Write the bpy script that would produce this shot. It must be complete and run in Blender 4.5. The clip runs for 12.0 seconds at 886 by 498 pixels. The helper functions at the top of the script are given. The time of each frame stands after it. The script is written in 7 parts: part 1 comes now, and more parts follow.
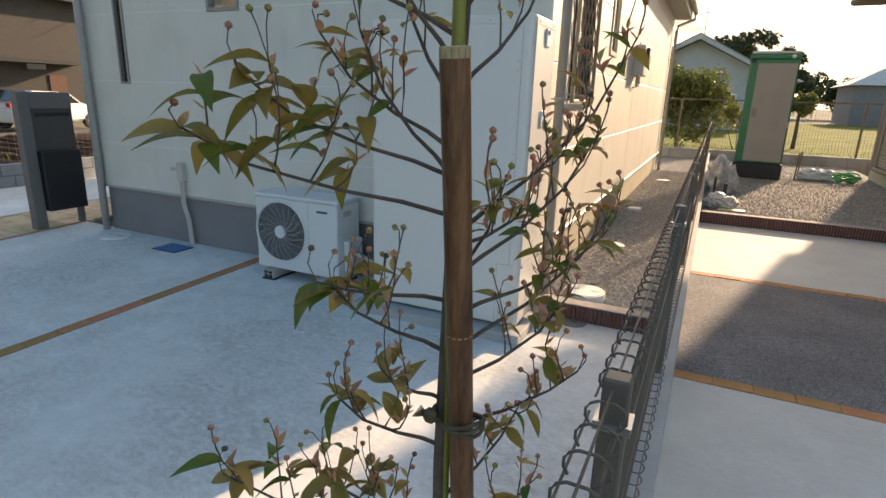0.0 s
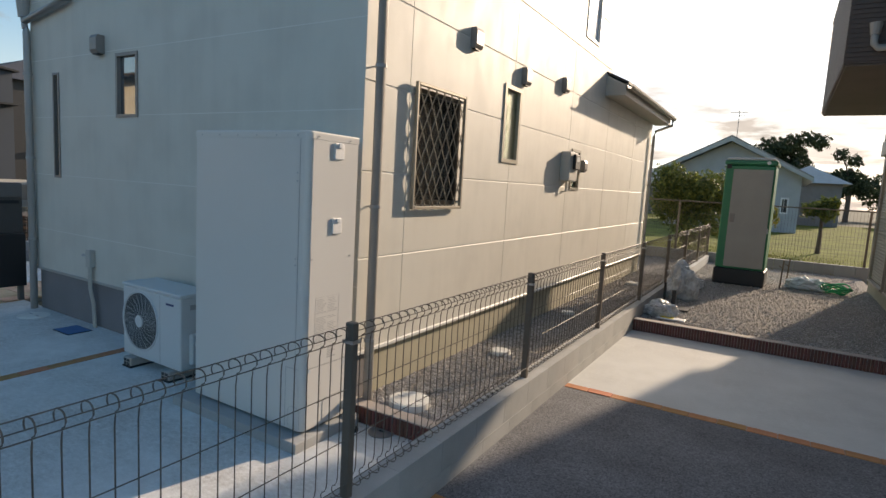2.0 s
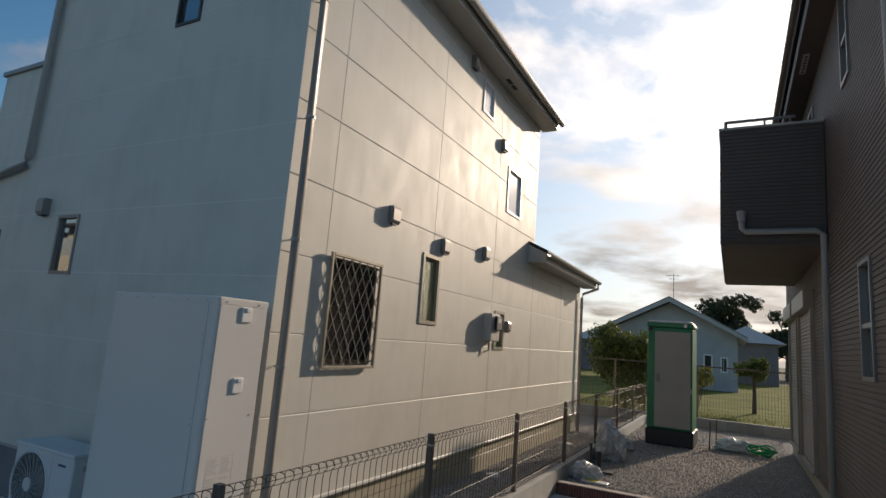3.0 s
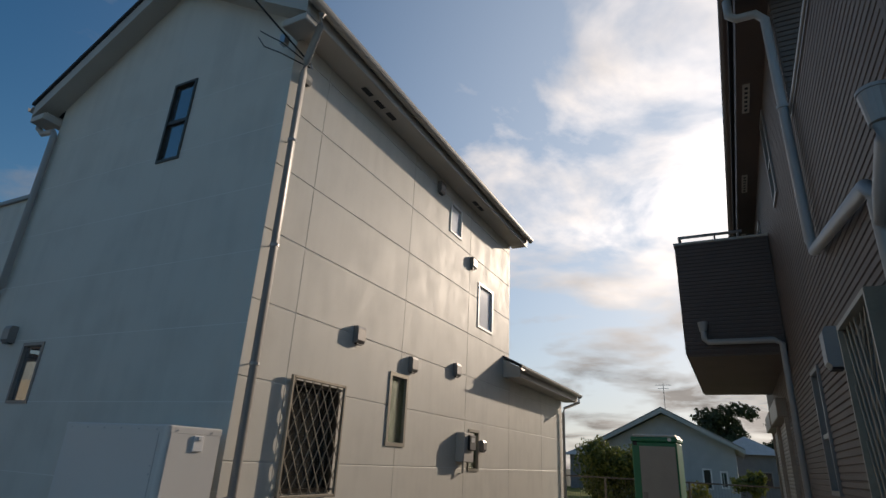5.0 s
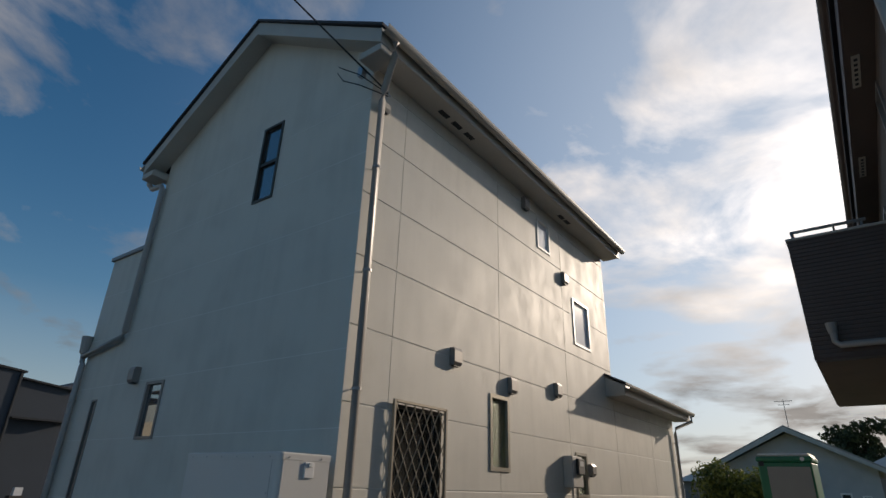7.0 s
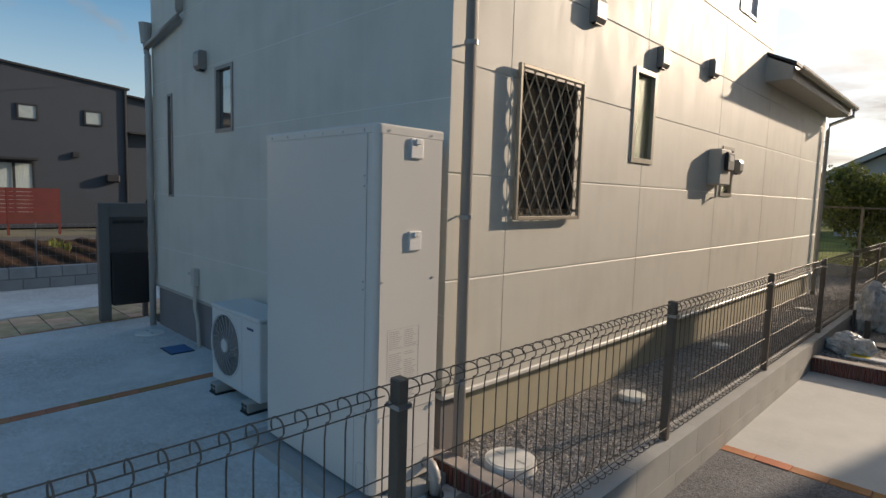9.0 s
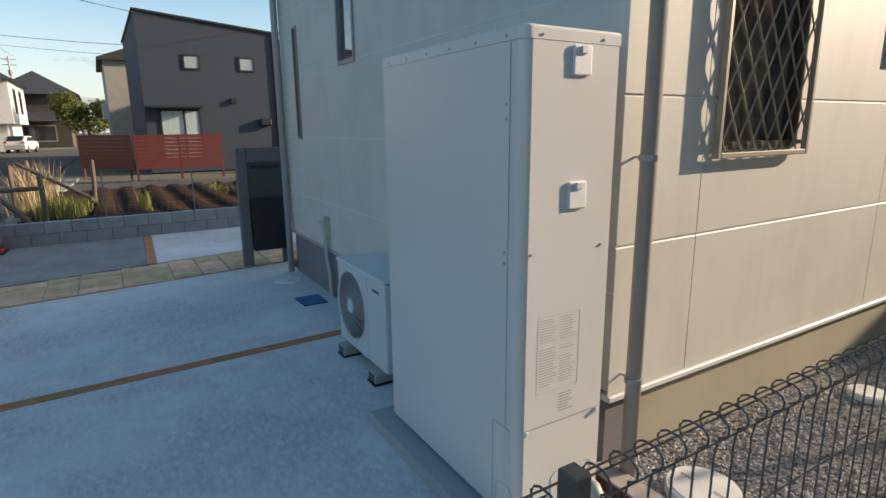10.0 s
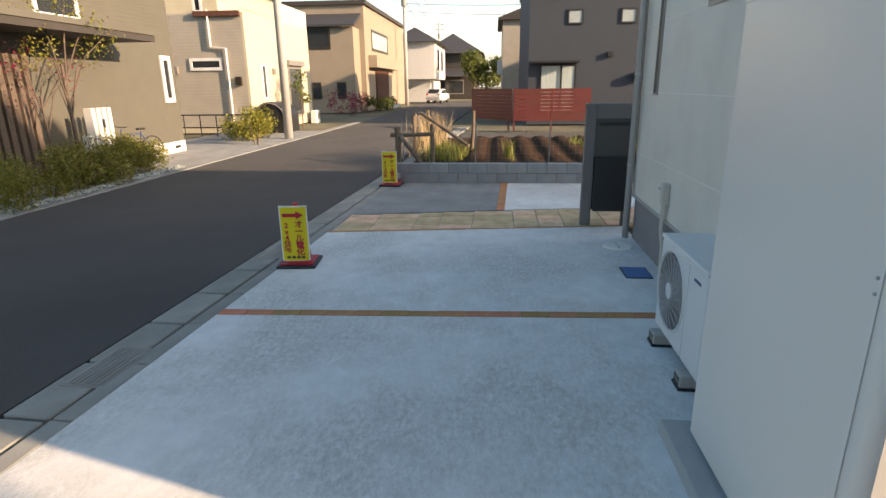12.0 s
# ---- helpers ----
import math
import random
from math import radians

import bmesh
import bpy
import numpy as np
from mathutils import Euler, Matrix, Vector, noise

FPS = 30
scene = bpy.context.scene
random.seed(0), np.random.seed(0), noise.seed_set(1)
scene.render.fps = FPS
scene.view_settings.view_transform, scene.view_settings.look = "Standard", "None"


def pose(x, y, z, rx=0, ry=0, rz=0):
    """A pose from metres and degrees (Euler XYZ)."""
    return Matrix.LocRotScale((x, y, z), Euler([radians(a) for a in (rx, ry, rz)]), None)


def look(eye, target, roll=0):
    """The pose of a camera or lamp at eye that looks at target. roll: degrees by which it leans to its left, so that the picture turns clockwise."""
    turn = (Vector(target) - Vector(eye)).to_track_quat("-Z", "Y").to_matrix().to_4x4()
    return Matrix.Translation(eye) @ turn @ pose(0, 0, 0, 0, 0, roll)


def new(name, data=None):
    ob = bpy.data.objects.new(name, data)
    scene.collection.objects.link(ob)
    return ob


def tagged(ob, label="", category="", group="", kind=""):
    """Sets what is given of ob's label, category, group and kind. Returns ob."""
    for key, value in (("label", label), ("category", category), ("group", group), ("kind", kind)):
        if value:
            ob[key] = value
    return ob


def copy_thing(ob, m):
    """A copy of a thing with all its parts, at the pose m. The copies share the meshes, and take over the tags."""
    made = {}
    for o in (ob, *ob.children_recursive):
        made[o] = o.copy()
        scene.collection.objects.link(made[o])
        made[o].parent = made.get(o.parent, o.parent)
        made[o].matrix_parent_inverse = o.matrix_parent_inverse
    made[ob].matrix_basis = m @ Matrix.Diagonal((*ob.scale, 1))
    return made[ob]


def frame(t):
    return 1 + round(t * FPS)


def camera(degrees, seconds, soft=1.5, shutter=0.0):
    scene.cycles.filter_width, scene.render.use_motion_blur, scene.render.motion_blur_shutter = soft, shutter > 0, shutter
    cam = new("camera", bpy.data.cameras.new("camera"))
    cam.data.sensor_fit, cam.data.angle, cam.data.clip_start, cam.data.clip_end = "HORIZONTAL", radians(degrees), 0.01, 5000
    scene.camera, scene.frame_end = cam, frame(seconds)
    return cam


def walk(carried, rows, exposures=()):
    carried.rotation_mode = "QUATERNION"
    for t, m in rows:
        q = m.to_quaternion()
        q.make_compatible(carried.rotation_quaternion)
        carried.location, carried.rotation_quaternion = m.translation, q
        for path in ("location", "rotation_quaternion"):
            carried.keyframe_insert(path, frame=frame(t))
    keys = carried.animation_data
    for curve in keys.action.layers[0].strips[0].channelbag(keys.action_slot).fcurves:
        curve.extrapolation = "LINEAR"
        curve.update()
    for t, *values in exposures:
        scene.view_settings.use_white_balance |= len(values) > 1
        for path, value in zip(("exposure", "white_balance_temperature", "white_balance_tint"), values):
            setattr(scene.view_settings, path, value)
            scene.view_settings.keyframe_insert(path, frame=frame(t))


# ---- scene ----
cam = camera(77.4, 12.0)
PATH = [
    (0, (0.811, 0.679, 1.488), (-0.011, 2.422, 0.954), 1.8),
    (0.5, (1.164, 0.905, 1.522), (0.073, 2.53, 1.114), 0.5),
    (1, (1.564, 1.101, 1.556), (0.37, 2.662, 1.182), 0.4),
    (1.5, (1.877, 1.326, 1.609), (0.709, 2.909, 1.247), 1.4),
    (2, (2.238, 1.458, 1.672), (1.21, 3.157, 1.439), 3.3),
    (2.5, (2.578, 1.434, 1.754), (1.62, 3.188, 1.826), 3.9),
    (3, (2.763, 1.36, 1.774), (1.836, 3.103, 2.096), 4.4),
    (5, (3.064, 1.314, 1.813), (2.201, 2.972, 2.526), 3.0),
    (5.5, (3.05, 1.315, 1.8), (2.193, 2.946, 2.577), 2.5),
    (6, (2.989, 1.317, 1.812), (2.117, 2.909, 2.652), 2.0),
    (6.5, (2.969, 1.337, 1.796), (2.055, 2.873, 2.692), 1.3),
    (7, (2.939, 1.384, 1.752), (1.841, 2.855, 2.545), 1.8),
    (7.2, (2.913, 1.418, 1.739), (1.716, 2.855, 2.446), 2.5),
    (9, (1.933, 2.188, 1.606), (0.535, 3.605, 1.413), 1.7),
    (9.5, (1.586, 2.433, 1.59), (0.089, 3.712, 1.241), 1.1),
    (10, (1.311, 2.642, 1.617), (-0.361, 3.65, 1.185), -0.6),
    (10.5, (1.219, 2.712, 1.61), (-0.638, 3.298, 1.155), -1.9),
    (11, (1.167, 2.745, 1.601), (-0.747, 3.026, 1.092), -2.3),
    (11.5, (1.076, 2.857, 1.573), (-0.848, 2.91, 1.028), -2.0),
    (12, (1.082, 2.935, 1.62), (-0.826, 2.747, 1.051), -0.7),
]
EXPOSURE = [(0.0, 0.88, 10400, 22), (1.0, 0.70, 9450, 19), (2.0, 0.2, 8300, 17), (3.0, -0.5, 7800, 16), (4.8, -0.86, 7550, 16), (7.0, -0.95, 7450, 15), (8.8, -0.25, 8000, 16), (9.5, 0.1, 8100, 16), (10.5, 0.54, 8400, 17), (11.2, 0.72, 9700, 20), (12.0, 0.88, 10300, 22)]
walk(cam, [(t, look(eye, target, roll)) for t, eye, target, roll in PATH], EXPOSURE)

# ---- world and sun ----
SUN = Vector((0.27, 1.0, 0.355)).normalized()
world = bpy.data.worlds.new("sky_world")
scene.world = world
world.use_nodes = True
wn, wl = world.node_tree.nodes, world.node_tree.links
wn.clear()
w_out = wn.new("ShaderNodeOutputWorld")
w_bg = wn.new("ShaderNodeBackground")
w_bg.inputs["Strength"].default_value = 0.15
sky = wn.new("ShaderNodeTexSky")
sky.sky_type, sky.sun_disc = "NISHITA", False
sky.sun_elevation = math.asin(SUN.z)
sky.sun_rotation = math.atan2(SUN.x, SUN.y)
sky.air_density, sky.dust_density, sky.ozone_density = 1.0, 0.6, 1.6


def wmath(op, a, b=None, clamp=False):
    n = wn.new("ShaderNodeMath")
    n.operation, n.use_clamp = op, clamp
    for i, v in enumerate((a, b)):
        if v is None:
            continue
        if hasattr(v, "default_value"):
            wl.new(v, n.inputs[i])
        else:
            n.inputs[i].default_value = v
    return n.outputs[0]


w_tc = wn.new("ShaderNodeTexCoord")
w_sep = wn.new("ShaderNodeSeparateXYZ")
wl.new(w_tc.outputs["Generated"], w_sep.inputs[0])
w_h = wmath("ADD", wmath("MAXIMUM", w_sep.outputs[2], 0.0), 0.16)
w_comb = wn.new("ShaderNodeCombineXYZ")
wl.new(wmath("DIVIDE", w_sep.outputs[0], w_h), w_comb.inputs[0])
wl.new(wmath("DIVIDE", w_sep.outputs[1], w_h), w_comb.inputs[1])
w_no = wn.new("ShaderNodeTexNoise")
w_no.inputs["Scale"].default_value, w_no.inputs["Detail"].default_value = 1.9, 10.0
w_no.inputs["Roughness"].default_value, w_no.inputs["Distortion"].default_value = 0.56, 0.35
wl.new(w_comb.outputs[0], w_no.inputs["Vector"])
w_dot = wn.new("ShaderNodeVectorMath")
w_dot.operation = "DOT_PRODUCT"
wl.new(w_tc.outputs["Generated"], w_dot.inputs[0])
w_dot.inputs[1].default_value = SUN
w_near = wmath("POWER", wmath("MAXIMUM", w_dot.outputs["Value"], 0.0), 5.0)
w_thr = wmath("MULTIPLY_ADD", w_near, 0.21)
w_thr.node.inputs[2].default_value = -0.56
w_cov = wmath("MULTIPLY", wmath("ADD", w_no.outputs["Fac"], w_thr), 5.0, True)
w_no2 = wn.new("ShaderNodeTexNoise")
w_no2.inputs["Scale"].default_value, w_no2.inputs["Detail"].default_value = 2.3, 6.0
wl.new(w_comb.outputs[0], w_no2.inputs["Vector"])
w_bri = wmath("MULTIPLY_ADD", wmath("POWER", wmath("MAXIMUM", w_dot.outputs["Value"], 0.0), 5.0), 19.0)
w_bri.node.inputs[2].default_value = 5.6
w_bri2 = wmath("MULTIPLY", w_bri, wmath("MULTIPLY_ADD", w_no2.outputs["Fac"], 1.5))
w_bri2.node.inputs[1].links[0].from_node.inputs[2].default_value = 0.15
w_sink = wmath("MULTIPLY_ADD", w_sep.outputs[2], 3.0, True)
w_sink.node.inputs[2].default_value = -0.18
w_bri2 = wmath("MULTIPLY", w_bri2, wmath("MAXIMUM", w_sink, 0.26))
w_cloud = wn.new("ShaderNodeMix")
w_cloud.data_type, w_cloud.blend_type = "RGBA", "MULTIPLY"
w_cloud.inputs["Factor"].default_value = 1.0
w_cloud.inputs[6].default_value = (0.98, 0.98, 0.99, 1)
wl.new(w_bri2, w_cloud.inputs[7])
w_haze = wn.new("ShaderNodeMix")
w_haze.data_type = "RGBA"
w_haze.inputs[7].default_value = (3.3, 4.4, 6.2, 1)
w_sat = wn.new("ShaderNodeHueSaturation")
w_sat.inputs["Saturation"].default_value = 1.42
w_sat.inputs["Value"].default_value = 1.25
wl.new(sky.outputs[0], w_sat.inputs["Color"])
wl.new(w_sat.outputs[0], w_haze.inputs[6])
w_low = wmath("MULTIPLY_ADD", w_sep.outputs[2], -2.6, True)
w_low.node.inputs[2].default_value = 0.7
wl.new(w_low, w_haze.inputs["Factor"])
w_mix = wn.new("ShaderNodeMix")
w_mix.data_type = "RGBA"
wl.new(wmath("MULTIPLY", w_cov, 0.92), w_mix.inputs["Factor"])
w_veil = wn.new("ShaderNodeMix")
w_veil.data_type = "RGBA"
w_veil.inputs[7].default_value = (7.6, 9.6, 12.0, 1)
wl.new(wmath("MULTIPLY", wmath("POWER", wmath("MAXIMUM", w_dot.outputs["Value"], 0.0), 3.0), 0.75, True), w_veil.inputs["Factor"])
wl.new(w_haze.outputs[2], w_veil.inputs[6])
wl.new(w_veil.outputs[2], w_mix.inputs[6])
wl.new(w_cloud.outputs[2], w_mix.inputs[7])
wl.new(w_mix.outputs[2], w_bg.inputs["Color"])
wl.new(w_bg.outputs[0], w_out.inputs[0])

sun_data = bpy.data.lights.new("sun", "SUN")
sun_data.energy, sun_data.angle, sun_data.color = 5.0, radians(0.9), (1.0, 0.92, 0.81)
sun_lamp = new("sun", sun_data)
sun_lamp.matrix_world = look((0, 0, 30), Vector((0, 0, 30)) - SUN)


# ---- materials ----
def material(name, colour, rough=0.7, metal=0.0, vary=0.12, scale=3.0, fine=60.0, bump=0.15, depth=0.002, tint=None, spots=0.0,
             piece=0.0, stretch=(1, 1, 1), streak=0.0, coat=0.0, trans=0.0, blotch=0.0, grime=0.0):
    m = bpy.data.materials.new(name)
    m.use_nodes = True
    nt = m.node_tree
    n, l = nt.nodes, nt.links
    b = n["Principled BSDF"]
    b.inputs["Roughness"].default_value, b.inputs["Metallic"].default_value = rough, metal
    b.inputs["Coat Weight"].default_value = coat
    b.inputs["Transmission Weight"].default_value = trans
    tc = n.new("ShaderNodeTexCoord")
    mp = n.new("ShaderNodeMapping")
    mp.inputs["Scale"].default_value = stretch
    l.new(tc.outputs["Object"], mp.inputs[0])
    big = n.new("ShaderNodeTexNoise")
    big.inputs["Scale"].default_value, big.inputs["Detail"].default_value = scale, 5.0
    small = n.new("ShaderNodeTexNoise")
    small.inputs["Scale"].default_value, small.inputs["Detail"].default_value = fine, 3.0
    l.new(mp.outputs[0], big.inputs["Vector"])
    l.new(mp.outputs[0], small.inputs["Vector"])
    add = n.new("ShaderNodeMath")
    add.operation = "MULTIPLY_ADD"
    l.new(small.outputs["Fac"], add.inputs[0])
    add.inputs[1].default_value = 0.5
    half = n.new("ShaderNodeMath")
    half.operation = "MULTIPLY_ADD"
    l.new(big.outputs["Fac"], half.inputs[0])
    half.inputs[1].default_value, half.inputs[2].default_value = 1.3, -0.4
    l.new(half.outputs[0], add.inputs[2])
    last = add.outputs[0]
    if streak:
        wave = n.new("ShaderNodeTexNoise")
        wave.inputs["Scale"].default_value = 1.0
        mq = n.new("ShaderNodeMapping")
        mq.inputs["Scale"].default_value = (9, 9, 0.5)
        l.new(tc.outputs["Object"], mq.inputs[0])
        l.new(mq.outputs[0], wave.inputs["Vector"])
        sa = n.new("ShaderNodeMath")
        sa.operation = "MULTIPLY_ADD"
        l.new(wave.outputs["Fac"], sa.inputs[0])
        sa.inputs[1].default_value = streak
        l.new(last, sa.inputs[2])
        last = sa.outputs[0]
    ramp = n.new("ShaderNodeValToRGB")
    c = Vector(colour)
    t = Vector(tint) if tint else c
    ramp.color_ramp.elements[0].position, ramp.color_ramp.elements[1].position = 0.2, 0.9
    ramp.color_ramp.elements[0].color = (*(c * (1 - vary)), 1)
    ramp.color_ramp.elements[1].color = (*[min(v, 1) for v in t * (1 + vary)], 1)
    l.new(last, ramp.inputs[0])
    col = ramp.outputs[0]
    if spots:
        vo = n.new("ShaderNodeTexVoronoi")
        vo.inputs["Scale"].default_value = fine * 1.6
        l.new(mp.outputs[0], vo.inputs["Vector"])
        hs = n.new("ShaderNodeMix")
        hs.data_type, hs.blend_type = "RGBA", "OVERLAY"
        hs.inputs["Factor"].default_value = spots
        l.new(col, hs.inputs[6])
        gr = n.new("ShaderNodeRGBToBW")
        l.new(vo.outputs["Color"], gr.inputs[0])
        l.new(gr.outputs[0], hs.inputs[7])
        col = hs.outputs[2]
    if grime:
        # patches where the surface paste has worn to brownish grit
        g1 = n.new("ShaderNodeTexNoise")
        g1.inputs["Scale"].default_value, g1.inputs["Detail"].default_value = 1.1, 4.0
        g2 = n.new("ShaderNodeTexNoise")
        g2.inputs["Scale"].default_value, g2.inputs["Detail"].default_value, g2.inputs["Roughness"].default_value = 20.0, 9.0, 0.88
        gm2 = n.new("ShaderNodeMapping")
        gm2.inputs["Scale"].default_value = (1.0, 1.5, 1.0)
        l.new(tc.outputs["Object"], g1.inputs["Vector"])
        l.new(tc.outputs["Object"], gm2.inputs[0])
        l.new(gm2.outputs[0], g2.inputs["Vector"])
        r1, r2 = n.new("ShaderNodeMapRange"), n.new("ShaderNodeMapRange")
        r1.inputs["From Min"].default_value, r1.inputs["From Max"].default_value = 0.33, 0.60
        r2.inputs["From Min"].default_value, r2.inputs["From Max"].default_value = 0.38, 0.72
        l.new(g1.outputs["Fac"], r1.inputs["Value"])
        l.new(g2.outputs["Fac"], r2.inputs["Value"])
        gx = n.new("ShaderNodeMath")
        gx.operation = "MULTIPLY"
        l.new(r1.outputs[0], gx.inputs[0])
        l.new(r2.outputs[0], gx.inputs[1])
        gy = n.new("ShaderNodeMath")
        gy.operation = "MULTIPLY"
        l.new(gx.outputs[0], gy.inputs[0])
        gy.inputs[1].default_value = grime
        gc = n.new("ShaderNodeMix")
        gc.data_type = "RGBA"
        gc.inputs[7].default_value = (0.30, 0.27, 0.225, 1)
        l.new(gy.outputs[0], gc.inputs["Factor"])
        l.new(col, gc.inputs[6])
        col = gc.outputs[2]
    if piece:
        oi = n.new("ShaderNodeObjectInfo")
        hv = n.new("ShaderNodeHueSaturation")
        ma = n.new("ShaderNodeMath")
        ma.operation = "MULTIPLY_ADD"
        ma.inputs[1].default_value, ma.inputs[2].default_value = piece, 1 - piece / 2
        l.new(oi.outputs["Random"], ma.inputs[0])
        l.new(ma.outputs[0], hv.inputs["Value"])
        mh = n.new("ShaderNodeMath")
        mh.operation = "MULTIPLY_ADD"
        mh.inputs[1].default_value, mh.inputs[2].default_value = -piece * 0.09, 0.5 + piece * 0.045
        l.new(oi.outputs["Random"], mh.inputs[0])
        l.new(mh.outputs[0], hv.inputs["Hue"])
        l.new(col, hv.inputs["Color"])
        col = hv.outputs[0]
    l.new(col, b.inputs["Base Color"])
    if rough >= 0.95:
        b.inputs["Specular IOR Level"].default_value = 0.1
    if blotch:
        # uneven sheen where rain and dust have dulled the coating
        bq = n.new("ShaderNodeMapping")
        bq.inputs["Scale"].default_value = (4.5, 4.5, 2.2)
        l.new(tc.outputs["Object"], bq.inputs[0])
        bn = n.new("ShaderNodeTexNoise")
        bn.inputs["Scale"].default_value, bn.inputs["Detail"].default_value, bn.inputs["Roughness"].default_value = 1.0, 7.0, 0.62
        l.new(bq.outputs[0], bn.inputs["Vector"])
        br = n.new("ShaderNodeMapRange")
        br.inputs["From Min"].default_value, br.inputs["From Max"].default_value = 0.38, 0.62
        br.inputs["To Min"].default_value, br.inputs["To Max"].default_value = rough - blotch, rough + blotch
        l.new(bn.outputs["Fac"], br.inputs["Value"])
        l.new(br.outputs[0], b.inputs["Roughness"])
    if bump:
        bp = n.new("ShaderNodeBump")
        bp.inputs["Strength"].default_value, bp.inputs["Distance"].default_value = bump, depth
        l.new(small.outputs["Fac"], bp.inputs["Height"])
        l.new(bp.outputs[0], b.inputs["Normal"])
    return m


def glass_material(name, colour, rough=0.0, alpha=1.0, ior=1.5):
    m = bpy.data.materials.new(name)
    m.use_nodes = True
    b = m.node_tree.nodes["Principled BSDF"]
    b.inputs["Base Color"].default_value = (*colour, 1)
    b.inputs["Roughness"].default_value = rough
    b.inputs["Transmission Weight"].default_value = alpha
    b.inputs["IOR"].default_value = ior
    return m


M_SIDING = material("siding_cream", (0.60, 0.575, 0.51), 0.57, vary=0.09, scale=2.2, fine=140, bump=0.35, depth=0.0015, streak=0.6, blotch=0.04)
M_SEAL = material("joint_sealant", (0.76, 0.74, 0.69), 0.7, vary=0.05, bump=0)
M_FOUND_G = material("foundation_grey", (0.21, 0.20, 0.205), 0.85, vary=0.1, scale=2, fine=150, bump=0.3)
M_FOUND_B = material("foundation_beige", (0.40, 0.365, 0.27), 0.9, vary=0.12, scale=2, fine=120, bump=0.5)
M_WHITE = material("white_flashing", (0.74, 0.72, 0.68), 0.4, vary=0.04, bump=0)
M_FASCIA = material("fascia_cream", (0.50, 0.47, 0.42), 0.5, vary=0.06, bump=0.05)
M_ROOF = material("roof_slate", (0.045, 0.045, 0.05), 0.7, vary=0.2, scale=6, fine=80)
M_PIPE = material("pipe_greybrown", (0.40, 0.385, 0.365), 0.4, vary=0.06, bump=0.02)
M_FRAME = material("frame_bronze", (0.42, 0.38, 0.31), 0.35, 0.4, vary=0.05, bump=0)
M_FRAMEG = material("frame_taupe", (0.26, 0.24, 0.225), 0.4, 0.2, vary=0.05, bump=0)
M_DARK = material("dark_bronze", (0.075, 0.06, 0.045), 0.4, 0.5, vary=0.15, bump=0)
M_LATT = material("lattice_bronze", (0.36, 0.31, 0.24), 0.45, 0.25, vary=0.15, bump=0)
M_FENCE = material("fence_brown", (0.135, 0.108, 0.085), 0.55, 0.0, vary=0.15, bump=0.05)
M_GLASS = glass_material("clear_glass", (0.45, 0.52, 0.55), 0.0, 0.75, 2.1)
M_PLAIN = glass_material("plain_glass", (0.30, 0.30, 0.28), 0.0, 0.9, 1.45)
# opaque white base colour paints in the bright sky's reflection
M_SKYPANE = glass_material("sky_white_pane", (0.88, 0.90, 0.94), 0.10, 0.0, 2.0)
M_GLASSR = glass_material("coated_glass", (0.10, 0.12, 0.14), 0.0, 0.4, 3.2)
M_FROST = glass_material("frosted_glass", (0.62, 0.72, 0.58), 0.25)
# near-black: the shade of unlit rooms is put into this colour
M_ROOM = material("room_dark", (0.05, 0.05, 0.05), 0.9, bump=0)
M_SLIT = material("slit_blind", (0.34, 0.33, 0.32), 0.9, bump=0)
M_ROOMG = material("room_green_blind", (0.16, 0.21, 0.12), 0.9, bump=0)
M_CURTAIN = material("curtain_pale", (0.45, 0.52, 0.50), 0.9, vary=0.2, scale=8, stretch=(1, 4, 0.2))
M_CONC = material("concrete_new", (0.72, 0.72, 0.69), 0.8, vary=0.06, scale=7.0, fine=90, bump=0.45, depth=0.003, tint=(0.78, 0.78, 0.76), grime=1.0)
M_CONC_N = material("concrete_light", (0.60, 0.60, 0.57), 0.82, vary=0.07, scale=4, fine=60, bump=0.3, grime=0.4)
M_AGG = material("exposed_aggregate", (0.16, 0.16, 0.165), 0.9, vary=0.3, scale=2, fine=70, bump=0.8, depth=0.006, spots=0.5)
M_AGG2 = material("exposed_aggregate_pale", (0.25, 0.255, 0.25), 0.9, vary=0.25, scale=2, fine=70, bump=0.7, depth=0.005, spots=0.4)
M_KERB = material("kerb_concrete", (0.40, 0.40, 0.385), 0.9, vary=0.12, scale=4, fine=120, bump=0.3, piece=0.08)
M_BLOCK = material("block_grey", (0.28, 0.292, 0.30), 0.9, vary=0.14, scale=4, fine=120, bump=0.4, piece=0.2)
M_BRICK = material("brick_ochre", (0.56, 0.225, 0.085), 0.85, vary=0.2, scale=9, fine=90, bump=0.4, piece=0.45, tint=(0.52, 0.21, 0.10))
M_EDGING = material("edging_terracotta", (0.17, 0.065, 0.05), 0.8, vary=0.2, scale=9, fine=90, bump=0.3, piece=0.25)
M_CAP = material("edging_mortar", (0.42, 0.36, 0.32), 0.9, vary=0.15, scale=9, bump=0.3)
M_PAVER = material("paver_sandstone", (0.66, 0.40, 0.22), 0.85, vary=0.25, scale=5, fine=60, bump=0.4, piece=0.45, tint=(0.70, 0.48, 0.31))
M_GRAVEL = material("gravel_bed", (0.27, 0.25, 0.23), 0.95, vary=0.4, scale=30, fine=110, bump=1.0, depth=0.012, spots=0.5)
M_STONE = material("gravel_stone", (0.50, 0.465, 0.43), 0.9, vary=0.35, scale=14, fine=200, bump=0.2)
M_ASPH = material("asphalt", (0.068, 0.062, 0.058), 0.9, vary=0.22, scale=0.6, fine=160, bump=0.7, depth=0.004, spots=0.3)
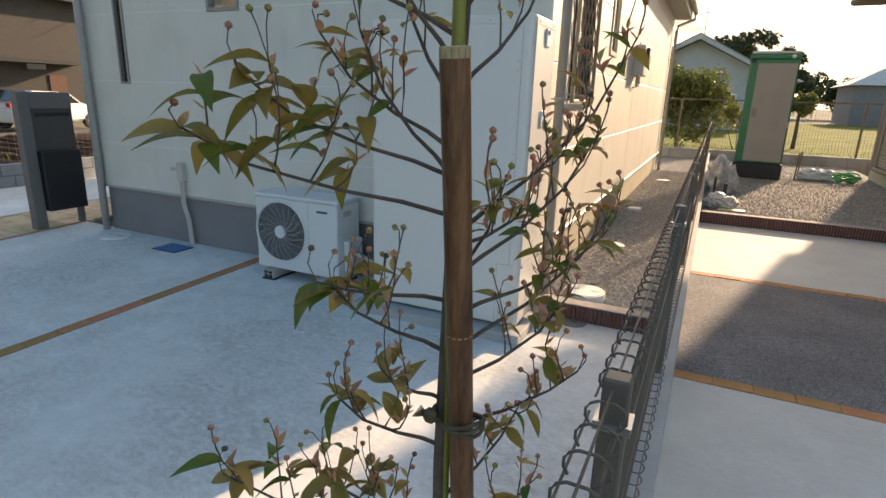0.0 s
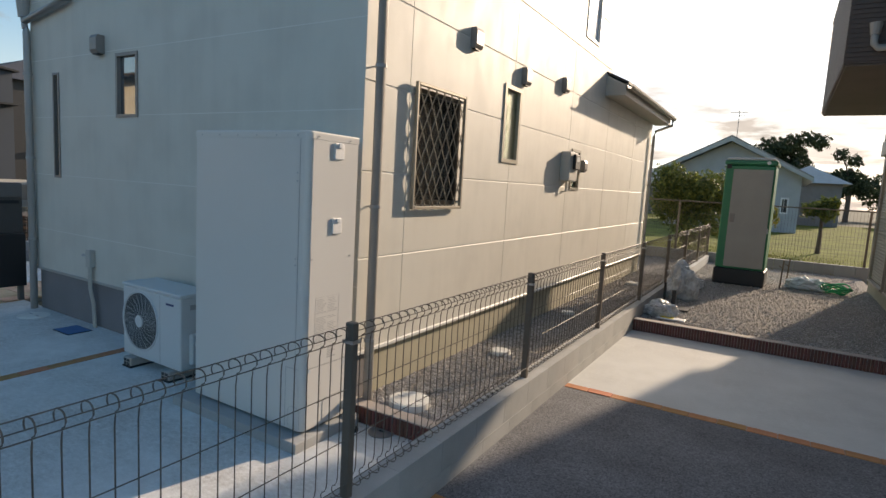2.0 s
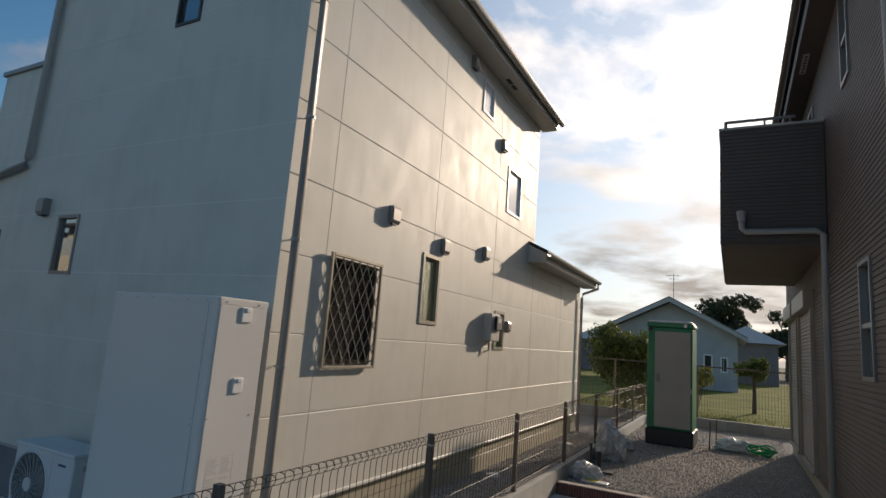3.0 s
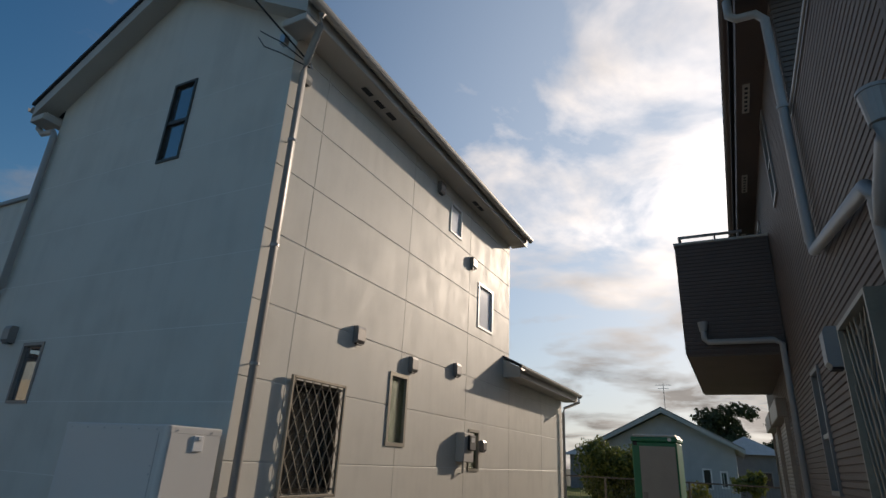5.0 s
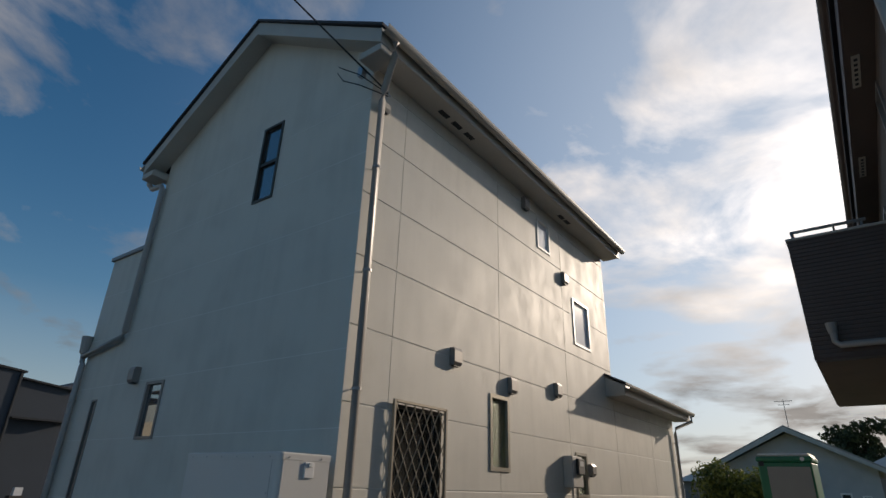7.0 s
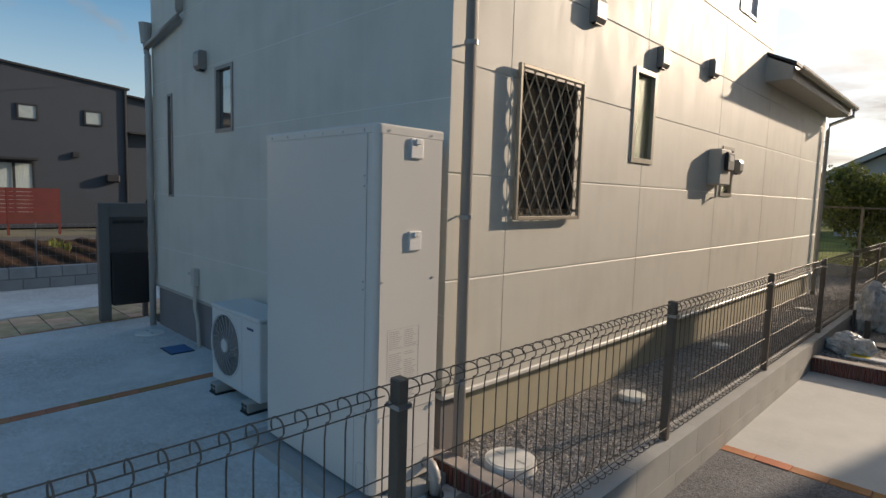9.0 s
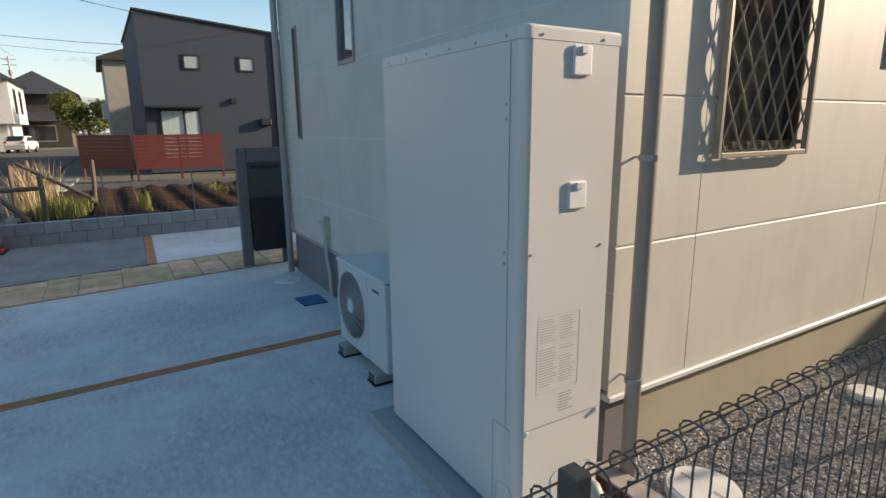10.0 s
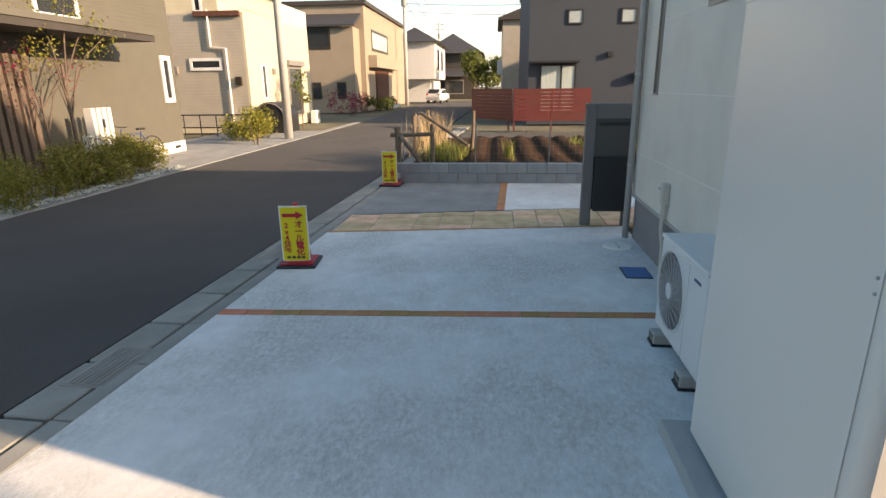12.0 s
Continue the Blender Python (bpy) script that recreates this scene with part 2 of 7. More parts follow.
M_GUTTER = material("gutter_concrete", (0.29, 0.285, 0.255), 0.9, vary=0.22, scale=3, fine=90, bump=0.4, piece=0.2)
M_SOIL = material("soil", (0.060, 0.034, 0.021), 1.0, vary=0.45, scale=5, fine=40, bump=1.0, depth=0.04)
M_GRASSY = material("lawn_ground", (0.13, 0.155, 0.035), 1.0, vary=0.4, scale=0.8, fine=25, bump=0.8, depth=0.03, tint=(0.15, 0.16, 0.035))
M_LAND = material("far_ground", (0.16, 0.15, 0.11), 1.0, vary=0.3, scale=0.3, fine=6, bump=0.3)
M_TANK = material("tank_enamel", (0.69, 0.67, 0.63), 0.32, vary=0.025, scale=1.0, fine=240, bump=0.05, depth=0.0005, coat=0.1)
M_AC = material("ac_enamel", (0.64, 0.655, 0.65), 0.4, vary=0.03, bump=0)
M_ACGR = material("ac_grille", (0.50, 0.51, 0.51), 0.5, vary=0.03, bump=0)
M_BLACK = material("black_plastic", (0.02, 0.02, 0.022), 0.5, vary=0.1, bump=0)
M_FOOT = material("foot_plastic", (0.36, 0.34, 0.31), 0.7, vary=0.1, bump=0.1)
M_INK = material("print_ink", (0.42, 0.41, 0.40), 0.6, bump=0)
M_BLUEINK = material("badge_ink", (0.05, 0.06, 0.16), 0.5, bump=0)
M_METAL = material("bare_steel", (0.5, 0.5, 0.5), 0.35, 0.9, vary=0.1, bump=0)
M_BLUE = material("blue_lid", (0.03, 0.16, 0.36), 0.5, vary=0.1, scale=20)
M_MANH = material("pale_lid", (0.80, 0.78, 0.72), 0.6, vary=0.12, scale=9, bump=0.1)
M_PILLAR = material("gate_pillar_taupe", (0.155, 0.145, 0.14), 0.5, vary=0.08, bump=0.05)
M_PANEL = material("gate_panel_dark", (0.075, 0.07, 0.068), 0.5, vary=0.08, bump=0.05)
M_BROWNSIDE = material("neighbour_siding", (0.155, 0.117, 0.097), 0.65, vary=0.12, scale=2, fine=120, bump=0.3, streak=0.2)
M_BROWNDK = material("neighbour_balcony", (0.125, 0.092, 0.080), 0.65, vary=0.1, scale=2, fine=120, bump=0.3)
M_SHUT = material("shutter_cream", (0.34, 0.29, 0.24), 0.45, vary=0.06, bump=0)
M_TOILG = material("toilet_green", (0.015, 0.20, 0.095), 0.4, vary=0.08, bump=0)
M_TOILD = material("toilet_door", (0.36, 0.345, 0.31), 0.5, vary=0.06, scale=3, bump=0.05)
M_BAG = material("plastic_bag", (0.55, 0.55, 0.54), 0.28, vary=0.3, scale=18, fine=26, bump=0.9, depth=0.03, stretch=(1, 1, 0.6))
M_HOSE = material("green_net", (0.01, 0.42, 0.16), 0.5, vary=0.2, bump=0)
M_REDF = material("red_fence", (0.145, 0.026, 0.020), 0.6, vary=0.15, piece=0.12)
M_GHOUSE = material("grey_render", (0.042, 0.053, 0.068), 0.8, vary=0.06, scale=1, fine=90, bump=0.2)
M_OLIVE = material("olive_siding", (0.105, 0.099, 0.080), 0.75, vary=0.08, scale=2, fine=60, bump=0.3)
M_BEIGE = material("beige_siding", (0.40, 0.36, 0.305), 0.7, vary=0.08, scale=2, fine=60, bump=0.3)
M_IVORY = material("ivory_siding", (0.52, 0.465, 0.35), 0.7, vary=0.06, scale=2, fine=60, bump=0.2)
M_TANH = material("tan_render", (0.31, 0.25, 0.19), 0.75, vary=0.06, scale=1, bump=0.2)
M_WHITEH = material("white_render", (0.60, 0.59, 0.57), 0.75, vary=0.05, bump=0.1)
M_DARKH = material("dark_house", (0.048, 0.041, 0.036), 0.7, vary=0.1, bump=0.1)
M_WOOD = material("weathered_wood", (0.17, 0.125, 0.09), 0.9, vary=0.3, scale=4, fine=40, stretch=(3, 3, 0.6), bump=0.4)
M_DOORW = material("door_redwood", (0.13, 0.05, 0.03), 0.6, vary=0.2, stretch=(4, 4, 0.5))
M_POLE = material("pole_concrete", (0.46, 0.45, 0.43), 0.85, vary=0.1, bump=0.2)
M_BAMBOO = material("bamboo_brown", (0.15, 0.055, 0.026), 0.4, vary=0.4, scale=9, fine=50, stretch=(6, 6, 0.5), bump=0.15, tint=(0.27, 0.115, 0.052))
M_BAMCUT = material("bamboo_pale", (0.46, 0.34, 0.19), 0.6, vary=0.25, scale=30, bump=0.2)
M_BARK = material("dogwood_bark", (0.125, 0.09, 0.07), 0.85, vary=0.35, scale=25, fine=160, bump=0.5)
M_GREENB = material("green_bamboo", (0.27, 0.26, 0.045), 0.5, vary=0.25, scale=12, stretch=(3, 3, 0.6))
M_TWINE = material("twine", (0.14, 0.10, 0.065), 0.95, vary=0.3, scale=60, bump=0.5)
M_YELLOW = material("sign_yellow", (0.80, 0.62, 0.02), 0.5, vary=0.04, bump=0)
M_RED = material("sign_red", (0.55, 0.015, 0.03), 0.5, bump=0)
M_SWHITE = material("sign_white", (0.75, 0.74, 0.72), 0.5, bump=0)
M_CABLE = material("cable_black", (0.02, 0.02, 0.02), 0.6, bump=0)
M_BARN = material("barn_grey", (0.42, 0.43, 0.44), 0.7, vary=0.08, scale=2, bump=0.05)
M_REDLEAF = material("red_leaves", (0.28, 0.02, 0.05), 0.7, vary=0.3, bump=0)
M_TYRE = material("rubber", (0.02, 0.02, 0.02), 0.8, bump=0)
M_BIKE = material("bike_blue", (0.02, 0.05, 0.14), 0.4, bump=0)
M_GREENSTONE = material("rubble_green", (0.30, 0.34, 0.32), 0.9, vary=0.3, scale=8)


def leaf_material(name, front, tint, rough=0.45, thru=0.35):
    m = bpy.data.materials.new(name)
    m.use_nodes = True
    n, l = m.node_tree.nodes, m.node_tree.links
    b = n["Principled BSDF"]
    b.inputs["Roughness"].default_value = rough
    g = n.new("ShaderNodeObjectInfo")
    ge = n.new("ShaderNodeNewGeometry")
    tc = n.new("ShaderNodeTexCoord")
    no = n.new("ShaderNodeTexNoise")
    no.inputs["Scale"].default_value = 40
    l.new(tc.outputs["Object"], no.inputs["Vector"])
    a1 = n.new("ShaderNodeMath")
    a1.operation = "ADD"
    l.new(g.outputs["Random"], a1.inputs[0])
    l.new(ge.outputs["Random Per Island"], a1.inputs[1])
    fr = n.new("ShaderNodeMath")
    fr.operation = "FRACT"
    l.new(a1.outputs[0], fr.inputs[0])
    a2 = n.new("ShaderNodeMath")
    a2.operation = "MULTIPLY_ADD"
    l.new(no.outputs["Fac"], a2.inputs[0])
    a2.inputs[1].default_value = 0.6
    l.new(fr.outputs[0], a2.inputs[2])
    r = n.new("ShaderNodeValToRGB")
    r.color_ramp.elements[0].position, r.color_ramp.elements[1].position = 0.45, 1.3
    r.color_ramp.elements[0].color, r.color_ramp.elements[1].color = (*front, 1), (*tint, 1)
    l.new(a2.outputs[0], r.inputs[0])
    l.new(r.outputs[0], b.inputs["Base Color"])
    tr = n.new("ShaderNodeBsdfTranslucent")
    l.new(r.outputs[0], tr.inputs[0])
    mx = n.new("ShaderNodeMixShader")
    mx.inputs[0].default_value = thru
    l.new(b.outputs[0], mx.inputs[1])
    l.new(tr.outputs[0], mx.inputs[2])
    l.new(mx.outputs[0], n["Material Output"].inputs[0])
    return m


M_LEAF = leaf_material("dogwood_leaf", (0.10, 0.17, 0.025), (0.36, 0.24, 0.06), 0.4, 0.5)
M_LEAFY = leaf_material("young_leaf", (0.46, 0.37, 0.14), (0.68, 0.30, 0.20), 0.5, 0.45)
M_LEAFD = leaf_material("shrub_leaf", (0.05, 0.08, 0.018), (0.16, 0.18, 0.04), 0.6)
M_LEAFG = leaf_material("bright_shrub_leaf", (0.12, 0.14, 0.02), (0.26, 0.23, 0.04))
M_LEAFT = leaf_material("tree_leaf_dark", (0.02, 0.035, 0.012), (0.05, 0.07, 0.025), 0.6, 0.2)
M_LEAFR = leaf_material("red_bush_leaf", (0.14, 0.02, 0.03), (0.30, 0.025, 0.06))
M_BLADE = leaf_material("grass_blade", (0.13, 0.17, 0.03), (0.22, 0.22, 0.05), 0.6, 0.3)


# ---- mesh helpers ----
def mesh_from(name, bm, mat, smooth=False):
    me = bpy.data.meshes.new(name)
    bm.normal_update()
    bm.to_mesh(me)
    bm.free()
    me.materials.append(mat)
    if smooth:
        for p in me.polygons:
            p.use_smooth = True
    return me


def part(name, bm, mat, parent, label="", smooth=False):
    ob = new(name, bm if isinstance(bm, bpy.types.Mesh) else mesh_from(name, bm, mat, smooth))
    ob.parent = parent
    return tagged(ob, label)


def thing(name, at=(0, 0, 0), label="", category="", group="", kind="", rz=0.0):
    ob = new(name)
    ob.empty_display_size = 0.1
    ob.matrix_basis = pose(*at, 0, 0, rz)
    return tagged(ob, label, category, group, kind)


def solid(name, bm, mat, label="", category="", group="", kind="", smooth=False):
    return tagged(new(name, mesh_from(name, bm, mat, smooth)), label, category, group, kind)


def box(bm, x0, y0, z0, x1, y1, z1, bevel=0.0, seg=1):
    g = bmesh.new() if bevel else bm
    vs = [g.verts.new(p) for p in ((x0, y0, z0), (x1, y0, z0), (x1, y1, z0), (x0, y1, z0), (x0, y0, z1), (x1, y0, z1), (x1, y1, z1), (x0, y1, z1))]
    for f in ((0, 3, 2, 1), (4, 5, 6, 7), (0, 1, 5, 4), (1, 2, 6, 5), (2, 3, 7, 6), (3, 0, 4, 7)):
        g.faces.new([vs[i] for i in f])
    if bevel:
        bmesh.ops.bevel(g, geom=g.edges[:], offset=bevel, segments=seg, affect="EDGES", profile=0.5)
        merge(bm, g)
    return bm


def merge(bm, g):
    me = bpy.data.meshes.new("tmp")
    g.to_mesh(me)
    g.free()
    bm.from_mesh(me)
    bpy.data.meshes.remove(me)


def boxm(*a, **k):
    return box(bmesh.new(), *a, **k)


def prism(bm, poly, axis, a, b):
    """A polygon in the two other axes, drawn out along axis from a to b."""
    def put(p, v):
        return {"x": (v, p[0], p[1]), "y": (p[0], v, p[1]), "z": (p[0], p[1], v)}[axis]
    lo, hi = [bm.verts.new(put(p, a)) for p in poly], [bm.verts.new(put(p, b)) for p in poly]
    bm.faces.new(lo)
    bm.faces.new(hi[::-1])
    n = len(poly)
    for i in range(n):
        bm.faces.new((lo[i], hi[i], hi[(i + 1) % n], lo[(i + 1) % n]))
    bmesh.ops.recalc_face_normals(bm, faces=bm.faces[:])
    return bm


def tube(bm, pts, r, n=8, r2=None, cap=True):
    """A round bar along a line of points."""
    pts = [Vector(p) for p in pts]
    rings = []
    up = Vector((0, 0, 1))
    for i, p in enumerate(pts):
        d = (pts[min(i + 1, len(pts) - 1)] - pts[max(i - 1, 0)]).normalized()
        ref = up if abs(d.z) < 0.9 else Vector((1, 0, 0))
        u = d.cross(ref).normalized()
        v = d.cross(u)
        f = i / max(len(pts) - 1, 1)
        rr = r if r2 is None else r + (r2 - r) * f
        rings.append([bm.verts.new(p + rr * (math.cos(a) * u + math.sin(a) * v)) for a in [2 * math.pi * k / n for k in range(n)]])
    for a, b in zip(rings, rings[1:]):
        for k in range(n):
            bm.faces.new((a[k], a[(k + 1) % n], b[(k + 1) % n], b[k]))
    if cap:
        bm.faces.new(rings[0][::-1])
        bm.faces.new(rings[-1])
    return bm


def tubem(pts, r, n=8, r2=None):
    return tube(bmesh.new(), pts, r, n, r2)


def disc(bm, c, r, h, n=24, axis="z", r2=None):
    ax = {"x": Vector((1, 0, 0)), "y": Vector((0, 1, 0)), "z": Vector((0, 0, 1))}[axis]
    return tube(bm, [Vector(c), Vector(c) + ax * h], r, n, r2)


def cut(rect, holes):
    """The rectangle (a0, b0, a1, b1) less the holes, as smaller rectangles."""
    out = [rect]
    for h in holes:
        nxt = []
        for r in out:
            a0, b0, a1, b1 = max(r[0], h[0]), max(r[1], h[1]), min(r[2], h[2]), min(r[3], h[3])
            if a0 >= a1 or b0 >= b1:
                nxt.append(r)
                continue
            if r[0] < a0: nxt.append((r[0], r[1], a0, r[3]))
            if a1 < r[2]: nxt.append((a1, r[1], r[2], r[3]))
            if r[1] < b0: nxt.append((a0, r[1], a1, b0))
            if b1 < r[3]: nxt.append((a0, b1, a1, r[3]))
        out = nxt
    return out


def slab(bm, axis, r, lo, hi, bevel=0.0):
    """A rectangle (a0, b0, a1, b1) of an upright wall, as a box from lo to hi along axis."""
    if axis == "x":
        return box(bm, lo, r[0], r[1], hi, r[2], r[3], bevel)
    return box(bm, r[0], lo, r[1], r[2], hi, r[3], bevel)


def window(name, axis, face, out, r, frame_w, mat, glass, room, bar=None, depth=0.06, label="", proud=0.012, parent=None):
    """A window in the hole r of a wall whose outer face lies at face; out is +1 or -1, the way the wall looks."""
    w = thing(name, label=label, category="window", kind="structure")
    if parent:
        w.parent = parent
    a0, b0, a1, b1 = r
    o, i = face + out * proud, face - out * depth
    lo, hi = min(o, i), max(o, i)
    fr = bmesh.new()
    for q in ((a0, b0, a0 + frame_w, b1), (a1 - frame_w, b0, a1, b1), (a0 + frame_w, b0, a1 - frame_w, b0 + frame_w), (a0 + frame_w, b1 - frame_w, a1 - frame_w, b1)):
        slab(fr, axis, q, lo, hi)
    if bar:
        slab(fr, axis, (a0 + frame_w, bar - 0.02, a1 - frame_w, bar + 0.02), lo + 0.01, hi - 0.005)
    part("window_frame", fr, mat, w)
    g = face - out * 0.025
    part("pane", slab(bmesh.new(), axis, (a0 + frame_w, b0 + frame_w, a1 - frame_w, b1 - frame_w), g - 0.003, g + 0.003), glass, w).visible_shadow = False
    # sheet close behind the glass; its colour stands in for the room
    bk = face - out * 0.14
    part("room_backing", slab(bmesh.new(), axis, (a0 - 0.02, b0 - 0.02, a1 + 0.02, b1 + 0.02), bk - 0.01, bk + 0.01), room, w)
    return w


def wall_with_holes(name, axis, face, out, rect, holes, mat, thick=0.1, label="", extra=None):
    bm = bmesh.new()
    lo, hi = sorted((face, face - out * thick))
    for q in cut(rect, holes):
        slab(bm, axis, q, lo, hi)
    if extra:
        extra(bm, lo, hi)
    return solid(name, bm, mat, label, "wall", kind="structure")


# ---- ground ----
def ground_patch(name, poly, z, depth, mat, label, category="ground"):
    return solid(name, prism(bmesh.new(), poly, "z", z - depth, z), mat, label, category, kind="structure")


def edge_y(x):
    """The front line of the lots: the street runs a little askew to the house."""
    return 0.75 - 0.05 * x


solid("ground", boxm(-400, -400, -0.6, 400, 500, -0.06), M_LAND, "bare earth and scrub stretching to the horizon", "ground", kind="structure")
ground_patch("road", [(30, -3.75), (30, edge_y(30) - 0.46), (-8, edge_y(-8) - 0.46), (-58, 1.5), (-58, -4.6), (-25, -3.4)], -0.02, 0.2, M_ASPH, "dark grey asphalt street between the houses", "road")
ground_patch("side_road", [(-14.4, 2.0), (-14.4, 34), (-18.8, 34), (-18.8, 1.6)], -0.016, 0.1, M_ASPH, "grey asphalt side street beyond the vegetable plot", "road")
ground_patch("pavement_opposite", [(30, -4.05), (30, -3.75), (-25, -3.4), (-25, -3.7)], 0.0, 0.2, M_AGG2, "pale concrete kerb strip along the opposite houses", "pavement")
ground_patch("forecourt_opposite", [(-3.6, -7.2), (-3.6, -3.85), (-20, -3.74), (-20, -7.2)], -0.01, 0.2, M_AGG2, "pale washed-gravel forecourt before the opposite houses", "pavement")

ground_patch("driveway", [(-2.55, edge_y(-2.55)), (0.66, edge_y(0.66)), (0.66, 4.44), (-2.71, 4.44)], 0.0, 0.2, M_CONC, "new pale concrete driveway, unevenly cured, before the house", "driveway")
ground_patch("driveway_far", [(-4.95, edge_y(-4.95)), (-2.65, edge_y(-2.65)), (-2.81, 4.44), (-5.42, 4.44)], 0.0, 0.2, M_CONC, "new pale concrete driveway by the house corner", "driveway")
ground_patch("paver_bed", [(-5.88, edge_y(-5.88)), (-5.0, edge_y(-5.0)), (-5.45, 4.4), (-5.95, 8), (-7.0, 8), (-6.46, 4.4)], -0.012, 0.2, M_CAP, "mortar bed under the sandstone path", "path")
ground_patch("parking_pale", [(-8.36, edge_y(-8.36)), (-5.89, edge_y(-5.89)), (-6.22, 2.94), (-8.4, 3.01)], 0.0, 0.2, M_AGG2, "grey washed-aggregate concrete parking bay", "driveway")
ground_patch("parking_concrete", [(-8.4, 3.13), (-6.24, 3.05), (-7.01, 8), (-8.4, 8)], 0.0, 0.2, M_CONC, "new pale concrete parking bay", "driveway")
ground_patch("neighbour_drive_front", [(0.8, edge_y(0.8)), (7, edge_y(7)), (7, 3.80), (0.8, 3.80)], 0.0, 0.2, M_CONC_N, "light concrete drive on the neighbouring lot", "driveway")
ground_patch("neighbour_drive_dark", [(0.8, 3.90), (7, 3.90), (7, 5.98), (0.8, 5.98)], 0.0, 0.2, M_AGG, "dark exposed-aggregate strip on the neighbouring lot", "driveway")
ground_patch("neighbour_drive_rear", [(0.8, 6.08), (3.78, 6.08), (3.78, 8.5), (0.8, 8.5)], 0.0, 0.2, M_CONC_N, "light concrete bay on the neighbouring lot", "driveway")
ground_patch("gravel_rear", [(0.8, 8.62), (3.9, 8.62), (3.9, 16.9), (0.8, 16.9)], 0.10, 0.2, M_GRAVEL, "grey gravel yard behind the terracotta edging", "gravel")
ground_patch("gravel_side", [(-0.3, 4.45), (0.66, 4.45), (0.66, 16.9), (-0.3, 16.9)], 0.085, 0.2, M_GRAVEL, "grey gravel strip between house and fence", "gravel")
ground_patch("gravel_behind", [(-9, 13.5), (-0.3, 13.5), (-0.3, 16.9), (-9, 16.9)], 0.08, 0.2, M_GRAVEL, "grey gravel behind the house", "gravel")
ground_patch("planting_bed", [(0.15, edge_y(0.6)), (0.66, edge_y(0.6)), (0.66, 1.72), (0.15, 1.72)], 0.004, 0.05, M_SOIL, "bare brown soil bed by the street", "soil")
ground_patch("lawn", [(-60, 17.1), (60, 17.1), (60, 60), (-60, 60)], 0.05, 0.2, M_GRASSY, "rough yellow-green lawn behind the lots", "grass")
ground_patch("field_soil", [(-14.2, 1.38), (-8.47, 1.38), (-8.47, 10.4), (-14.2, 10.4)], 0.237, 0.4, M_SOIL, "dark brown soil of a vegetable plot", "soil")

# ---- main house ----
SX, FY = -0.217, 4.393           # side wall's and front wall's outer faces
XL, XU, YB, YE = -4.94, -4.0, 10.27, 13.57
EAVE, PITCH, XR = 5.73, 0.61, -2.11
side_holes = [(4.985, 1.50, 5.66, 2.39), (6.52, 1.925, 6.92, 2.695), (8.66, 1.69, 9.03, 2.235), (7.80, 4.865, 8.19, 5.33), (8.87, 3.72, 9.47, 4.43)]
front_holes = [(-4.46, 1.505, -4.33, 2.595), (-3.24, 2.12, -2.88, 2.71), (-1.89, 4.485, -1.55, 5.45)]
wall_with_holes("wall_side", "x", SX - 0.005, 1, (FY + 0.101, 0.435, YB, 5.81), side_holes, M_SEAL, 0.1, "cream panel-clad side wall of the house")
wall_with_holes("wall_side_low", "x", SX - 0.005, 1, (YB, 0.435, YE, 3.3), [], M_SEAL, 0.1, "cream panel-clad wall of the low rear wing")


bm = bmesh.new()
for q in cut((XU, 0.48, SX - 0.0065, 5.55), front_holes) :
    slab(bm, "y", q, FY, FY + 0.1)
for q in cut((XL, 0.48, XU, 4.48), front_holes):
    slab(bm, "y", q, FY, FY + 0.1)
prism(bm, [(XU, 5.55), (SX - 0.0065, 5.55), (SX - 0.0065, EAVE + 0.06), (XR, EAVE + (SX - XR) * PITCH), (XU, EAVE + 0.06)], "y", FY, FY + 0.1)
solid("wall_front", bm, M_SIDING, "cream front gable wall in shade, faint panel joints", "wall", kind="structure")
solid("wall_upper_left", boxm(XU, FY + 0.1, 3.2, XU + 0.1, YB, 5.8), M_SIDING, "cream wall above the balcony", "wall", kind="structure")
solid("wall_left", boxm(XL, FY + 0.1, 0.45, XL + 0.1, 13.5, 4.48), M_SIDING, "cream left wall of the house", "wall", kind="structure")
solid("wall_back_upper", boxm(XU + 0.1, YB - 0.1, 3.2, SX - 0.12, YB, 5.8), M_SIDING, "cream rear wall of the upper storey", "wall", kind="structure")
solid("wall_back_low", boxm(XL + 0.1, YE - 0.1, 0.0, SX - 0.12, YE, 3.2), M_SIDING, "cream rear wall of the low wing", "wall", kind="structure")
# added out of view; its size sets the shadow edge across the road
solid("road_shade_block", boxm(-5.55, 7.2, 0.0, XL - 0.02, 16.6, 5.6), M_SIDING, "unseen cream block behind the house, added to shade the road", "wall", kind="structure")
solid("balcony_cap", boxm(XL - 0.04, FY - 0.03, 4.481, XU - 0.002, 6.6, 4.53), M_FRAMEG, "dark metal cap on the balcony parapet", "trim", kind="structure")
solid("floor_inside", boxm(XL + 0.12, FY + 0.3, 0.45, SX - 0.3, 13, 0.5), M_ROOM, "dark floor inside the house", "floor", kind="structure")
solid("floor_upper", boxm(XL + 0.12, FY + 0.3, 3.0, SX - 0.3, 13, 3.2), M_ROOM, "dark floor between the storeys", "floor", kind="structure")
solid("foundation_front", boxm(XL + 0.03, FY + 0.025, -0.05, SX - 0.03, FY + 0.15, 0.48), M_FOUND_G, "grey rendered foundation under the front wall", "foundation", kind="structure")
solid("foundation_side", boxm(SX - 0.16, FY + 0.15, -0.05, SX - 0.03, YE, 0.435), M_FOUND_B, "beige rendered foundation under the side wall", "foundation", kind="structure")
solid("drip_flashing_side", boxm(SX - 0.05, FY - 0.005, 0.432, SX + 0.016, YE, 0.46, 0.004), M_WHITE, "white metal drip flashing along the side wall", "trim", kind="structure")
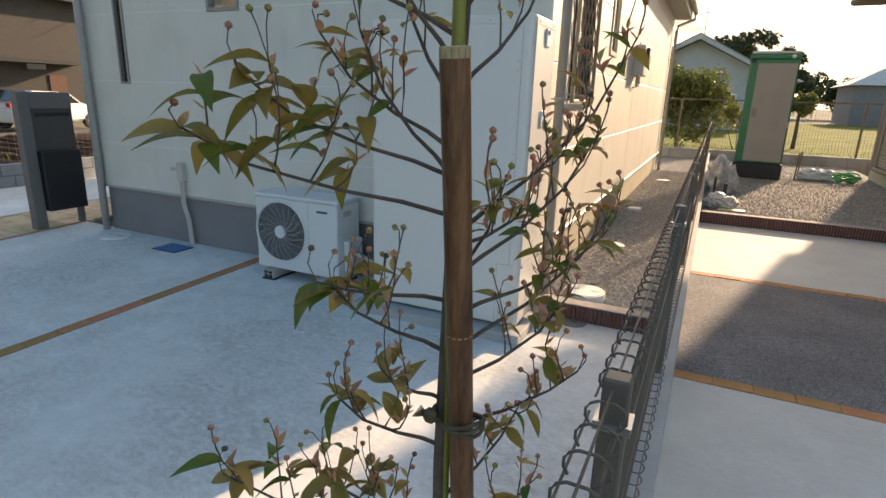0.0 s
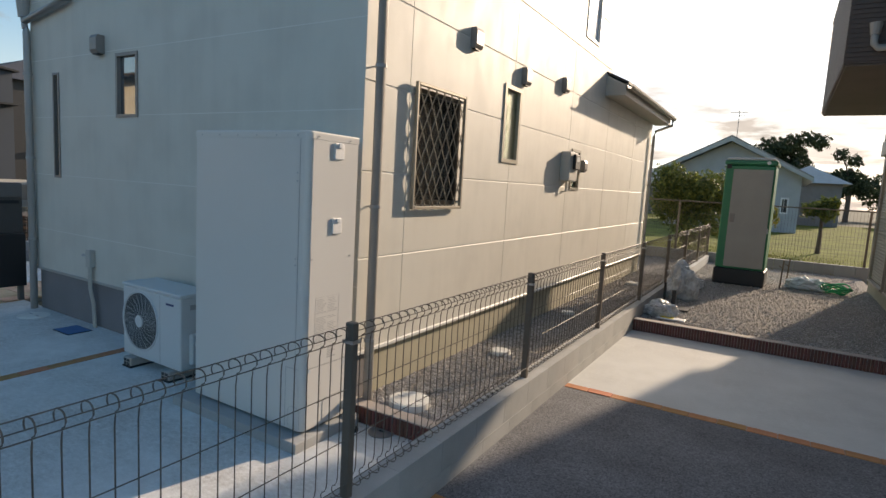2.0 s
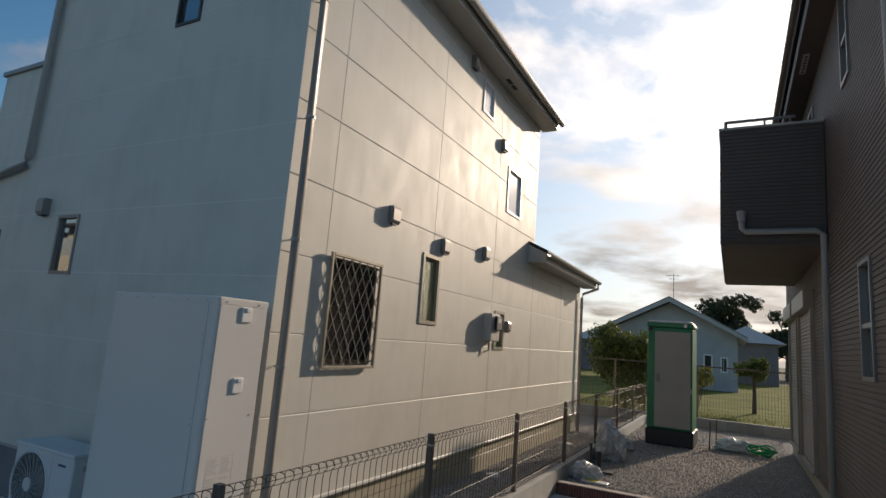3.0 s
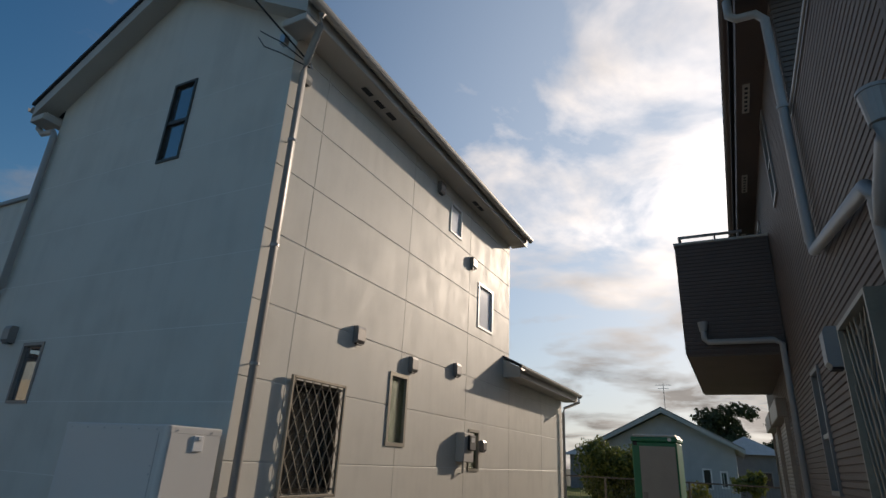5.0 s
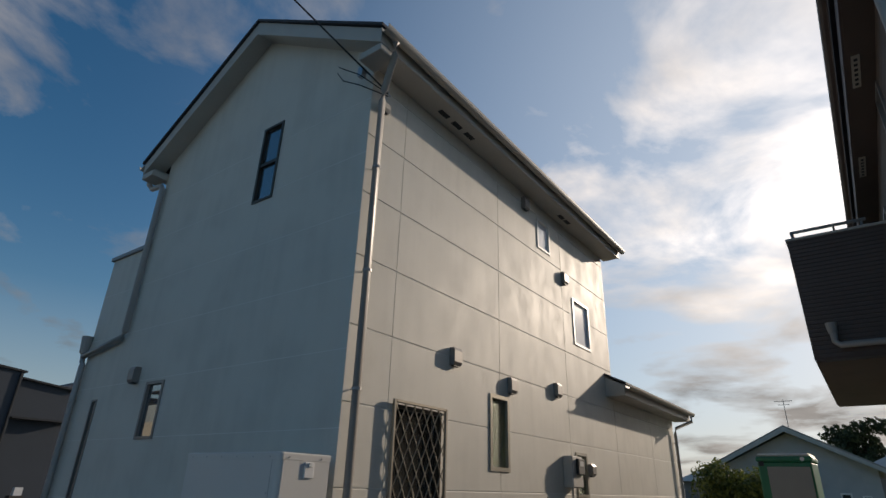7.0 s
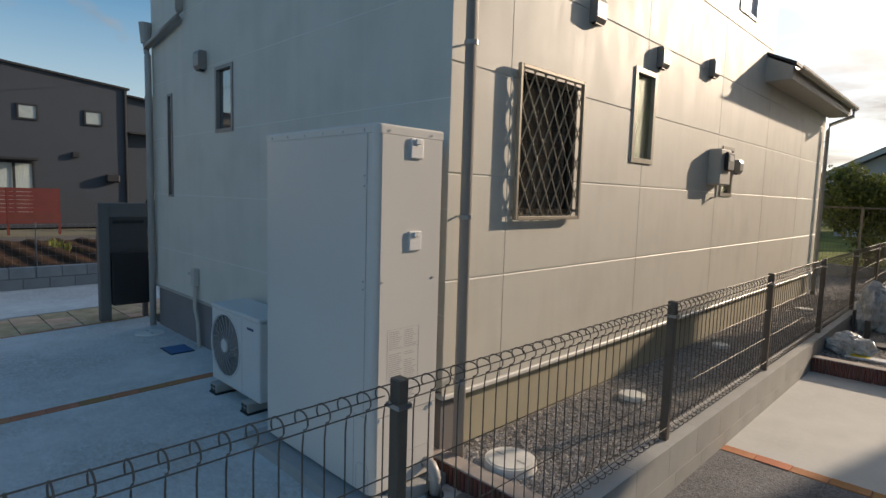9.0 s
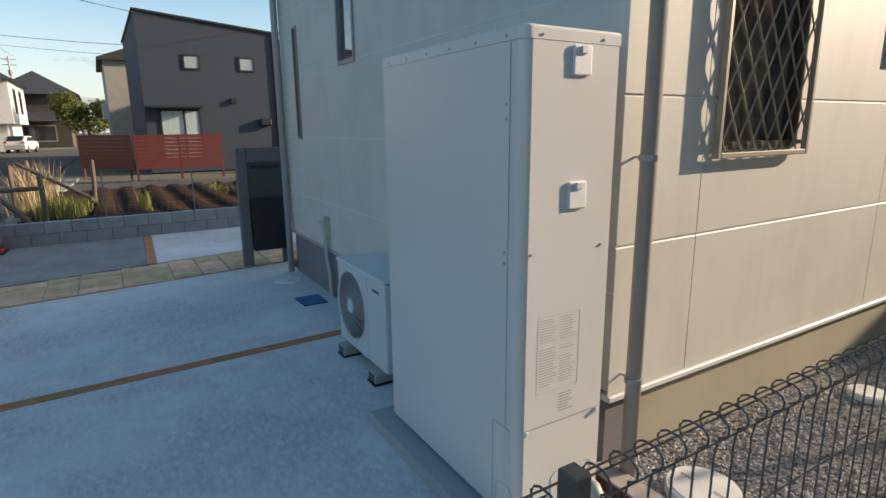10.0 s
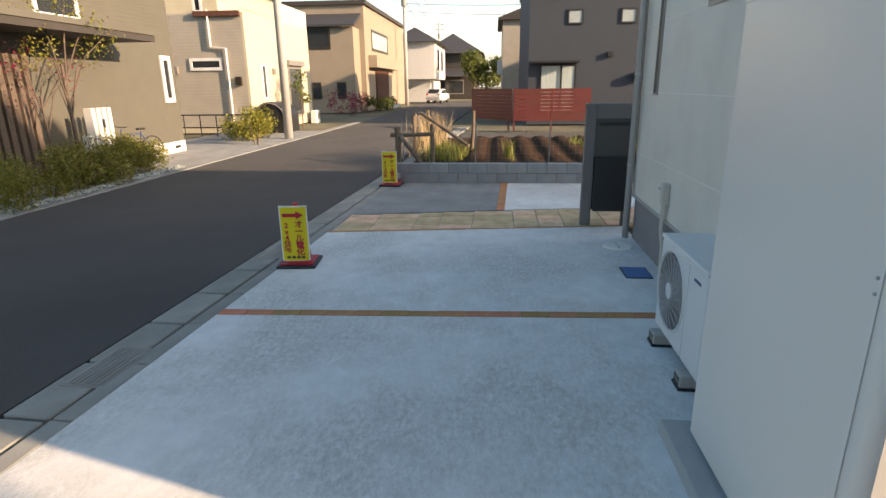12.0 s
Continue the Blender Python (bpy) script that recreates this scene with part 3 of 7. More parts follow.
solid("drip_flashing_front", boxm(XL, FY - 0.014, 0.46, SX - 0.06, FY - 0.001, 0.482), M_PIPE, "grey drip flashing under the front wall", "trim", kind="structure")

H_JOINT = [0.462, 1.127, 1.733, 2.339, 2.945, 3.551, 4.157, 4.763, 5.369, 5.81]
V_JOINT = [FY, 4.915, 6.735, 8.53, YB, 12.05, YE]
side_wall = bpy.data.objects["wall_side"]


def side_panels():
    g = 0.004
    for k, (z0, z1) in enumerate(zip(H_JOINT, H_JOINT[1:])):
        for y0, y1 in zip(V_JOINT, V_JOINT[1:]):
            if y0 >= YB - 0.01 and z0 > 3.0:
                continue
            top = min(z1, 3.24) if y0 >= YB - 0.01 else z1
            bm = bmesh.new()
            a0 = y0 + (g if y0 > FY else 0)
            for q in cut((a0, z0 + g, y1 - g, top - g), side_holes):
                c = 0.007 if abs(q[3] - top + g) < 1e-6 else 0.0
                prism(bm, [(SX - 0.006, q[1]), (SX, q[1]), (SX, q[3] - c), (SX - 0.006, q[3])], "y", q[0], q[2])
            part("siding_panel", bm, M_SIDING, side_wall)


side_panels()


def front_joints():
    """Shallow filled joints of the front cladding."""
    for z in (0.925, 1.53, 2.14, 2.74, 3.35, 3.955, 4.56, 5.17):
        bm = bmesh.new()
        for q in cut((XL if z < 4.4 else XU, z - 0.003, SX, z + 0.003), front_holes):
            slab(bm, "y", q, FY - 0.0015, FY + 0.004)
        part("joint", bm, M_SEAL, bpy.data.objects["wall_front"])


front_joints()
window("window_1", "y", FY, -1, front_holes[0], 0.022, M_FRAMEG, M_FROST, M_SLIT, label="narrow slit window with taupe frame in the front wall")
window("window_2", "y", FY, -1, front_holes[1], 0.03, M_FRAMEG, M_GLASSR, M_ROOM, label="small taupe-framed window reflecting the sky")
window("window_3", "y", FY, -1, front_holes[2], 0.028, M_DARK, M_GLASSR, M_ROOM, bar=4.96, label="tall dark-framed sash window under the gable")
window("window_4", "x", SX, 1, side_holes[0], 0.035, M_DARK, M_PLAIN, M_ROOM, label="dark window behind a security lattice")
window("window_5", "x", SX, 1, side_holes[1], 0.04, M_FRAME, M_FROST, M_ROOMG, label="tall bronze-framed window with greenish frosted glass")
window("window_6", "x", SX, 1, side_holes[2], 0.035, M_FRAME, M_FROST, M_ROOMG, label="small bronze-framed frosted window beside the meter box")
window("window_7", "x", SX, 1, side_holes[3], 0.03, M_WHITE, M_SKYPANE, M_ROOM, label="small white-framed upper window, pane coloured white for the sky's reflection")
window("window_8", "x", SX, 1, side_holes[4], 0.035, M_WHITE, M_SKYPANE, M_ROOM, label="tall white-framed upper window, pane coloured white for the sky's reflection")


def lattice():
    """Security lattice in front of the dark side window."""
    t = thing("window_lattice", (SX, 0, 0), "bronze diamond security lattice over a dark window", "lattice")
    y0, y1, z0, z1, d = 4.945, 5.70, 1.465, 2.425, 0.052
    for a in (y0, y1 - 0.025):
        part("side_bar", boxm(d - 0.028, a, z0, d, a + 0.025, z1, 0.004), M_LATT, t)
    part("top_bar", boxm(d - 0.028, y0 + 0.026, z1 - 0.025, d, y1 - 0.026, z1, 0.004), M_LATT, t)
    part("bottom_bar", boxm(d - 0.028, y0 + 0.026, z0, d, y1 - 0.026, z0 + 0.025, 0.004), M_LATT, t)
    w, h = y1 - y0 - 0.05, z1 - z0 - 0.05
    for sgn, x in ((-1, 0.043), (1, 0.033)):
        for k in range(-5, 7):
            # bars lean steeply: one bar covers the height while it crosses half the width
            ya, yb = k * w / 6.0, k * w / 6.0 + w * 0.72
            if sgn < 0:
                ya, yb = yb, ya
            p, q = Vector((x, ya, 0)), Vector((x, yb, h))
            s0, s1 = 0.0, 1.0
            dy = q.y - p.y
            lo, hi = sorted(((0 - p.y) / dy, (w - p.y) / dy))
            s0, s1 = max(s0, lo), min(s1, hi)
            if s1 - s0 < 0.05:
                continue
            a, b = p.lerp(q, s0), p.lerp(q, s1)
            off = Vector((0, y0 + 0.025, z0 + 0.025))
            part("lattice_bar", tubem([a + off, b + off], 0.0048, 6), M_LATT, t)
    for z in (z0 + 0.05, z1 - 0.06):
        for y in (y0 + 0.02, y1 - 0.05):
            part("bracket", boxm(-0.004, y, z, d - 0.0285, y + 0.03, z + 0.02), M_METAL, t)
    return t


lattice()


def vent_hood(at, axis, h=0.17, w=0.13, d=0.065, label="dark taupe vent hood on the wall", mat=None):
    t = thing("vent_hood", at, label, "vent", "wall vents")
    m = mat or M_FRAMEG
    if axis == "x":
        b = prism(bmesh.new(), [(0, 0), (d * 0.75, 0), (d, 0.03), (d, h - 0.03), (d * 0.8, h), (0, h)], "y", -w / 2, w / 2)
        b2 = boxm(0.01, -w / 2 + 0.02, -0.012, d - 0.02, w / 2 - 0.02, -0.001)
    else:
        b = prism(bmesh.new(), [(0, 0), (-d * 0.75, 0), (-d, 0.03), (-d, h - 0.03), (-d * 0.8, h), (0, h)], "x", -w / 2, w / 2)
        b2 = boxm(-w / 2 + 0.02, -d + 0.02, -0.012, w / 2 - 0.02, -0.01, -0.001)
    bmesh.ops.recalc_face_normals(b, faces=b.faces[:])
    part("hood", b, m, t)
    part("insect_mesh", b2, M_BLACK, t)
    return t


for y, z in ((5.84, 2.86), (6.96, 2.75), (8.16, 2.875), (7.43, 5.28), (8.59, 4.555)):
    vent_hood((SX, y, z), "x")
vent_hood((SX, 9.09, 1.955), "x", 0.15, 0.11, 0.08)
vent_hood((-3.50, FY, 2.72), "y", 0.17, 0.12, 0.08)
vent_hood((SX, 4.56, 5.09), "x", 0.1, 0.1, 0.06, "small cream junction hood under the eave", M_FASCIA)


def meter_box():
    t = thing("meter_box", (SX, 0, 0), "beige electricity meter box with dark meter front", "meter box")
    part("body", boxm(0, 8.25, 1.80, 0.13, 8.57, 2.17, 0.012), M_FASCIA, t)
    part("dial_front", boxm(0.131, 8.35, 1.95, 0.17, 8.55, 2.14, 0.01), M_BLACK, t)
    part("display", boxm(0.1705, 8.39, 2.05, 0.173, 8.50, 2.11), M_ACGR, t)
    part("conduit", tubem([(0.05, 8.40, 1.80), (0.05, 8.40, 1.67), (0.0, 8.40, 1.66)], 0.014), M_FASCIA, t)
    return t


meter_box()


# roof and eaves
def slope_z(x):
    return EAVE + 0.13 + (min(x - XU, SX - x)) * PITCH


def roof_main():
    t = thing("roof", (0, 0, 0), "dark slate gable roof with cream fascia boards", "roof", kind="structure")
    xe0, xe1, y0, y1 = XU - 0.27, SX + 0.28, FY - 0.22, YB + 0.16
    zt = EAVE + 0.12
    ze, zr = zt - 0.28 * PITCH + 0.06, zt + (SX - XR) * PITCH + 0.06
    part("slope_east", prism(bmesh.new(), [(xe1 + 0.03, ze), (XR, zr), (XR, zr - 0.035), (xe1 + 0.03, ze - 0.035)], "y", y0 - 0.03, y1 + 0.03), M_ROOF, t)
    part("slope_west", prism(bmesh.new(), [(xe0 - 0.03, ze), (XR, zr), (XR, zr - 0.035), (xe0 - 0.03, ze - 0.035)], "y", y0 - 0.03, y1 + 0.03), M_ROOF, t)
    for name, ya, yb in (("barge_board_front", y0, y0 + 0.03), ("barge_board_back", y1 - 0.03, y1)):
        b = bmesh.new()
        prism(b, [(xe1, ze - 0.037), (XR, zr - 0.037), (XR, zr - 0.23), (xe1, ze - 0.2)], "y", ya, yb)
        prism(b, [(xe0, ze - 0.037), (xe0, ze - 0.2), (XR, zr - 0.23), (XR, zr - 0.037)], "y", ya, yb)
        part(name, b, M_FASCIA, t)
    # soffits follow the slope at the gable, lie level at the eaves
    b = bmesh.new()
    for ya, yb in ((y0 + 0.03, FY), (YB, y1 - 0.03)):
        prism(b, [(xe1, ze - 0.2), (XR, zr - 0.2), (XR, zr - 0.18), (xe1, ze - 0.18)], "y", ya, yb)
        prism(b, [(xe0, ze - 0.2), (XR, zr - 0.2), (XR, zr - 0.18), (xe0, ze - 0.18)], "y", ya, yb)
    part("gable_soffit", b, M_FASCIA, t)
    for s, xe, xw in ((1, xe1, SX), (-1, xe0, XU)):
        a, c = sorted((xe - s * 0.002, xw))
        part("eave_soffit", boxm(a, y0 + 0.031, ze - 0.20, c, y1 - 0.031, ze - 0.185), M_FASCIA, t)
        a, c = sorted((xe - s * 0.02, xe))
        part("fascia", boxm(a, y0 + 0.031, ze - 0.184, c, y1 - 0.031, ze - 0.037), M_FASCIA, t)
        part("cornice_return", boxm(*(sorted((xe, xw))[0], y0 + 0.004, ze - 0.28), sorted((xe, xw))[1], FY, ze - 0.201, 0.006), M_FASCIA, t)
        # half-round gutter
        b = bmesh.new()
        prof = [(xe + s * (0.01 + 0.05 + 0.05 * math.cos(math.pi + math.pi * k / 8)), ze - 0.055 + 0.065 * math.sin(math.pi + math.pi * k / 8)) for k in range(9)]
        prof += [(p[0] * 1.0 + (xe + s * 0.06 - p[0]) * 0.1, p[1] + 0.004) for p in prof[::-1]]
        prism(b, prof, "y", y0 - 0.02, y1 + 0.02)
        part("gutter", b, M_FASCIA, t, "cream half-round gutter")
    for y in (5.3, 5.55, 5.8, 8.3, 8.5):
        part("soffit_vent", boxm(SX + 0.1, y, ze - 0.205, SX + 0.16, y + 0.16, ze - 0.2005), M_BLACK, t)
    return t


roof_main()


def roof_low():
    t = thing("low_roof", (0, 0, 0), "dark slate lean-to roof of the rear wing with cream gutter", "roof", kind="structure")
    xe, y0, y1, ze = SX + 0.30, YB - 0.3, YE + 0.22, 3.33
    part("slope", prism(bmesh.new(), [(xe + 0.03, ze), (-2.6, ze + 2.6 * 0.5), (-2.6, ze + 2.6 * 0.5 - 0.035), (xe + 0.03, ze - 0.035)], "y", y0, y1), M_ROOF, t)
    part("slope_west", prism(bmesh.new(), [(-5.2, ze), (-2.6, ze + 1.3), (-2.6, ze + 1.265), (-5.2, ze - 0.035)], "y", YB + 0.01, y1), M_ROOF, t)
    part("fascia", boxm(xe - 0.02, y0, ze - 0.20, xe, y1, ze - 0.037), M_FASCIA, t)
    part("soffit", boxm(SX, y0 + 0.001, ze - 0.20, xe - 0.021, y1, ze - 0.185), M_FASCIA, t)
    part("end_board", prism(bmesh.new(), [(xe - 0.021, ze - 0.184), (xe - 0.021, ze - 0.037), (SX, ze + 0.1), (SX, ze - 0.184)], "y", y0 + 0.001, y0 + 0.025), M_FASCIA, t)
    part("back_gable", prism(bmesh.new(), [(SX, 3.2), (-2.6, ze + 1.25), (-4.9, 3.2)], "y", YE - 0.1, YE), M_SIDING, t)
    b = bmesh.new()
    prof = [(xe + 0.06 + 0.05 * math.cos(math.pi + math.pi * k / 8), ze - 0.05 + 0.06 * math.sin(math.pi + math.pi * k / 8)) for k in range(9)]
    prof += [(p[0] + (xe + 0.06 - p[0]) * 0.1, p[1] + 0.004) for p in prof[::-1]]
    part("gutter", prism(b, prof, "y", y0, y1 + 0.02), M_FASCIA, t)
    return t


roof_low()


def downpipe(name, pts, r, brackets, out, label):
    t = thing(name, (0, 0, 0), label, "downpipe", "downpipes")
    part("pipe", tubem(pts, r, 12), M_PIPE, t, smooth=True)
    for p in brackets:
        p = Vector(p)
        part("bracket", tubem([p + Vector((0, 0, -0.012)), p + Vector((0, 0, 0.012))], r + 0.006, 12), M_PIPE, t)
        part("bracket_arm", tubem([p, p + Vector(out) * 0.075], 0.006, 6), M_METAL, t)
    return t


downpipe("downpipe", [(SX + 0.34, FY - 0.08, 5.60), (SX + 0.32, FY - 0.06, 5.48), (SX + 0.11, FY + 0.05, 5.24), (SX + 0.07, FY + 0.075, 5.14), (SX + 0.07, FY + 0.075, 0.0)], 0.034,
         [(SX + 0.07, FY + 0.075, z) for z in (0.55, 1.49, 2.43, 3.40, 4.40)], (-1, 0, 0), "grey-brown downpipe at the house corner with brackets")
downpipe("downpipe", [(XU - 0.32, FY - 0.1, 5.58), (XU - 0.30, FY - 0.09, 5.45), (XU - 0.24, FY - 0.06, 5.38), (XU - 0.02, FY - 0.05, 5.36), (XU + 0.03, FY - 0.05, 5.30), (XU + 0.03, FY - 0.05, 3.36), (XU - 0.02, FY - 0.05, 3.29),
         (XL - 0.0, FY - 0.05, 3.16), (XL + 0.03, FY - 0.05, 3.05), (XL + 0.03, FY - 0.05, 0.0)], 0.036,
         [(XL + 0.03, FY - 0.05, z) for z in (0.8, 1.7, 2.6)], (0, 1, 0), "grey-brown downpipe that steps across the front wall")
downpipe("downpipe", [(SX + 0.36, YE + 0.1, 3.24), (SX + 0.36, YE + 0.1, 3.12), (SX + 0.08, YE - 0.08, 2.98), (SX + 0.06, YE - 0.1, 2.88), (SX + 0.06, YE - 0.1, 0.05)], 0.03,
         [(SX + 0.06, YE - 0.1, z) for z in (0.8, 1.9, 2.7)], (-1, 0, 0), "grey downpipe at the far end of the low wing")
h = thing("rain_hopper", (XL - 0.03, FY - 0.05, 3.2), "grey-brown rain hopper at the balcony corner", "hopper")
part("bowl", disc(bmesh.new(), (0, 0, 0), 0.05, 0.22, 12, r2=0.07), M_PIPE, h)
part("outlet", tubem([(0.0, 0.0, -0.001), (0.03, 0.0, -0.12)], 0.03, 10), M_PIPE, h)


# ---- things at the house front ----
def tank():
    t = thing("water_heater_tank", (0, 0, 0), "tall pale grey enamelled hot-water tank on a concrete plinth", "water heater")
    x0, x1, y0, y1, z0, z1 = -1.215, -0.157, 3.838, 4.282, 0.085, 1.94

    def plan(grow, rad):
        """Outline from above with the rounded front corner."""
        a, b, c, d = x0 - grow, x1 + grow, y0 - grow, y1 + grow
        arc = [(b - rad + rad * math.sin(math.radians(k * 7.5)), c + rad - rad * math.cos(math.radians(k * 7.5))) for k in range(13)]
        return [(a, d), (a, c)] + arc + [(b, d)]

    part("body", prism(bmesh.new(), plan(-0.0015, 0.036), "z", z0, z1 - 0.0465), M_TANK, t, smooth=False)
    lid = prism(bmesh.new(), plan(0.002, 0.038), "z", z1 - 0.046, z1)
    bmesh.ops.bevel(lid, geom=[e for e in lid.edges if all(v.co.z > z1 - 0.001 for v in e.verts)], offset=0.010, segments=3, affect="EDGES", profile=0.5)
    part("lid", lid, M_TANK, t)
    part("front_panel", boxm(x0 + 0.012, y0, z0 + 0.01, x1 - 0.067, y0 + 0.0035, z1 - 0.048), M_TANK, t)
    part("side_panel", boxm(x1 - 0.0035, y0 + 0.038, z0 + 0.40, x1 + 0.0005, y1 - 0.012, z1 - 0.048), M_TANK, t)
    part("service_cover", boxm(x1 - 0.0035, y0 + 0.038, z0 + 0.01, x1 + 0.0005, y1 - 0.012, z0 + 0.392), M_TANK, t)
    part("service_cover_front", boxm(x1 - 0.064, y0 - 0.001, z0 + 0.01, x1 - 0.038, y0 + 0.003, z0 + 0.392), M_TANK, t)
    seam = bmesh.new()
    box(seam, x1 - 0.068, y0 - 0.0012, z0 + 0.40, x1 - 0.065, y0 + 0.0, z1 - 0.048)
    box(seam, x1 - 0.145, y0 - 0.0012, z0 + 0.395, x1 - 0.038, y0 + 0.0, z0 + 0.398)
    box(seam, x1 - 0.147, y0 - 0.0012, z0 + 0.01, x1 - 0.144, y0 + 0.0, z0 + 0.398)
    box(seam, x1 + 0.0, y0 + 0.038, z0 + 0.394, x1 + 0.001, y1 - 0.013, z0 + 0.399)
    part("seam", seam, M_INK, t)
    for z in (1.835, 1.37):
        cov = boxm(x1, 4.05, z - 0.05, x1 + 0.012, 4.135, z + 0.05, 0.005, 2)
        c = part("vent_cover", cov, M_SWHITE, t, "white plastic cover")
        part("vent_cap", boxm(x1 + 0.0122, 4.078, z + 0.02, x1 + 0.020, 4.108, z + 0.048, 0.003), M_AC, c)
    # knock-outs near the foot
    for a, b in ((4.02, 4.24),):
        part("knockout", tubem([(x1 + 0.0015, a, z0 + 0.02), (x1 + 0.0015, a, z0 + 0.15), (x1 + 0.0015, a + 0.02, z0 + 0.17), (x1 + 0.0015, b - 0.02, z0 + 0.17), (x1 + 0.0015, b, z0 + 0.15), (x1 + 0.0015, b, z0 + 0.02)], 0.0014, 4), M_INK, t)
    part("knockout", tubem([(x1 - 0.12, y0 - 0.001, z0 + 0.02), (x1 - 0.12, y0 - 0.001, z0 + 0.13), (x1 - 0.10, y0 - 0.001, z0 + 0.15), (x1 - 0.04, y0 - 0.001, z0 + 0.15), (x1 - 0.02, y0 - 0.001, z0 + 0.13), (x1 - 0.02, y0 - 0.001, z0 + 0.02)], 0.0014, 4), M_INK, t)
    # printed notice: rows of unreadable lines
    note = thing("notice")
    note.parent = t
    bm = bmesh.new()
    rnd = random.Random(4)
    for k in range(26):
        z = 0.91 - k * 0.0105
        for c0, c1 in ((3.94, 4.03), (4.04, 4.13)):
            if k in (9, 10) or (c0 > 4 and 12 < k < 15):
                continue
            box(bm, x1 + 0.0006, c0, z, x1 + 0.0012, c0 + (c1 - c0) * rnd.uniform(0.6, 1), z + 0.003)
    for y in (3.93, 4.14):
        box(bm, x1 + 0.0006, y, 0.62, x1 + 0.0012, y + 0.001, 0.925)
    for z in (0.62, 0.82, 0.924):
        box(bm, x1 + 0.0006, 3.931, z, x1 + 0.0012, 4.14, z + 0.001)
    part("print", bm, M_INK, note, "grey printed notice lines")
    bm = bmesh.new()
    for k in range(7):
        box(bm, x1 + 0.0006, 4.045, 0.52 + k * 0.012, x1 + 0.0012, 4.045 + rnd.uniform(0.05, 0.085), 0.526 + k * 0.012)
    part("rating_print", bm, M_INK, note)
    # screws
    for p in [(x1 + 0.001, 3.885, 1.17), (x1 + 0.001, 4.23, 1.17)]:
        part("screw", disc(bmesh.new(), p, 0.006, 0.004, 10, "x"), M_METAL, t)
    for y in (3.885, 4.25):
        knob = disc(bmesh.new(), (x1 + 0.0015, y, z0 + 0.385), 0.011, 0.012, 12, "x")
        part("knob_screw", knob, M_AC, t)
    for x in (-0.262, -0.22):
        for z in (1.69, 1.64, 1.17, 1.13):
            if x < -0.25:
                part("screw", disc(bmesh.new(), (x + 0.02, y0 - 0.004, z), 0.005, 0.004, 8, "y"), M_METAL, t)
    for k in range(6):
        part("screw", disc(bmesh.new(), (x0 + 0.07 + k * 0.18, y0 - 0.006, z1 - 0.03), 0.005, 0.004, 8, "y"), M_METAL, t)
    for y in (3.92, 4.2):
        part("screw", disc(bmesh.new(), (x1 + 0.003, y, z1 - 0.03), 0.005, 0.004, 8, "x"), M_METAL, t)
    for x in (-1.10, -0.27):
        for y in (3.90, 4.20):
            part("foot", boxm(x - 0.06, y - 0.03, 0.0645, x + 0.06, y + 0.03, z0), M_METAL, t)
    return t


solid("concrete_plinth", boxm(-1.33, 3.735, -0.02, -0.10, 4.33, 0.065, 0.006), M_KERB, "low concrete plinth under the hot-water tank", "plinth")
tank()
pf = thing("waste_elbow", (0.0, 0, 0), "dark grey drain elbow at the tank's foot", "pipe")
part("elbow", tubem([(-0.06, 4.20, 0.0), (-0.06, 4.20, 0.1), (-0.07, 4.20, 0.13), (-0.10, 4.21, 0.15), (-0.16, 4.22, 0.15)], 0.03, 10), M_PIPE, pf, smooth=True)
part("collar", disc(bmesh.new(), (-0.06, 4.20, 0.0), 0.05, 0.012, 14), M_BLACK, pf)
dk = thing("floor_drain", (0.12, 4.3, 0.0), "small dark round drain cover in the driveway", "drain cover")
part("plate", disc(bmesh.new(), (0, 0, 0.0), 0.09, 0.008, 20), M_FRAMEG, dk)
part("grip", boxm(-0.02, -0.005, 0.0081, 0.02, 0.005, 0.011), M_BLACK, dk)


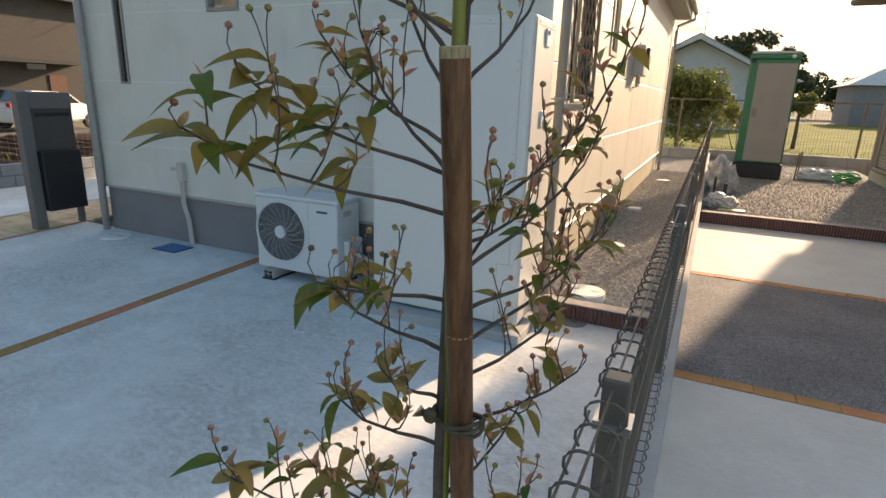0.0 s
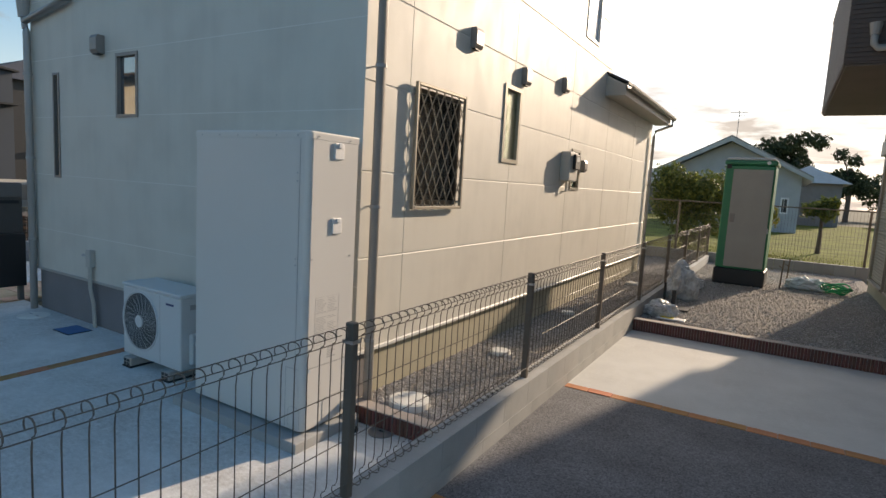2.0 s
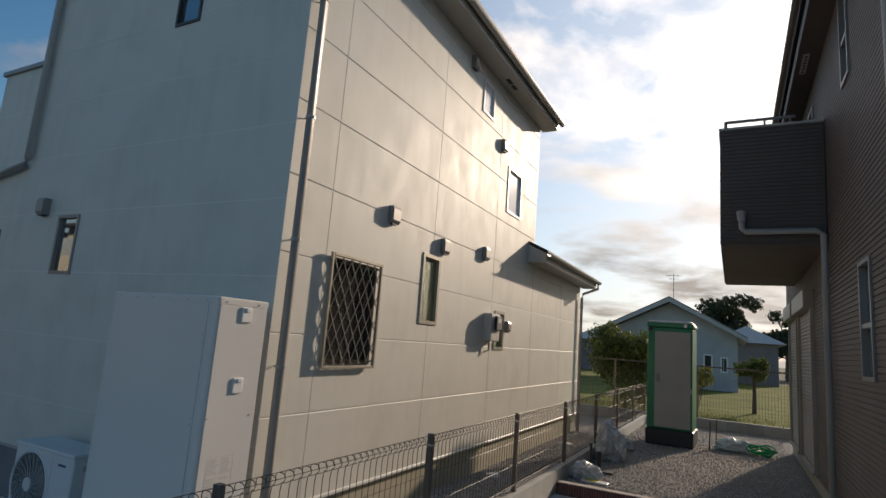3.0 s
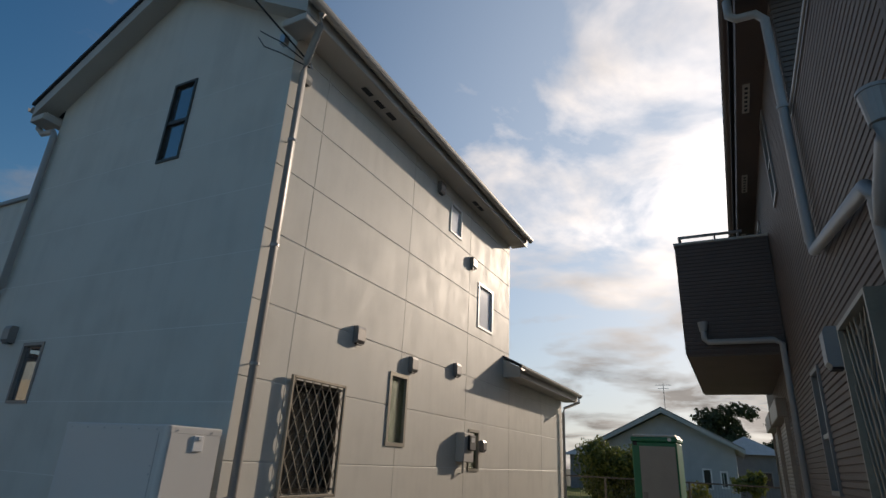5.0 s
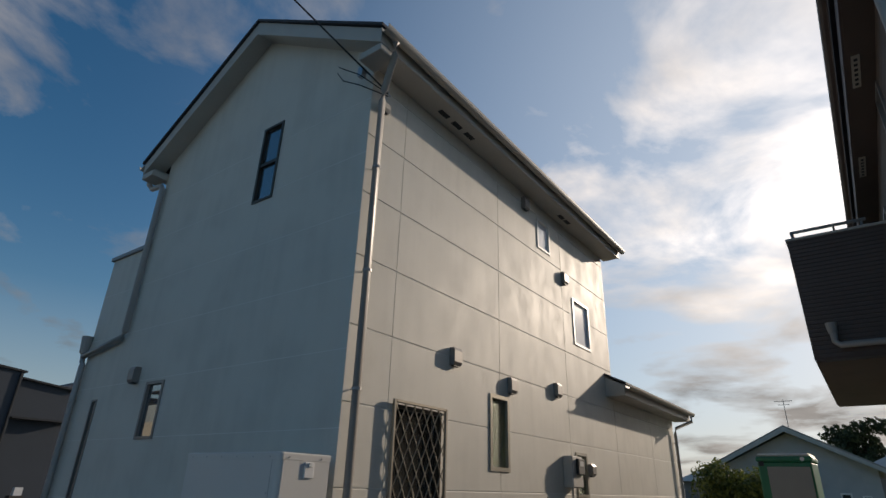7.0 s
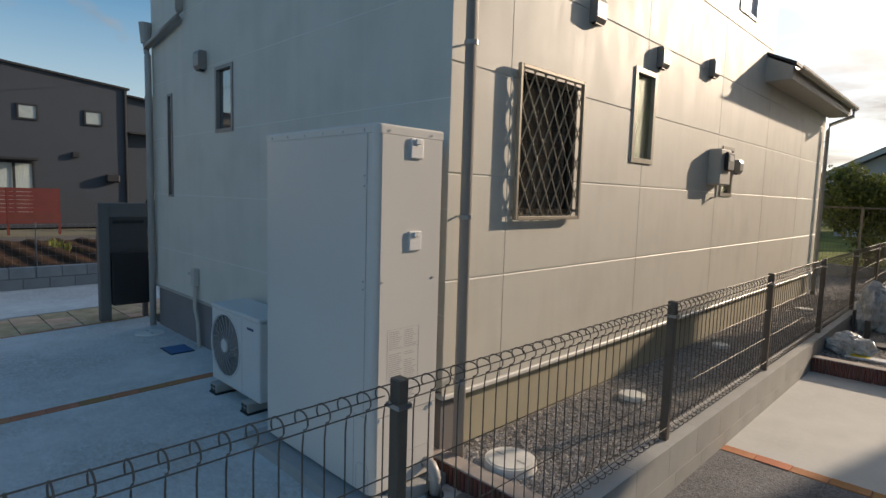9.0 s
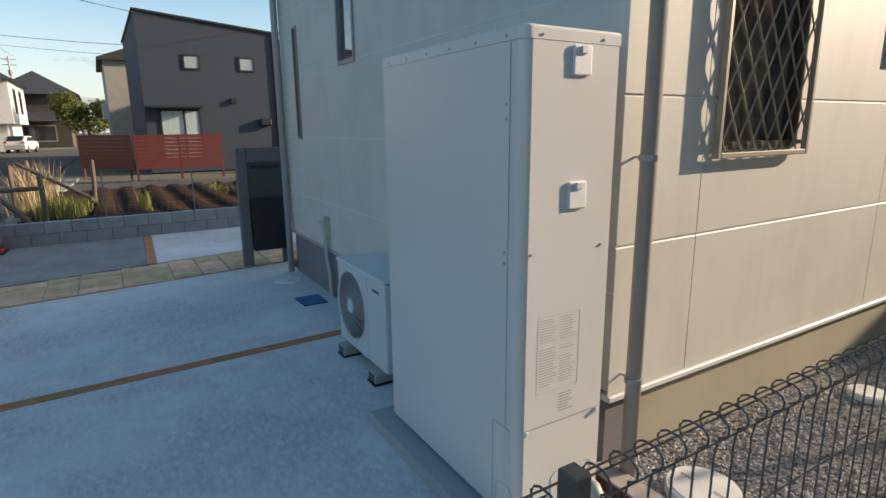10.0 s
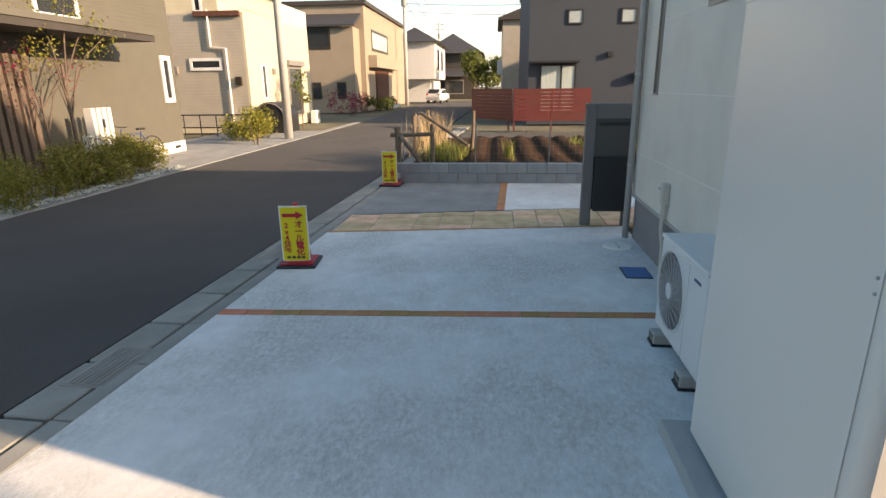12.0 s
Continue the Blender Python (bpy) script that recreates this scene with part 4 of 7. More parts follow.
def ac_unit():
    t = thing("air_conditioner_unit", (0, 0, 0), "white outdoor air-conditioner unit with round fan grille on plastic feet", "air conditioner")
    x0, x1, y0, y1, z0, z1 = -2.45, -1.645, 4.005, 4.30, 0.085, 0.70
    part("body", boxm(x0, y0, z0, x1, y1, z1 - 0.03, 0.012, 2), M_AC, t)
    part("top", boxm(x0 - 0.008, y0 - 0.008, z1 - 0.029, x1 + 0.008, y1 + 0.008, z1, 0.010, 2), M_AC, t)
    cx, cz, r = x0 + 0.255, z0 + 0.315, 0.235
    part("fan_recess", disc(bmesh.new(), (cx, y0 - 0.002, cz), r, 0.0015, 40, "y"), M_BLACK, t, "dark fan opening")
    g = thing("fan_grille")
    g.parent = t
    for k in range(14):
        rr = 0.055 + k * 0.0135
        pts = [(cx + rr * math.cos(a), y0 - 0.010, cz + rr * math.sin(a)) for a in [2 * math.pi * i / 40 for i in range(41)]]
        part("ring", tubem(pts, 0.0013, 4), M_ACGR, g)
    for k in range(20):
        a = 2 * math.pi * k / 20
        part("spoke", tubem([(cx + rr * math.cos(a + s * 0.5), y0 - 0.012, cz + rr * math.sin(a + s * 0.5)) for s, rr in ((0, 0.05), (0.5, 0.14), (1, 0.232))], 0.0019, 4), M_ACGR, g)
    part("hub", disc(bmesh.new(), (cx, y0 - 0.016, cz), 0.05, 0.012, 24, "y"), M_AC, g)
    rim = [(cx + 0.247 * math.cos(a), y0 - 0.004, cz + 0.247 * math.sin(a)) for a in [2 * math.pi * i / 48 for i in range(49)]]
    part("fan_rim", tubem(rim, 0.008, 6), M_AC, t)
    part("panel_seam", boxm(x0 + 0.53, y0 - 0.0012, z0 + 0.01, x0 + 0.533, y0 + 0.001, z1 - 0.04), M_INK, t)
    part("badge", boxm(x1 - 0.19, y0 - 0.002, z1 - 0.105, x1 - 0.09, y0 - 0.0005, z1 - 0.088), M_BLUEINK, t, "small dark blue badge")
    part("pipe_cover", boxm(x1 + 0.0085, y0 + 0.06, z0 + 0.05, x1 + 0.055, y1 - 0.03, z0 + 0.30, 0.012), M_AC, t)
    part("handle_recess", boxm(x1 + 0.0001, y0 + 0.08, z1 - 0.13, x1 + 0.002, y0 + 0.18, z1 - 0.09), M_INK, t)
    for x in (x0 + 0.10, x1 - 0.17):
        f = part("foot", boxm(x, y0 - 0.06, 0.012, x + 0.11, y1 + 0.04, z0 - 0.001, 0.008), M_FOOT, t)
        part("foot_pad", boxm(x - 0.005, y0 - 0.065, 0.0, x + 0.115, y1 + 0.045, 0.0115), M_BLACK, f)
        for k in range(4):
            part("foot_slot", boxm(x + 0.015 + (k % 2) * 0.045, y0 - 0.0615, 0.02 + (k // 2) * 0.03, x + 0.05 + (k % 2) * 0.045, y0 - 0.0595, 0.042 + (k // 2) * 0.03), M_BLACK, f)
    part("refrigerant_pipe", tubem([(x1 + 0.05, 4.1, 0.30), (x1 + 0.12, 4.12, 0.28), (x1 + 0.2, 4.2, 0.2), (x1 + 0.24, 4.27, 0.16)], 0.018, 8), M_ACGR, t)
    return t


ac_unit()
tp = thing("conduit_box", (-3.70, FY, -0.10), "beige outdoor conduit box with two pipes down the foundation", "conduit")
part("box_body", boxm(-0.05, -0.06, 0.72, 0.03, 0.0, 0.90, 0.008), M_FASCIA, tp)
part("side_tap", tubem([(-0.05, -0.03, 0.83), (-0.12, -0.05, 0.84)], 0.014, 8), M_METAL, tp)
for dx in (-0.025, 0.005):
    part("pipe", tubem([(dx, -0.035, 0.72), (dx, -0.035, 0.5), (dx + 0.03, -0.02, 0.35), (dx + 0.05, -0.02, 0.1)], 0.013, 8), M_FASCIA, tp)


def round_lid(at, r, h, label, knobs=True):
    t = thing("manhole_cover", at, label, "manhole cover", "manhole covers")
    part("rim", disc(bmesh.new(), (0, 0, 0), r, h, 32, r2=r * 0.97), M_MANH, t)
    part("plate", disc(bmesh.new(), (0, 0, h + 0.0002), r * 0.86, 0.004, 32), M_MANH, t)
    if knobs:
        for s in (-1, 1):
            part("finger_slot", boxm(s * r * 0.5 - 0.03, -0.008, h + 0.0045, s * r * 0.5 + 0.03, 0.008, h + 0.0055), M_INK, t)
    return t


round_lid((-4.55, 4.19, 0.0), 0.15, 0.008, "round pale resin drain lid in the driveway")
round_lid((0.12, 4.62, 0.09), 0.15, 0.045, "round chalky white drain lid standing in the gravel")
round_lid((0.08, 6.20, 0.09), 0.10, 0.03, "small round pale drain lid in the gravel", False)
round_lid((0.0, 8.4, 0.085), 0.09, 0.03, "small round pale drain lid in the gravel", False)
round_lid((0.1, 11.6, 0.085), 0.12, 0.03, "small round pale drain lid in the gravel", False)
bl = thing("water_meter_lid", (-3.70, 4.18, 0.0), "blue square water-meter lid set in the concrete", "meter lid")
part("frame", boxm(-0.15, -0.115, 0.0, 0.15, 0.115, 0.006), M_BLACK, bl)
part("lid", boxm(-0.14, -0.105, 0.0062, 0.14, 0.105, 0.010, 0.001), M_BLUE, bl)


# ---- side fence on its block wall ----
def mesh_panel(y0, y1, z0, z1, name="mesh_panel", pitch=0.066):
    """One welded-wire panel, its top and bottom edges folded out into loops."""
    bm = bmesh.new()
    n = round((y1 - y0) / pitch)
    for k in range(n):
        y = y0 + (k + 0.5) * (y1 - y0) / n
        loop = [(0.026 * math.cos(a) - 0.012 + 0.012 * (d < 90), y, z1 - 0.022 + 0.024 * math.sin(a)) for d in range(-75, 226, 30) for a in [radians(d)]]
        foot = [(-q[0] - 0.006, y, z0 + z1 - q[2]) for q in loop]
        tube(bm, loop[::-1] + [(0.004, y, z1 - 0.062), (0.0, y, z1 - 0.09), (0.0, y, z0 + 0.09), (-0.004, y, z0 + 0.062)] + foot, 0.0025, 5, cap=False)
    for x, z in ((-0.004, z1 + 0.006), (-0.036, z1 - 0.040), (0.013, z1 - 0.047), (0.004, z1 - 0.27), (0.004, z1 - 0.50), (0.022, z0 + 0.05), (-0.006, z0 - 0.005)):
        tube(bm, [(x, y0, z), (x, y1, z)], 0.0023, 5)
    return bm


FX = 0.73
POSTS = [-0.45, 1.526, 3.24, 5.225, 7.15, 9.1, 11.05, 13.0, 14.95, 16.85]
fence = thing("wire_fence", (FX, 0, 0), "dark brown welded-wire fence with folded loop edge on a block wall", "fence")
for y in POSTS[1:]:
    b = boxm(-0.022, y - 0.02, 0.24, 0.022, y + 0.02, 1.065, 0.004)
    p = part("post", b, M_FENCE, fence)
    part("clamp", boxm(-0.03, y - 0.026, 0.975, 0.03, y + 0.026, 0.99), M_METAL, p)
for a, b in zip(POSTS, POSTS[1:]):
    if a < 0:
        a = 0.85
    part("mesh_panel", mesh_panel(a + 0.026, b - 0.026, 0.305, 1.045), M_FENCE, fence)

kerb = thing("block_kerb", (0, 0, 0), "low grey concrete block wall under the fence", "wall", kind="structure")
part("kerb_core", boxm(0.675, 0.76, -0.1, 0.785, 16.9, 0.255), M_KERB, kerb)
for c, (z0, z1) in enumerate(((-0.06, 0.0955), (0.0965, 0.275))):
    blk = mesh_from("block", boxm(0, 0, z0, 0.14, 0.399, z1, 0.001), M_KERB)
    for k in range(40):
        o = part("block", blk, None, kerb)
        o.location = (0.66, 0.853 + 0.40 * k - 0.1 * c, 0)


# ---- terracotta edging: rows of upright ribs ----
def edging(name, x0, x1, y0, y1, ztop, label):
    t = thing(name, (0, 0, 0), label, "edging")
    part("mortar_core", boxm(x0, y0 + 0.012, -0.03, x1, y1 - 0.012, ztop - 0.012), M_CAP, t)
    part("cap", boxm(x0, y0 + 0.004, ztop - 0.0115, x1, y1 - 0.004, ztop, 0.003), M_CAP, t)
    rib = mesh_from("rib", boxm(0, 0, -0.01, 0.026, y1 - y0, ztop - 0.006, 0.005), M_EDGING)
    k = x0
    while k < x1 - 0.02:
        o = part("rib", rib, None, t)
        o.location = (k, y0, 0)
        k += 0.0305
    return t


edging("terracotta_border", -0.30, 0.655, 4.33, 4.45, 0.12, "low ribbed terracotta edging holding back the gravel")
edging("terracotta_border", 0.81, 3.78, 8.5, 8.62, 0.145, "low ribbed terracotta edging across the neighbouring lot")


# ---- lines of ochre brick in the concrete ----
def brick_line(name, x0, y0, x1, y1, label, wid=0.095, lon=0.2):
    t = thing(name, (0, 0, 0), label, "brick line", kind="structure")
    d = Vector((x1 - x0, y1 - y0, 0))
    n = max(1, round(d.length / lon))
    a = math.degrees(math.atan2(d.y, d.x))
    me = mesh_from("brick", boxm(0.002, -wid / 2, -0.06, d.length / n - 0.002, wid / 2, 0.0, 0.003), M_BRICK)
    bed = part("mortar_bed", prism(bmesh.new(), [(x0 - d.normalized().y * s * 0.05 , y0 + d.normalized().x * s * 0.05) for s in (-1, 1)] + [(x1 - d.normalized().y * s * 0.05, y1 + d.normalized().x * s * 0.05) for s in (1, -1)], "z", -0.08, -0.004), M_CAP, t)
    rnd = random.Random(int(abs(x0 * 10)))
    for k in range(n):
        o = part("brick", me, None, t)
        p = Vector((x0, y0, 0)) + d * (k / n)
        o.matrix_basis = pose(p.x, p.y, 0.004 + rnd.uniform(-0.001, 0.002), 0, 0, a)
    return t


brick_line("brick_line_drive", -2.60, edge_y(-2.6), -2.76, 4.36, "line of ochre brick pavers across the driveway")
brick_line("brick_line_front", 0.80, 3.85, 7.0, 3.85, "line of ochre brick pavers on the neighbouring drive")
brick_line("brick_line_rear", 0.80, 6.03, 3.78, 6.03, "line of ochre brick pavers beside dark aggregate")
brick_line("brick_line_bay", -8.38, 3.07, -6.23, 2.995, "line of ochre brick pavers between two parking bays", 0.11)
brick_line("brick_line_path", -4.97, edge_y(-4.97), -5.43, 4.4, "narrow line of brown brick along the path", 0.05)

path = thing("paver_path", (0, 0, 0), "sandstone paver path in ochre, buff and grey", "path", kind="structure")
rnd = random.Random(7)
y = 1.05
while y < 6.0:
    dy = rnd.choice((0.3, 0.4, 0.5))
    # the path runs a little askew and widens towards the house
    xa, xb = -5.86 - 0.17 * (y - 1.05), -5.01 - 0.134 * (y - 1.05)
    x = xa
    for w in rnd.choice(((0.25, 0.5, 0.25), (0.5, 0.5), (0.375, 0.25, 0.375), (0.25, 0.375, 0.375))):
        w *= xb - xa
        part("paver", boxm(x + 0.005, y + 0.005, -0.03, x + w - 0.005, y + dy - 0.005, 0.002 + rnd.uniform(0, 0.004), 0.004), M_PAVER, path)
        x += w
    y += dy

# street gutter: L-shaped kerb slabs
gut = thing("street_gutter", (0, 0, 0), "grey concrete gutter slabs along the asphalt", "gutter", kind="structure")
ang = math.degrees(math.atan(-0.05))
gm = mesh_from("gutter_slab", boxm(0.013, 0.02, -0.1, 0.587, 0.29, -0.006, 0.008), M_GUTTER)
gk = mesh_from("kerb_slab", boxm(0.005, 0.325, -0.1, 0.595, 0.445, 0.001, 0.006), M_GUTTER)
part("gutter_bed", prism(bmesh.new(), [(6.0, edge_y(6.0) - 0.40), (6.0, edge_y(6.0)), (-21.6, edge_y(-21.6)), (-21.6, edge_y(-21.6) - 0.40)], "z", -0.12, -0.045), M_BLACK, gut, "dark joint bed")
for k in range(46):
    x = 6.0 - k * 0.6
    p = Vector((x, edge_y(x) - 0.45, 0))
    o = part("gutter_slab", gm, None, gut)
    o.matrix_basis = pose(p.x - 0.6, p.y + 0.03, 0.0, 0, 0, ang)
    o = part("kerb_slab", gk, None, gut)
    o.matrix_basis = pose(p.x - 0.6, p.y + 0.03, 0.0, 0, 0, ang)
for gx in (-1.75, -4.2):
    gr = thing("drain_grate", (gx, edge_y(gx) - 0.22, -0.005), "dark steel slotted drain grate in the gutter", "drain grate", rz=ang)
    part("frame", boxm(-0.25, -0.14, -0.002, 0.25, 0.14, 0.003), M_FRAMEG, gr)
    for k in range(8):
        part("slat", boxm(-0.23, -0.12 + k * 0.032, 0.0032, 0.23, -0.104 + k * 0.032, 0.008), M_GUTTER, gr)


# ---- loose gravel ----
def gravel(name, x0, x1, y0, y1, z, count, size, label, seed, mat):
    r = np.random.RandomState(seed)
    base = np.array([(1, 0, 0), (-1, 0, 0), (0, 1, 0), (0, -1, 0), (0, 0, 1), (0, 0, -1)], float)
    tri = np.array([(0, 2, 4), (2, 1, 4), (1, 3, 4), (3, 0, 4), (2, 0, 5), (1, 2, 5), (3, 1, 5), (0, 3, 5)])
    v = base[None] * r.uniform(0.5, 1.25, (count, 6, 1)) + r.uniform(-0.25, 0.25, (count, 6, 3))
    v *= (size * r.uniform(0.45, 1.2, (count, 1, 1))) * np.array((1, 1, 0.7))
    a = r.uniform(0, 6.28, count)
    c, s = np.cos(a)[:, None], np.sin(a)[:, None]
    v = np.stack((v[..., 0] * c - v[..., 1] * s, v[..., 0] * s + v[..., 1] * c, v[..., 2]), -1)
    t = r.uniform(0, 1, count) ** 1.7 if y1 - y0 > 4 else r.uniform(0, 1, count)
    v += np.stack((r.uniform(x0, x1, count), y0 + (y1 - y0) * t, np.full(count, z) + r.uniform(-0.003, 0.006, count)), -1)[:, None]
    me = bpy.data.meshes.new(name)
    me.from_pydata(v.reshape(-1, 3).tolist(), [], (tri[None] + 6 * np.arange(count)[:, None, None]).reshape(-1, 3).tolist())
    me.materials.append(mat)
    return tagged(new(name, me), label, "gravel", kind="stuff")


gravel("gravel_stones", -0.24, 0.655, 4.46, 13.4, 0.088, 16000, 0.011, "loose grey crushed stone between house and fence", 1, M_STONE)
gravel("gravel_stones", 0.81, 3.7, 8.63, 16.8, 0.103, 12000, 0.013, "loose grey crushed stone in the neighbouring yard", 2, M_STONE)


# ---- neighbouring house ----
NX = 3.77
nb_holes = [(6.85, 1.70, 7.32, 2.71), (4.36, 1.40, 5.13, 2.61), (7.35, 4.55, 7.75, 5.56), (9.9, 3.6, 10.8, 5.3), (10.6, 0.42, 12.2, 2.62), (12.6, 0.42, 14.0, 2.62)]
wall_with_holes("neighbour_wall", "x", NX, -1, (3.45, 0.30, 5.76, 4.46), nb_holes, M_BROWNSIDE, 0.12, "brown ribbed siding wall of the neighbouring house")
nwall = bpy.data.objects["neighbour_wall"]
wall_with_holes("neighbour_wall_tall", "x", NX, -1, (5.761, 0.30, 14.65, 5.76), nb_holes, M_BROWNSIDE, 0.12, "brown ribbed siding wall under the eaves of the neighbouring house")
nwall_tall = bpy.data.objects["neighbour_wall_tall"]
def courses(rect, holes, face, axis, out):
    """Narrow raised courses of ribbed siding with dark grooves between them."""
    bm = bmesh.new()
    z = rect[1] + 0.02
    while z < rect[3] - 0.02:
        for a0, za, a1, zb in cut((rect[0], z, rect[2], min(z + 0.042, rect[3])), holes):
            q = [(0.0, za), (0.009, za + 0.004), (0.009, zb - 0.003), (0.0, zb)]
            ring = [[bm.verts.new((face + out * d, a, h) if axis == "x" else (a, face + out * d, h)) for d, h in q] for a in (a0, a1)]
            for k in range(3):
                bm.faces.new((ring[0][k], ring[0][k + 1], ring[1][k + 1], ring[1][k]))
            bm.faces.new(ring[0])
            bm.faces.new(ring[1][::-1])
        z += 0.050
    bmesh.ops.recalc_face_normals(bm, faces=bm.faces)
    return bm


for wall, rect in ((nwall, (3.46, 0.30, 5.76, 4.46)), (nwall_tall, (5.761, 0.30, 14.65, 5.62))):
    tagged(part("siding_relief", courses(rect, nb_holes, NX - 0.001, "x", -1), M_BROWNSIDE, wall), kind="stuff")
solid("neighbour_foundation", boxm(NX + 0.02, 3.45, -0.05, NX + 0.14, 14.65, 0.30), M_FOUND_B, "grey-beige foundation of the neighbouring house", "foundation", kind="structure")
solid("neighbour_back_wall", boxm(NX + 0.121, 14.28, -0.05, 11.0, 14.65, 5.76), M_BROWNSIDE, "brown back wall of the neighbouring house", "wall", kind="structure")
# hidden block added to cut off the sun patch on the neighbouring drive
solid("yard_shade_block", boxm(NX, 14.651, 2.75, 11.0, 15.1, 5.76), M_BROWNSIDE, "unseen brown block behind the neighbouring house, added to shade its yard", "wall", kind="structure")
nfront = solid("neighbour_front_wall", boxm(NX + 0.121, 3.45, -0.05, 11.0, 3.57, 4.46), M_BROWNSIDE, "brown siding front wall of the neighbouring house", "wall", kind="structure")
tagged(part("siding_relief", courses((NX + 0.02, 0.3, 8.0, 4.46), [], 3.449, "y", -1), M_BROWNSIDE, nfront), kind="stuff")
solid("neighbour_corner_trim", box(boxm(NX - 0.014, 3.43, 0.3, NX + 0.02, 3.459, 4.46, 0.004), NX - 0.014, 3.4595, 0.3, NX - 0.0005, 3.50, 4.46), M_BROWNSIDE, "brown corner cover on the siding", "trim", kind="structure")
solid("parapet_coping", box(box(boxm(NX - 0.03, 3.42, 4.462, NX + 0.15, 5.755, 4.50, 0.005), NX - 0.018, 3.44, 4.43, NX - 0.0105, 5.75, 4.461), NX + 0.151, 3.42, 4.462, 11.0, 3.60, 4.50), M_FRAMEG, "grey metal coping on the terrace parapet", "trim", kind="structure")
solid("terrace_floor", boxm(NX + 0.122, 3.572, 3.2, 10.9, 5.75, 3.3), M_FOUND_G, "grey terrace floor behind the parapet", "floor", kind="structure")
solid("neighbour_far_wall", boxm(10.9, 3.571, -0.05, 11.0, 14.279, 5.76), M_BROWNSIDE, "brown far wall of the neighbouring house", "wall", kind="structure")
ngab = solid("neighbour_gable_wall", boxm(NX + 0.121, 5.762, 3.301, 10.89, 5.86, 5.76), M_BROWNSIDE, "brown siding wall behind the terrace", "wall", kind="structure")
tagged(part("siding_relief", courses((NX + 0.005, 4.3, 9.0, 5.76), [], 5.760, "y", -1), M_BROWNSIDE, ngab), kind="stuff")
nr = thing("neighbour_roof", (0, 0, 0), "dark roof of the neighbouring house with brown fascia and gutter", "roof", kind="structure")
XE = NX - 0.24
part("slope", prism(bmesh.new(), [(XE - 0.06, 5.80), (7.36, 7.98), (7.36, 8.02), (XE - 0.06, 5.84)], "y", 5.3, 15.35), M_ROOF, nr)
part("slope", prism(bmesh.new(), [(11.5, 5.80), (7.36, 7.98), (7.36, 8.02), (11.5, 5.84)], "y", 5.3, 15.35), M_ROOF, nr)
part("fascia", boxm(XE - 0.02, 5.36, 5.62, XE, 15.3, 5.78), M_BROWNDK, nr)
part("soffit", boxm(XE + 0.001, 5.36, 5.62, NX - 0.001, 15.3, 5.635), M_BROWNDK, nr)
part("barge_board", prism(bmesh.new(), [(XE - 0.02, 5.62), (XE - 0.02, 5.795), (5.5, 7.2), (5.5, 6.95), (NX + 0.3, 5.99), (NX, 5.62)], "y", 5.32, 5.355), M_BROWNDK, nr)
part("barge_soffit", prism(bmesh.new(), [(NX, 5.856), (7.36, 7.98), (7.36, 8.0), (NX, 5.876)], "y", 5.36, 5.75), M_BROWNDK, nr)
for ya in (5.80, 15.04):
    part("gable", prism(bmesh.new(), [(NX, 5.761), (11.0, 5.761), (7.36, 8.1)], "y", ya, ya + 0.05), M_BROWNSIDE, nr)
part("gutter", tubem([(XE - 0.08, 5.30, 5.95), (XE - 0.08, 15.35, 5.95)], 0.05, 10), M_BROWNDK, nr)
for y in (6.9, 9.0, 11.2):
    v = part("soffit_vent", boxm(NX - 0.20, y, 5.612, NX - 0.13, y + 0.55, 5.6195), M_FASCIA, nr)
    for k in range(6):
        part("vent_slot", boxm(NX - 0.18, y + 0.05 + k * 0.083, 5.609, NX - 0.15, y + 0.09 + k * 0.083, 5.6115), M_BLACK, nr)
for nm, hole, fm, rm in (("window_9", 0, M_FRAMEG, M_ROOM), ("window_10", 1, M_FRAMEG, M_ROOM), ("window_11", 2, M_FRAMEG, M_ROOM), ("window_12", 3, M_FRAMEG, M_ROOM)):
    window(nm, "x", NX, -1, nb_holes[hole], 0.035, fm, M_GLASS, rm, bar=(nb_holes[hole][1] + nb_holes[hole][3]) / 2 - 0.05, proud=0.03, label="taupe-framed window in the brown siding")
ng = thing("window_lattice", (NX - 0.1, 0, 0), "dark lattice over the neighbouring window", "lattice")
for ya in (4.33, 5.14):
    part("side_bar", boxm(0, ya, 1.37, 0.09, ya + 0.025, 2.65), M_LATT, ng)
for za in (1.37, 2.625):
    part("cross_bar", boxm(0, 4.356, za, 0.09, 5.139, za + 0.025), M_LATT, ng)
for k in range(7):
    part("lattice_bar", tubem([(0.03, 4.36 + k * 0.11, 1.39), (0.03, min(4.36 + k * 0.11 + 0.45, 5.14), 1.39 + 1.23 * min(1, (5.14 - 4.36 - k * 0.11) / 0.45))], 0.006, 5), M_LATT, ng)
    part("lattice_bar", tubem([(0.04, 5.14 - k * 0.11, 1.39), (0.04, max(5.14 - k * 0.11 - 0.45, 4.15), 1.39 + 1.23 * min(1, (0.78 - k * 0.11) / 0.45))], 0.006, 5), M_LATT, ng)


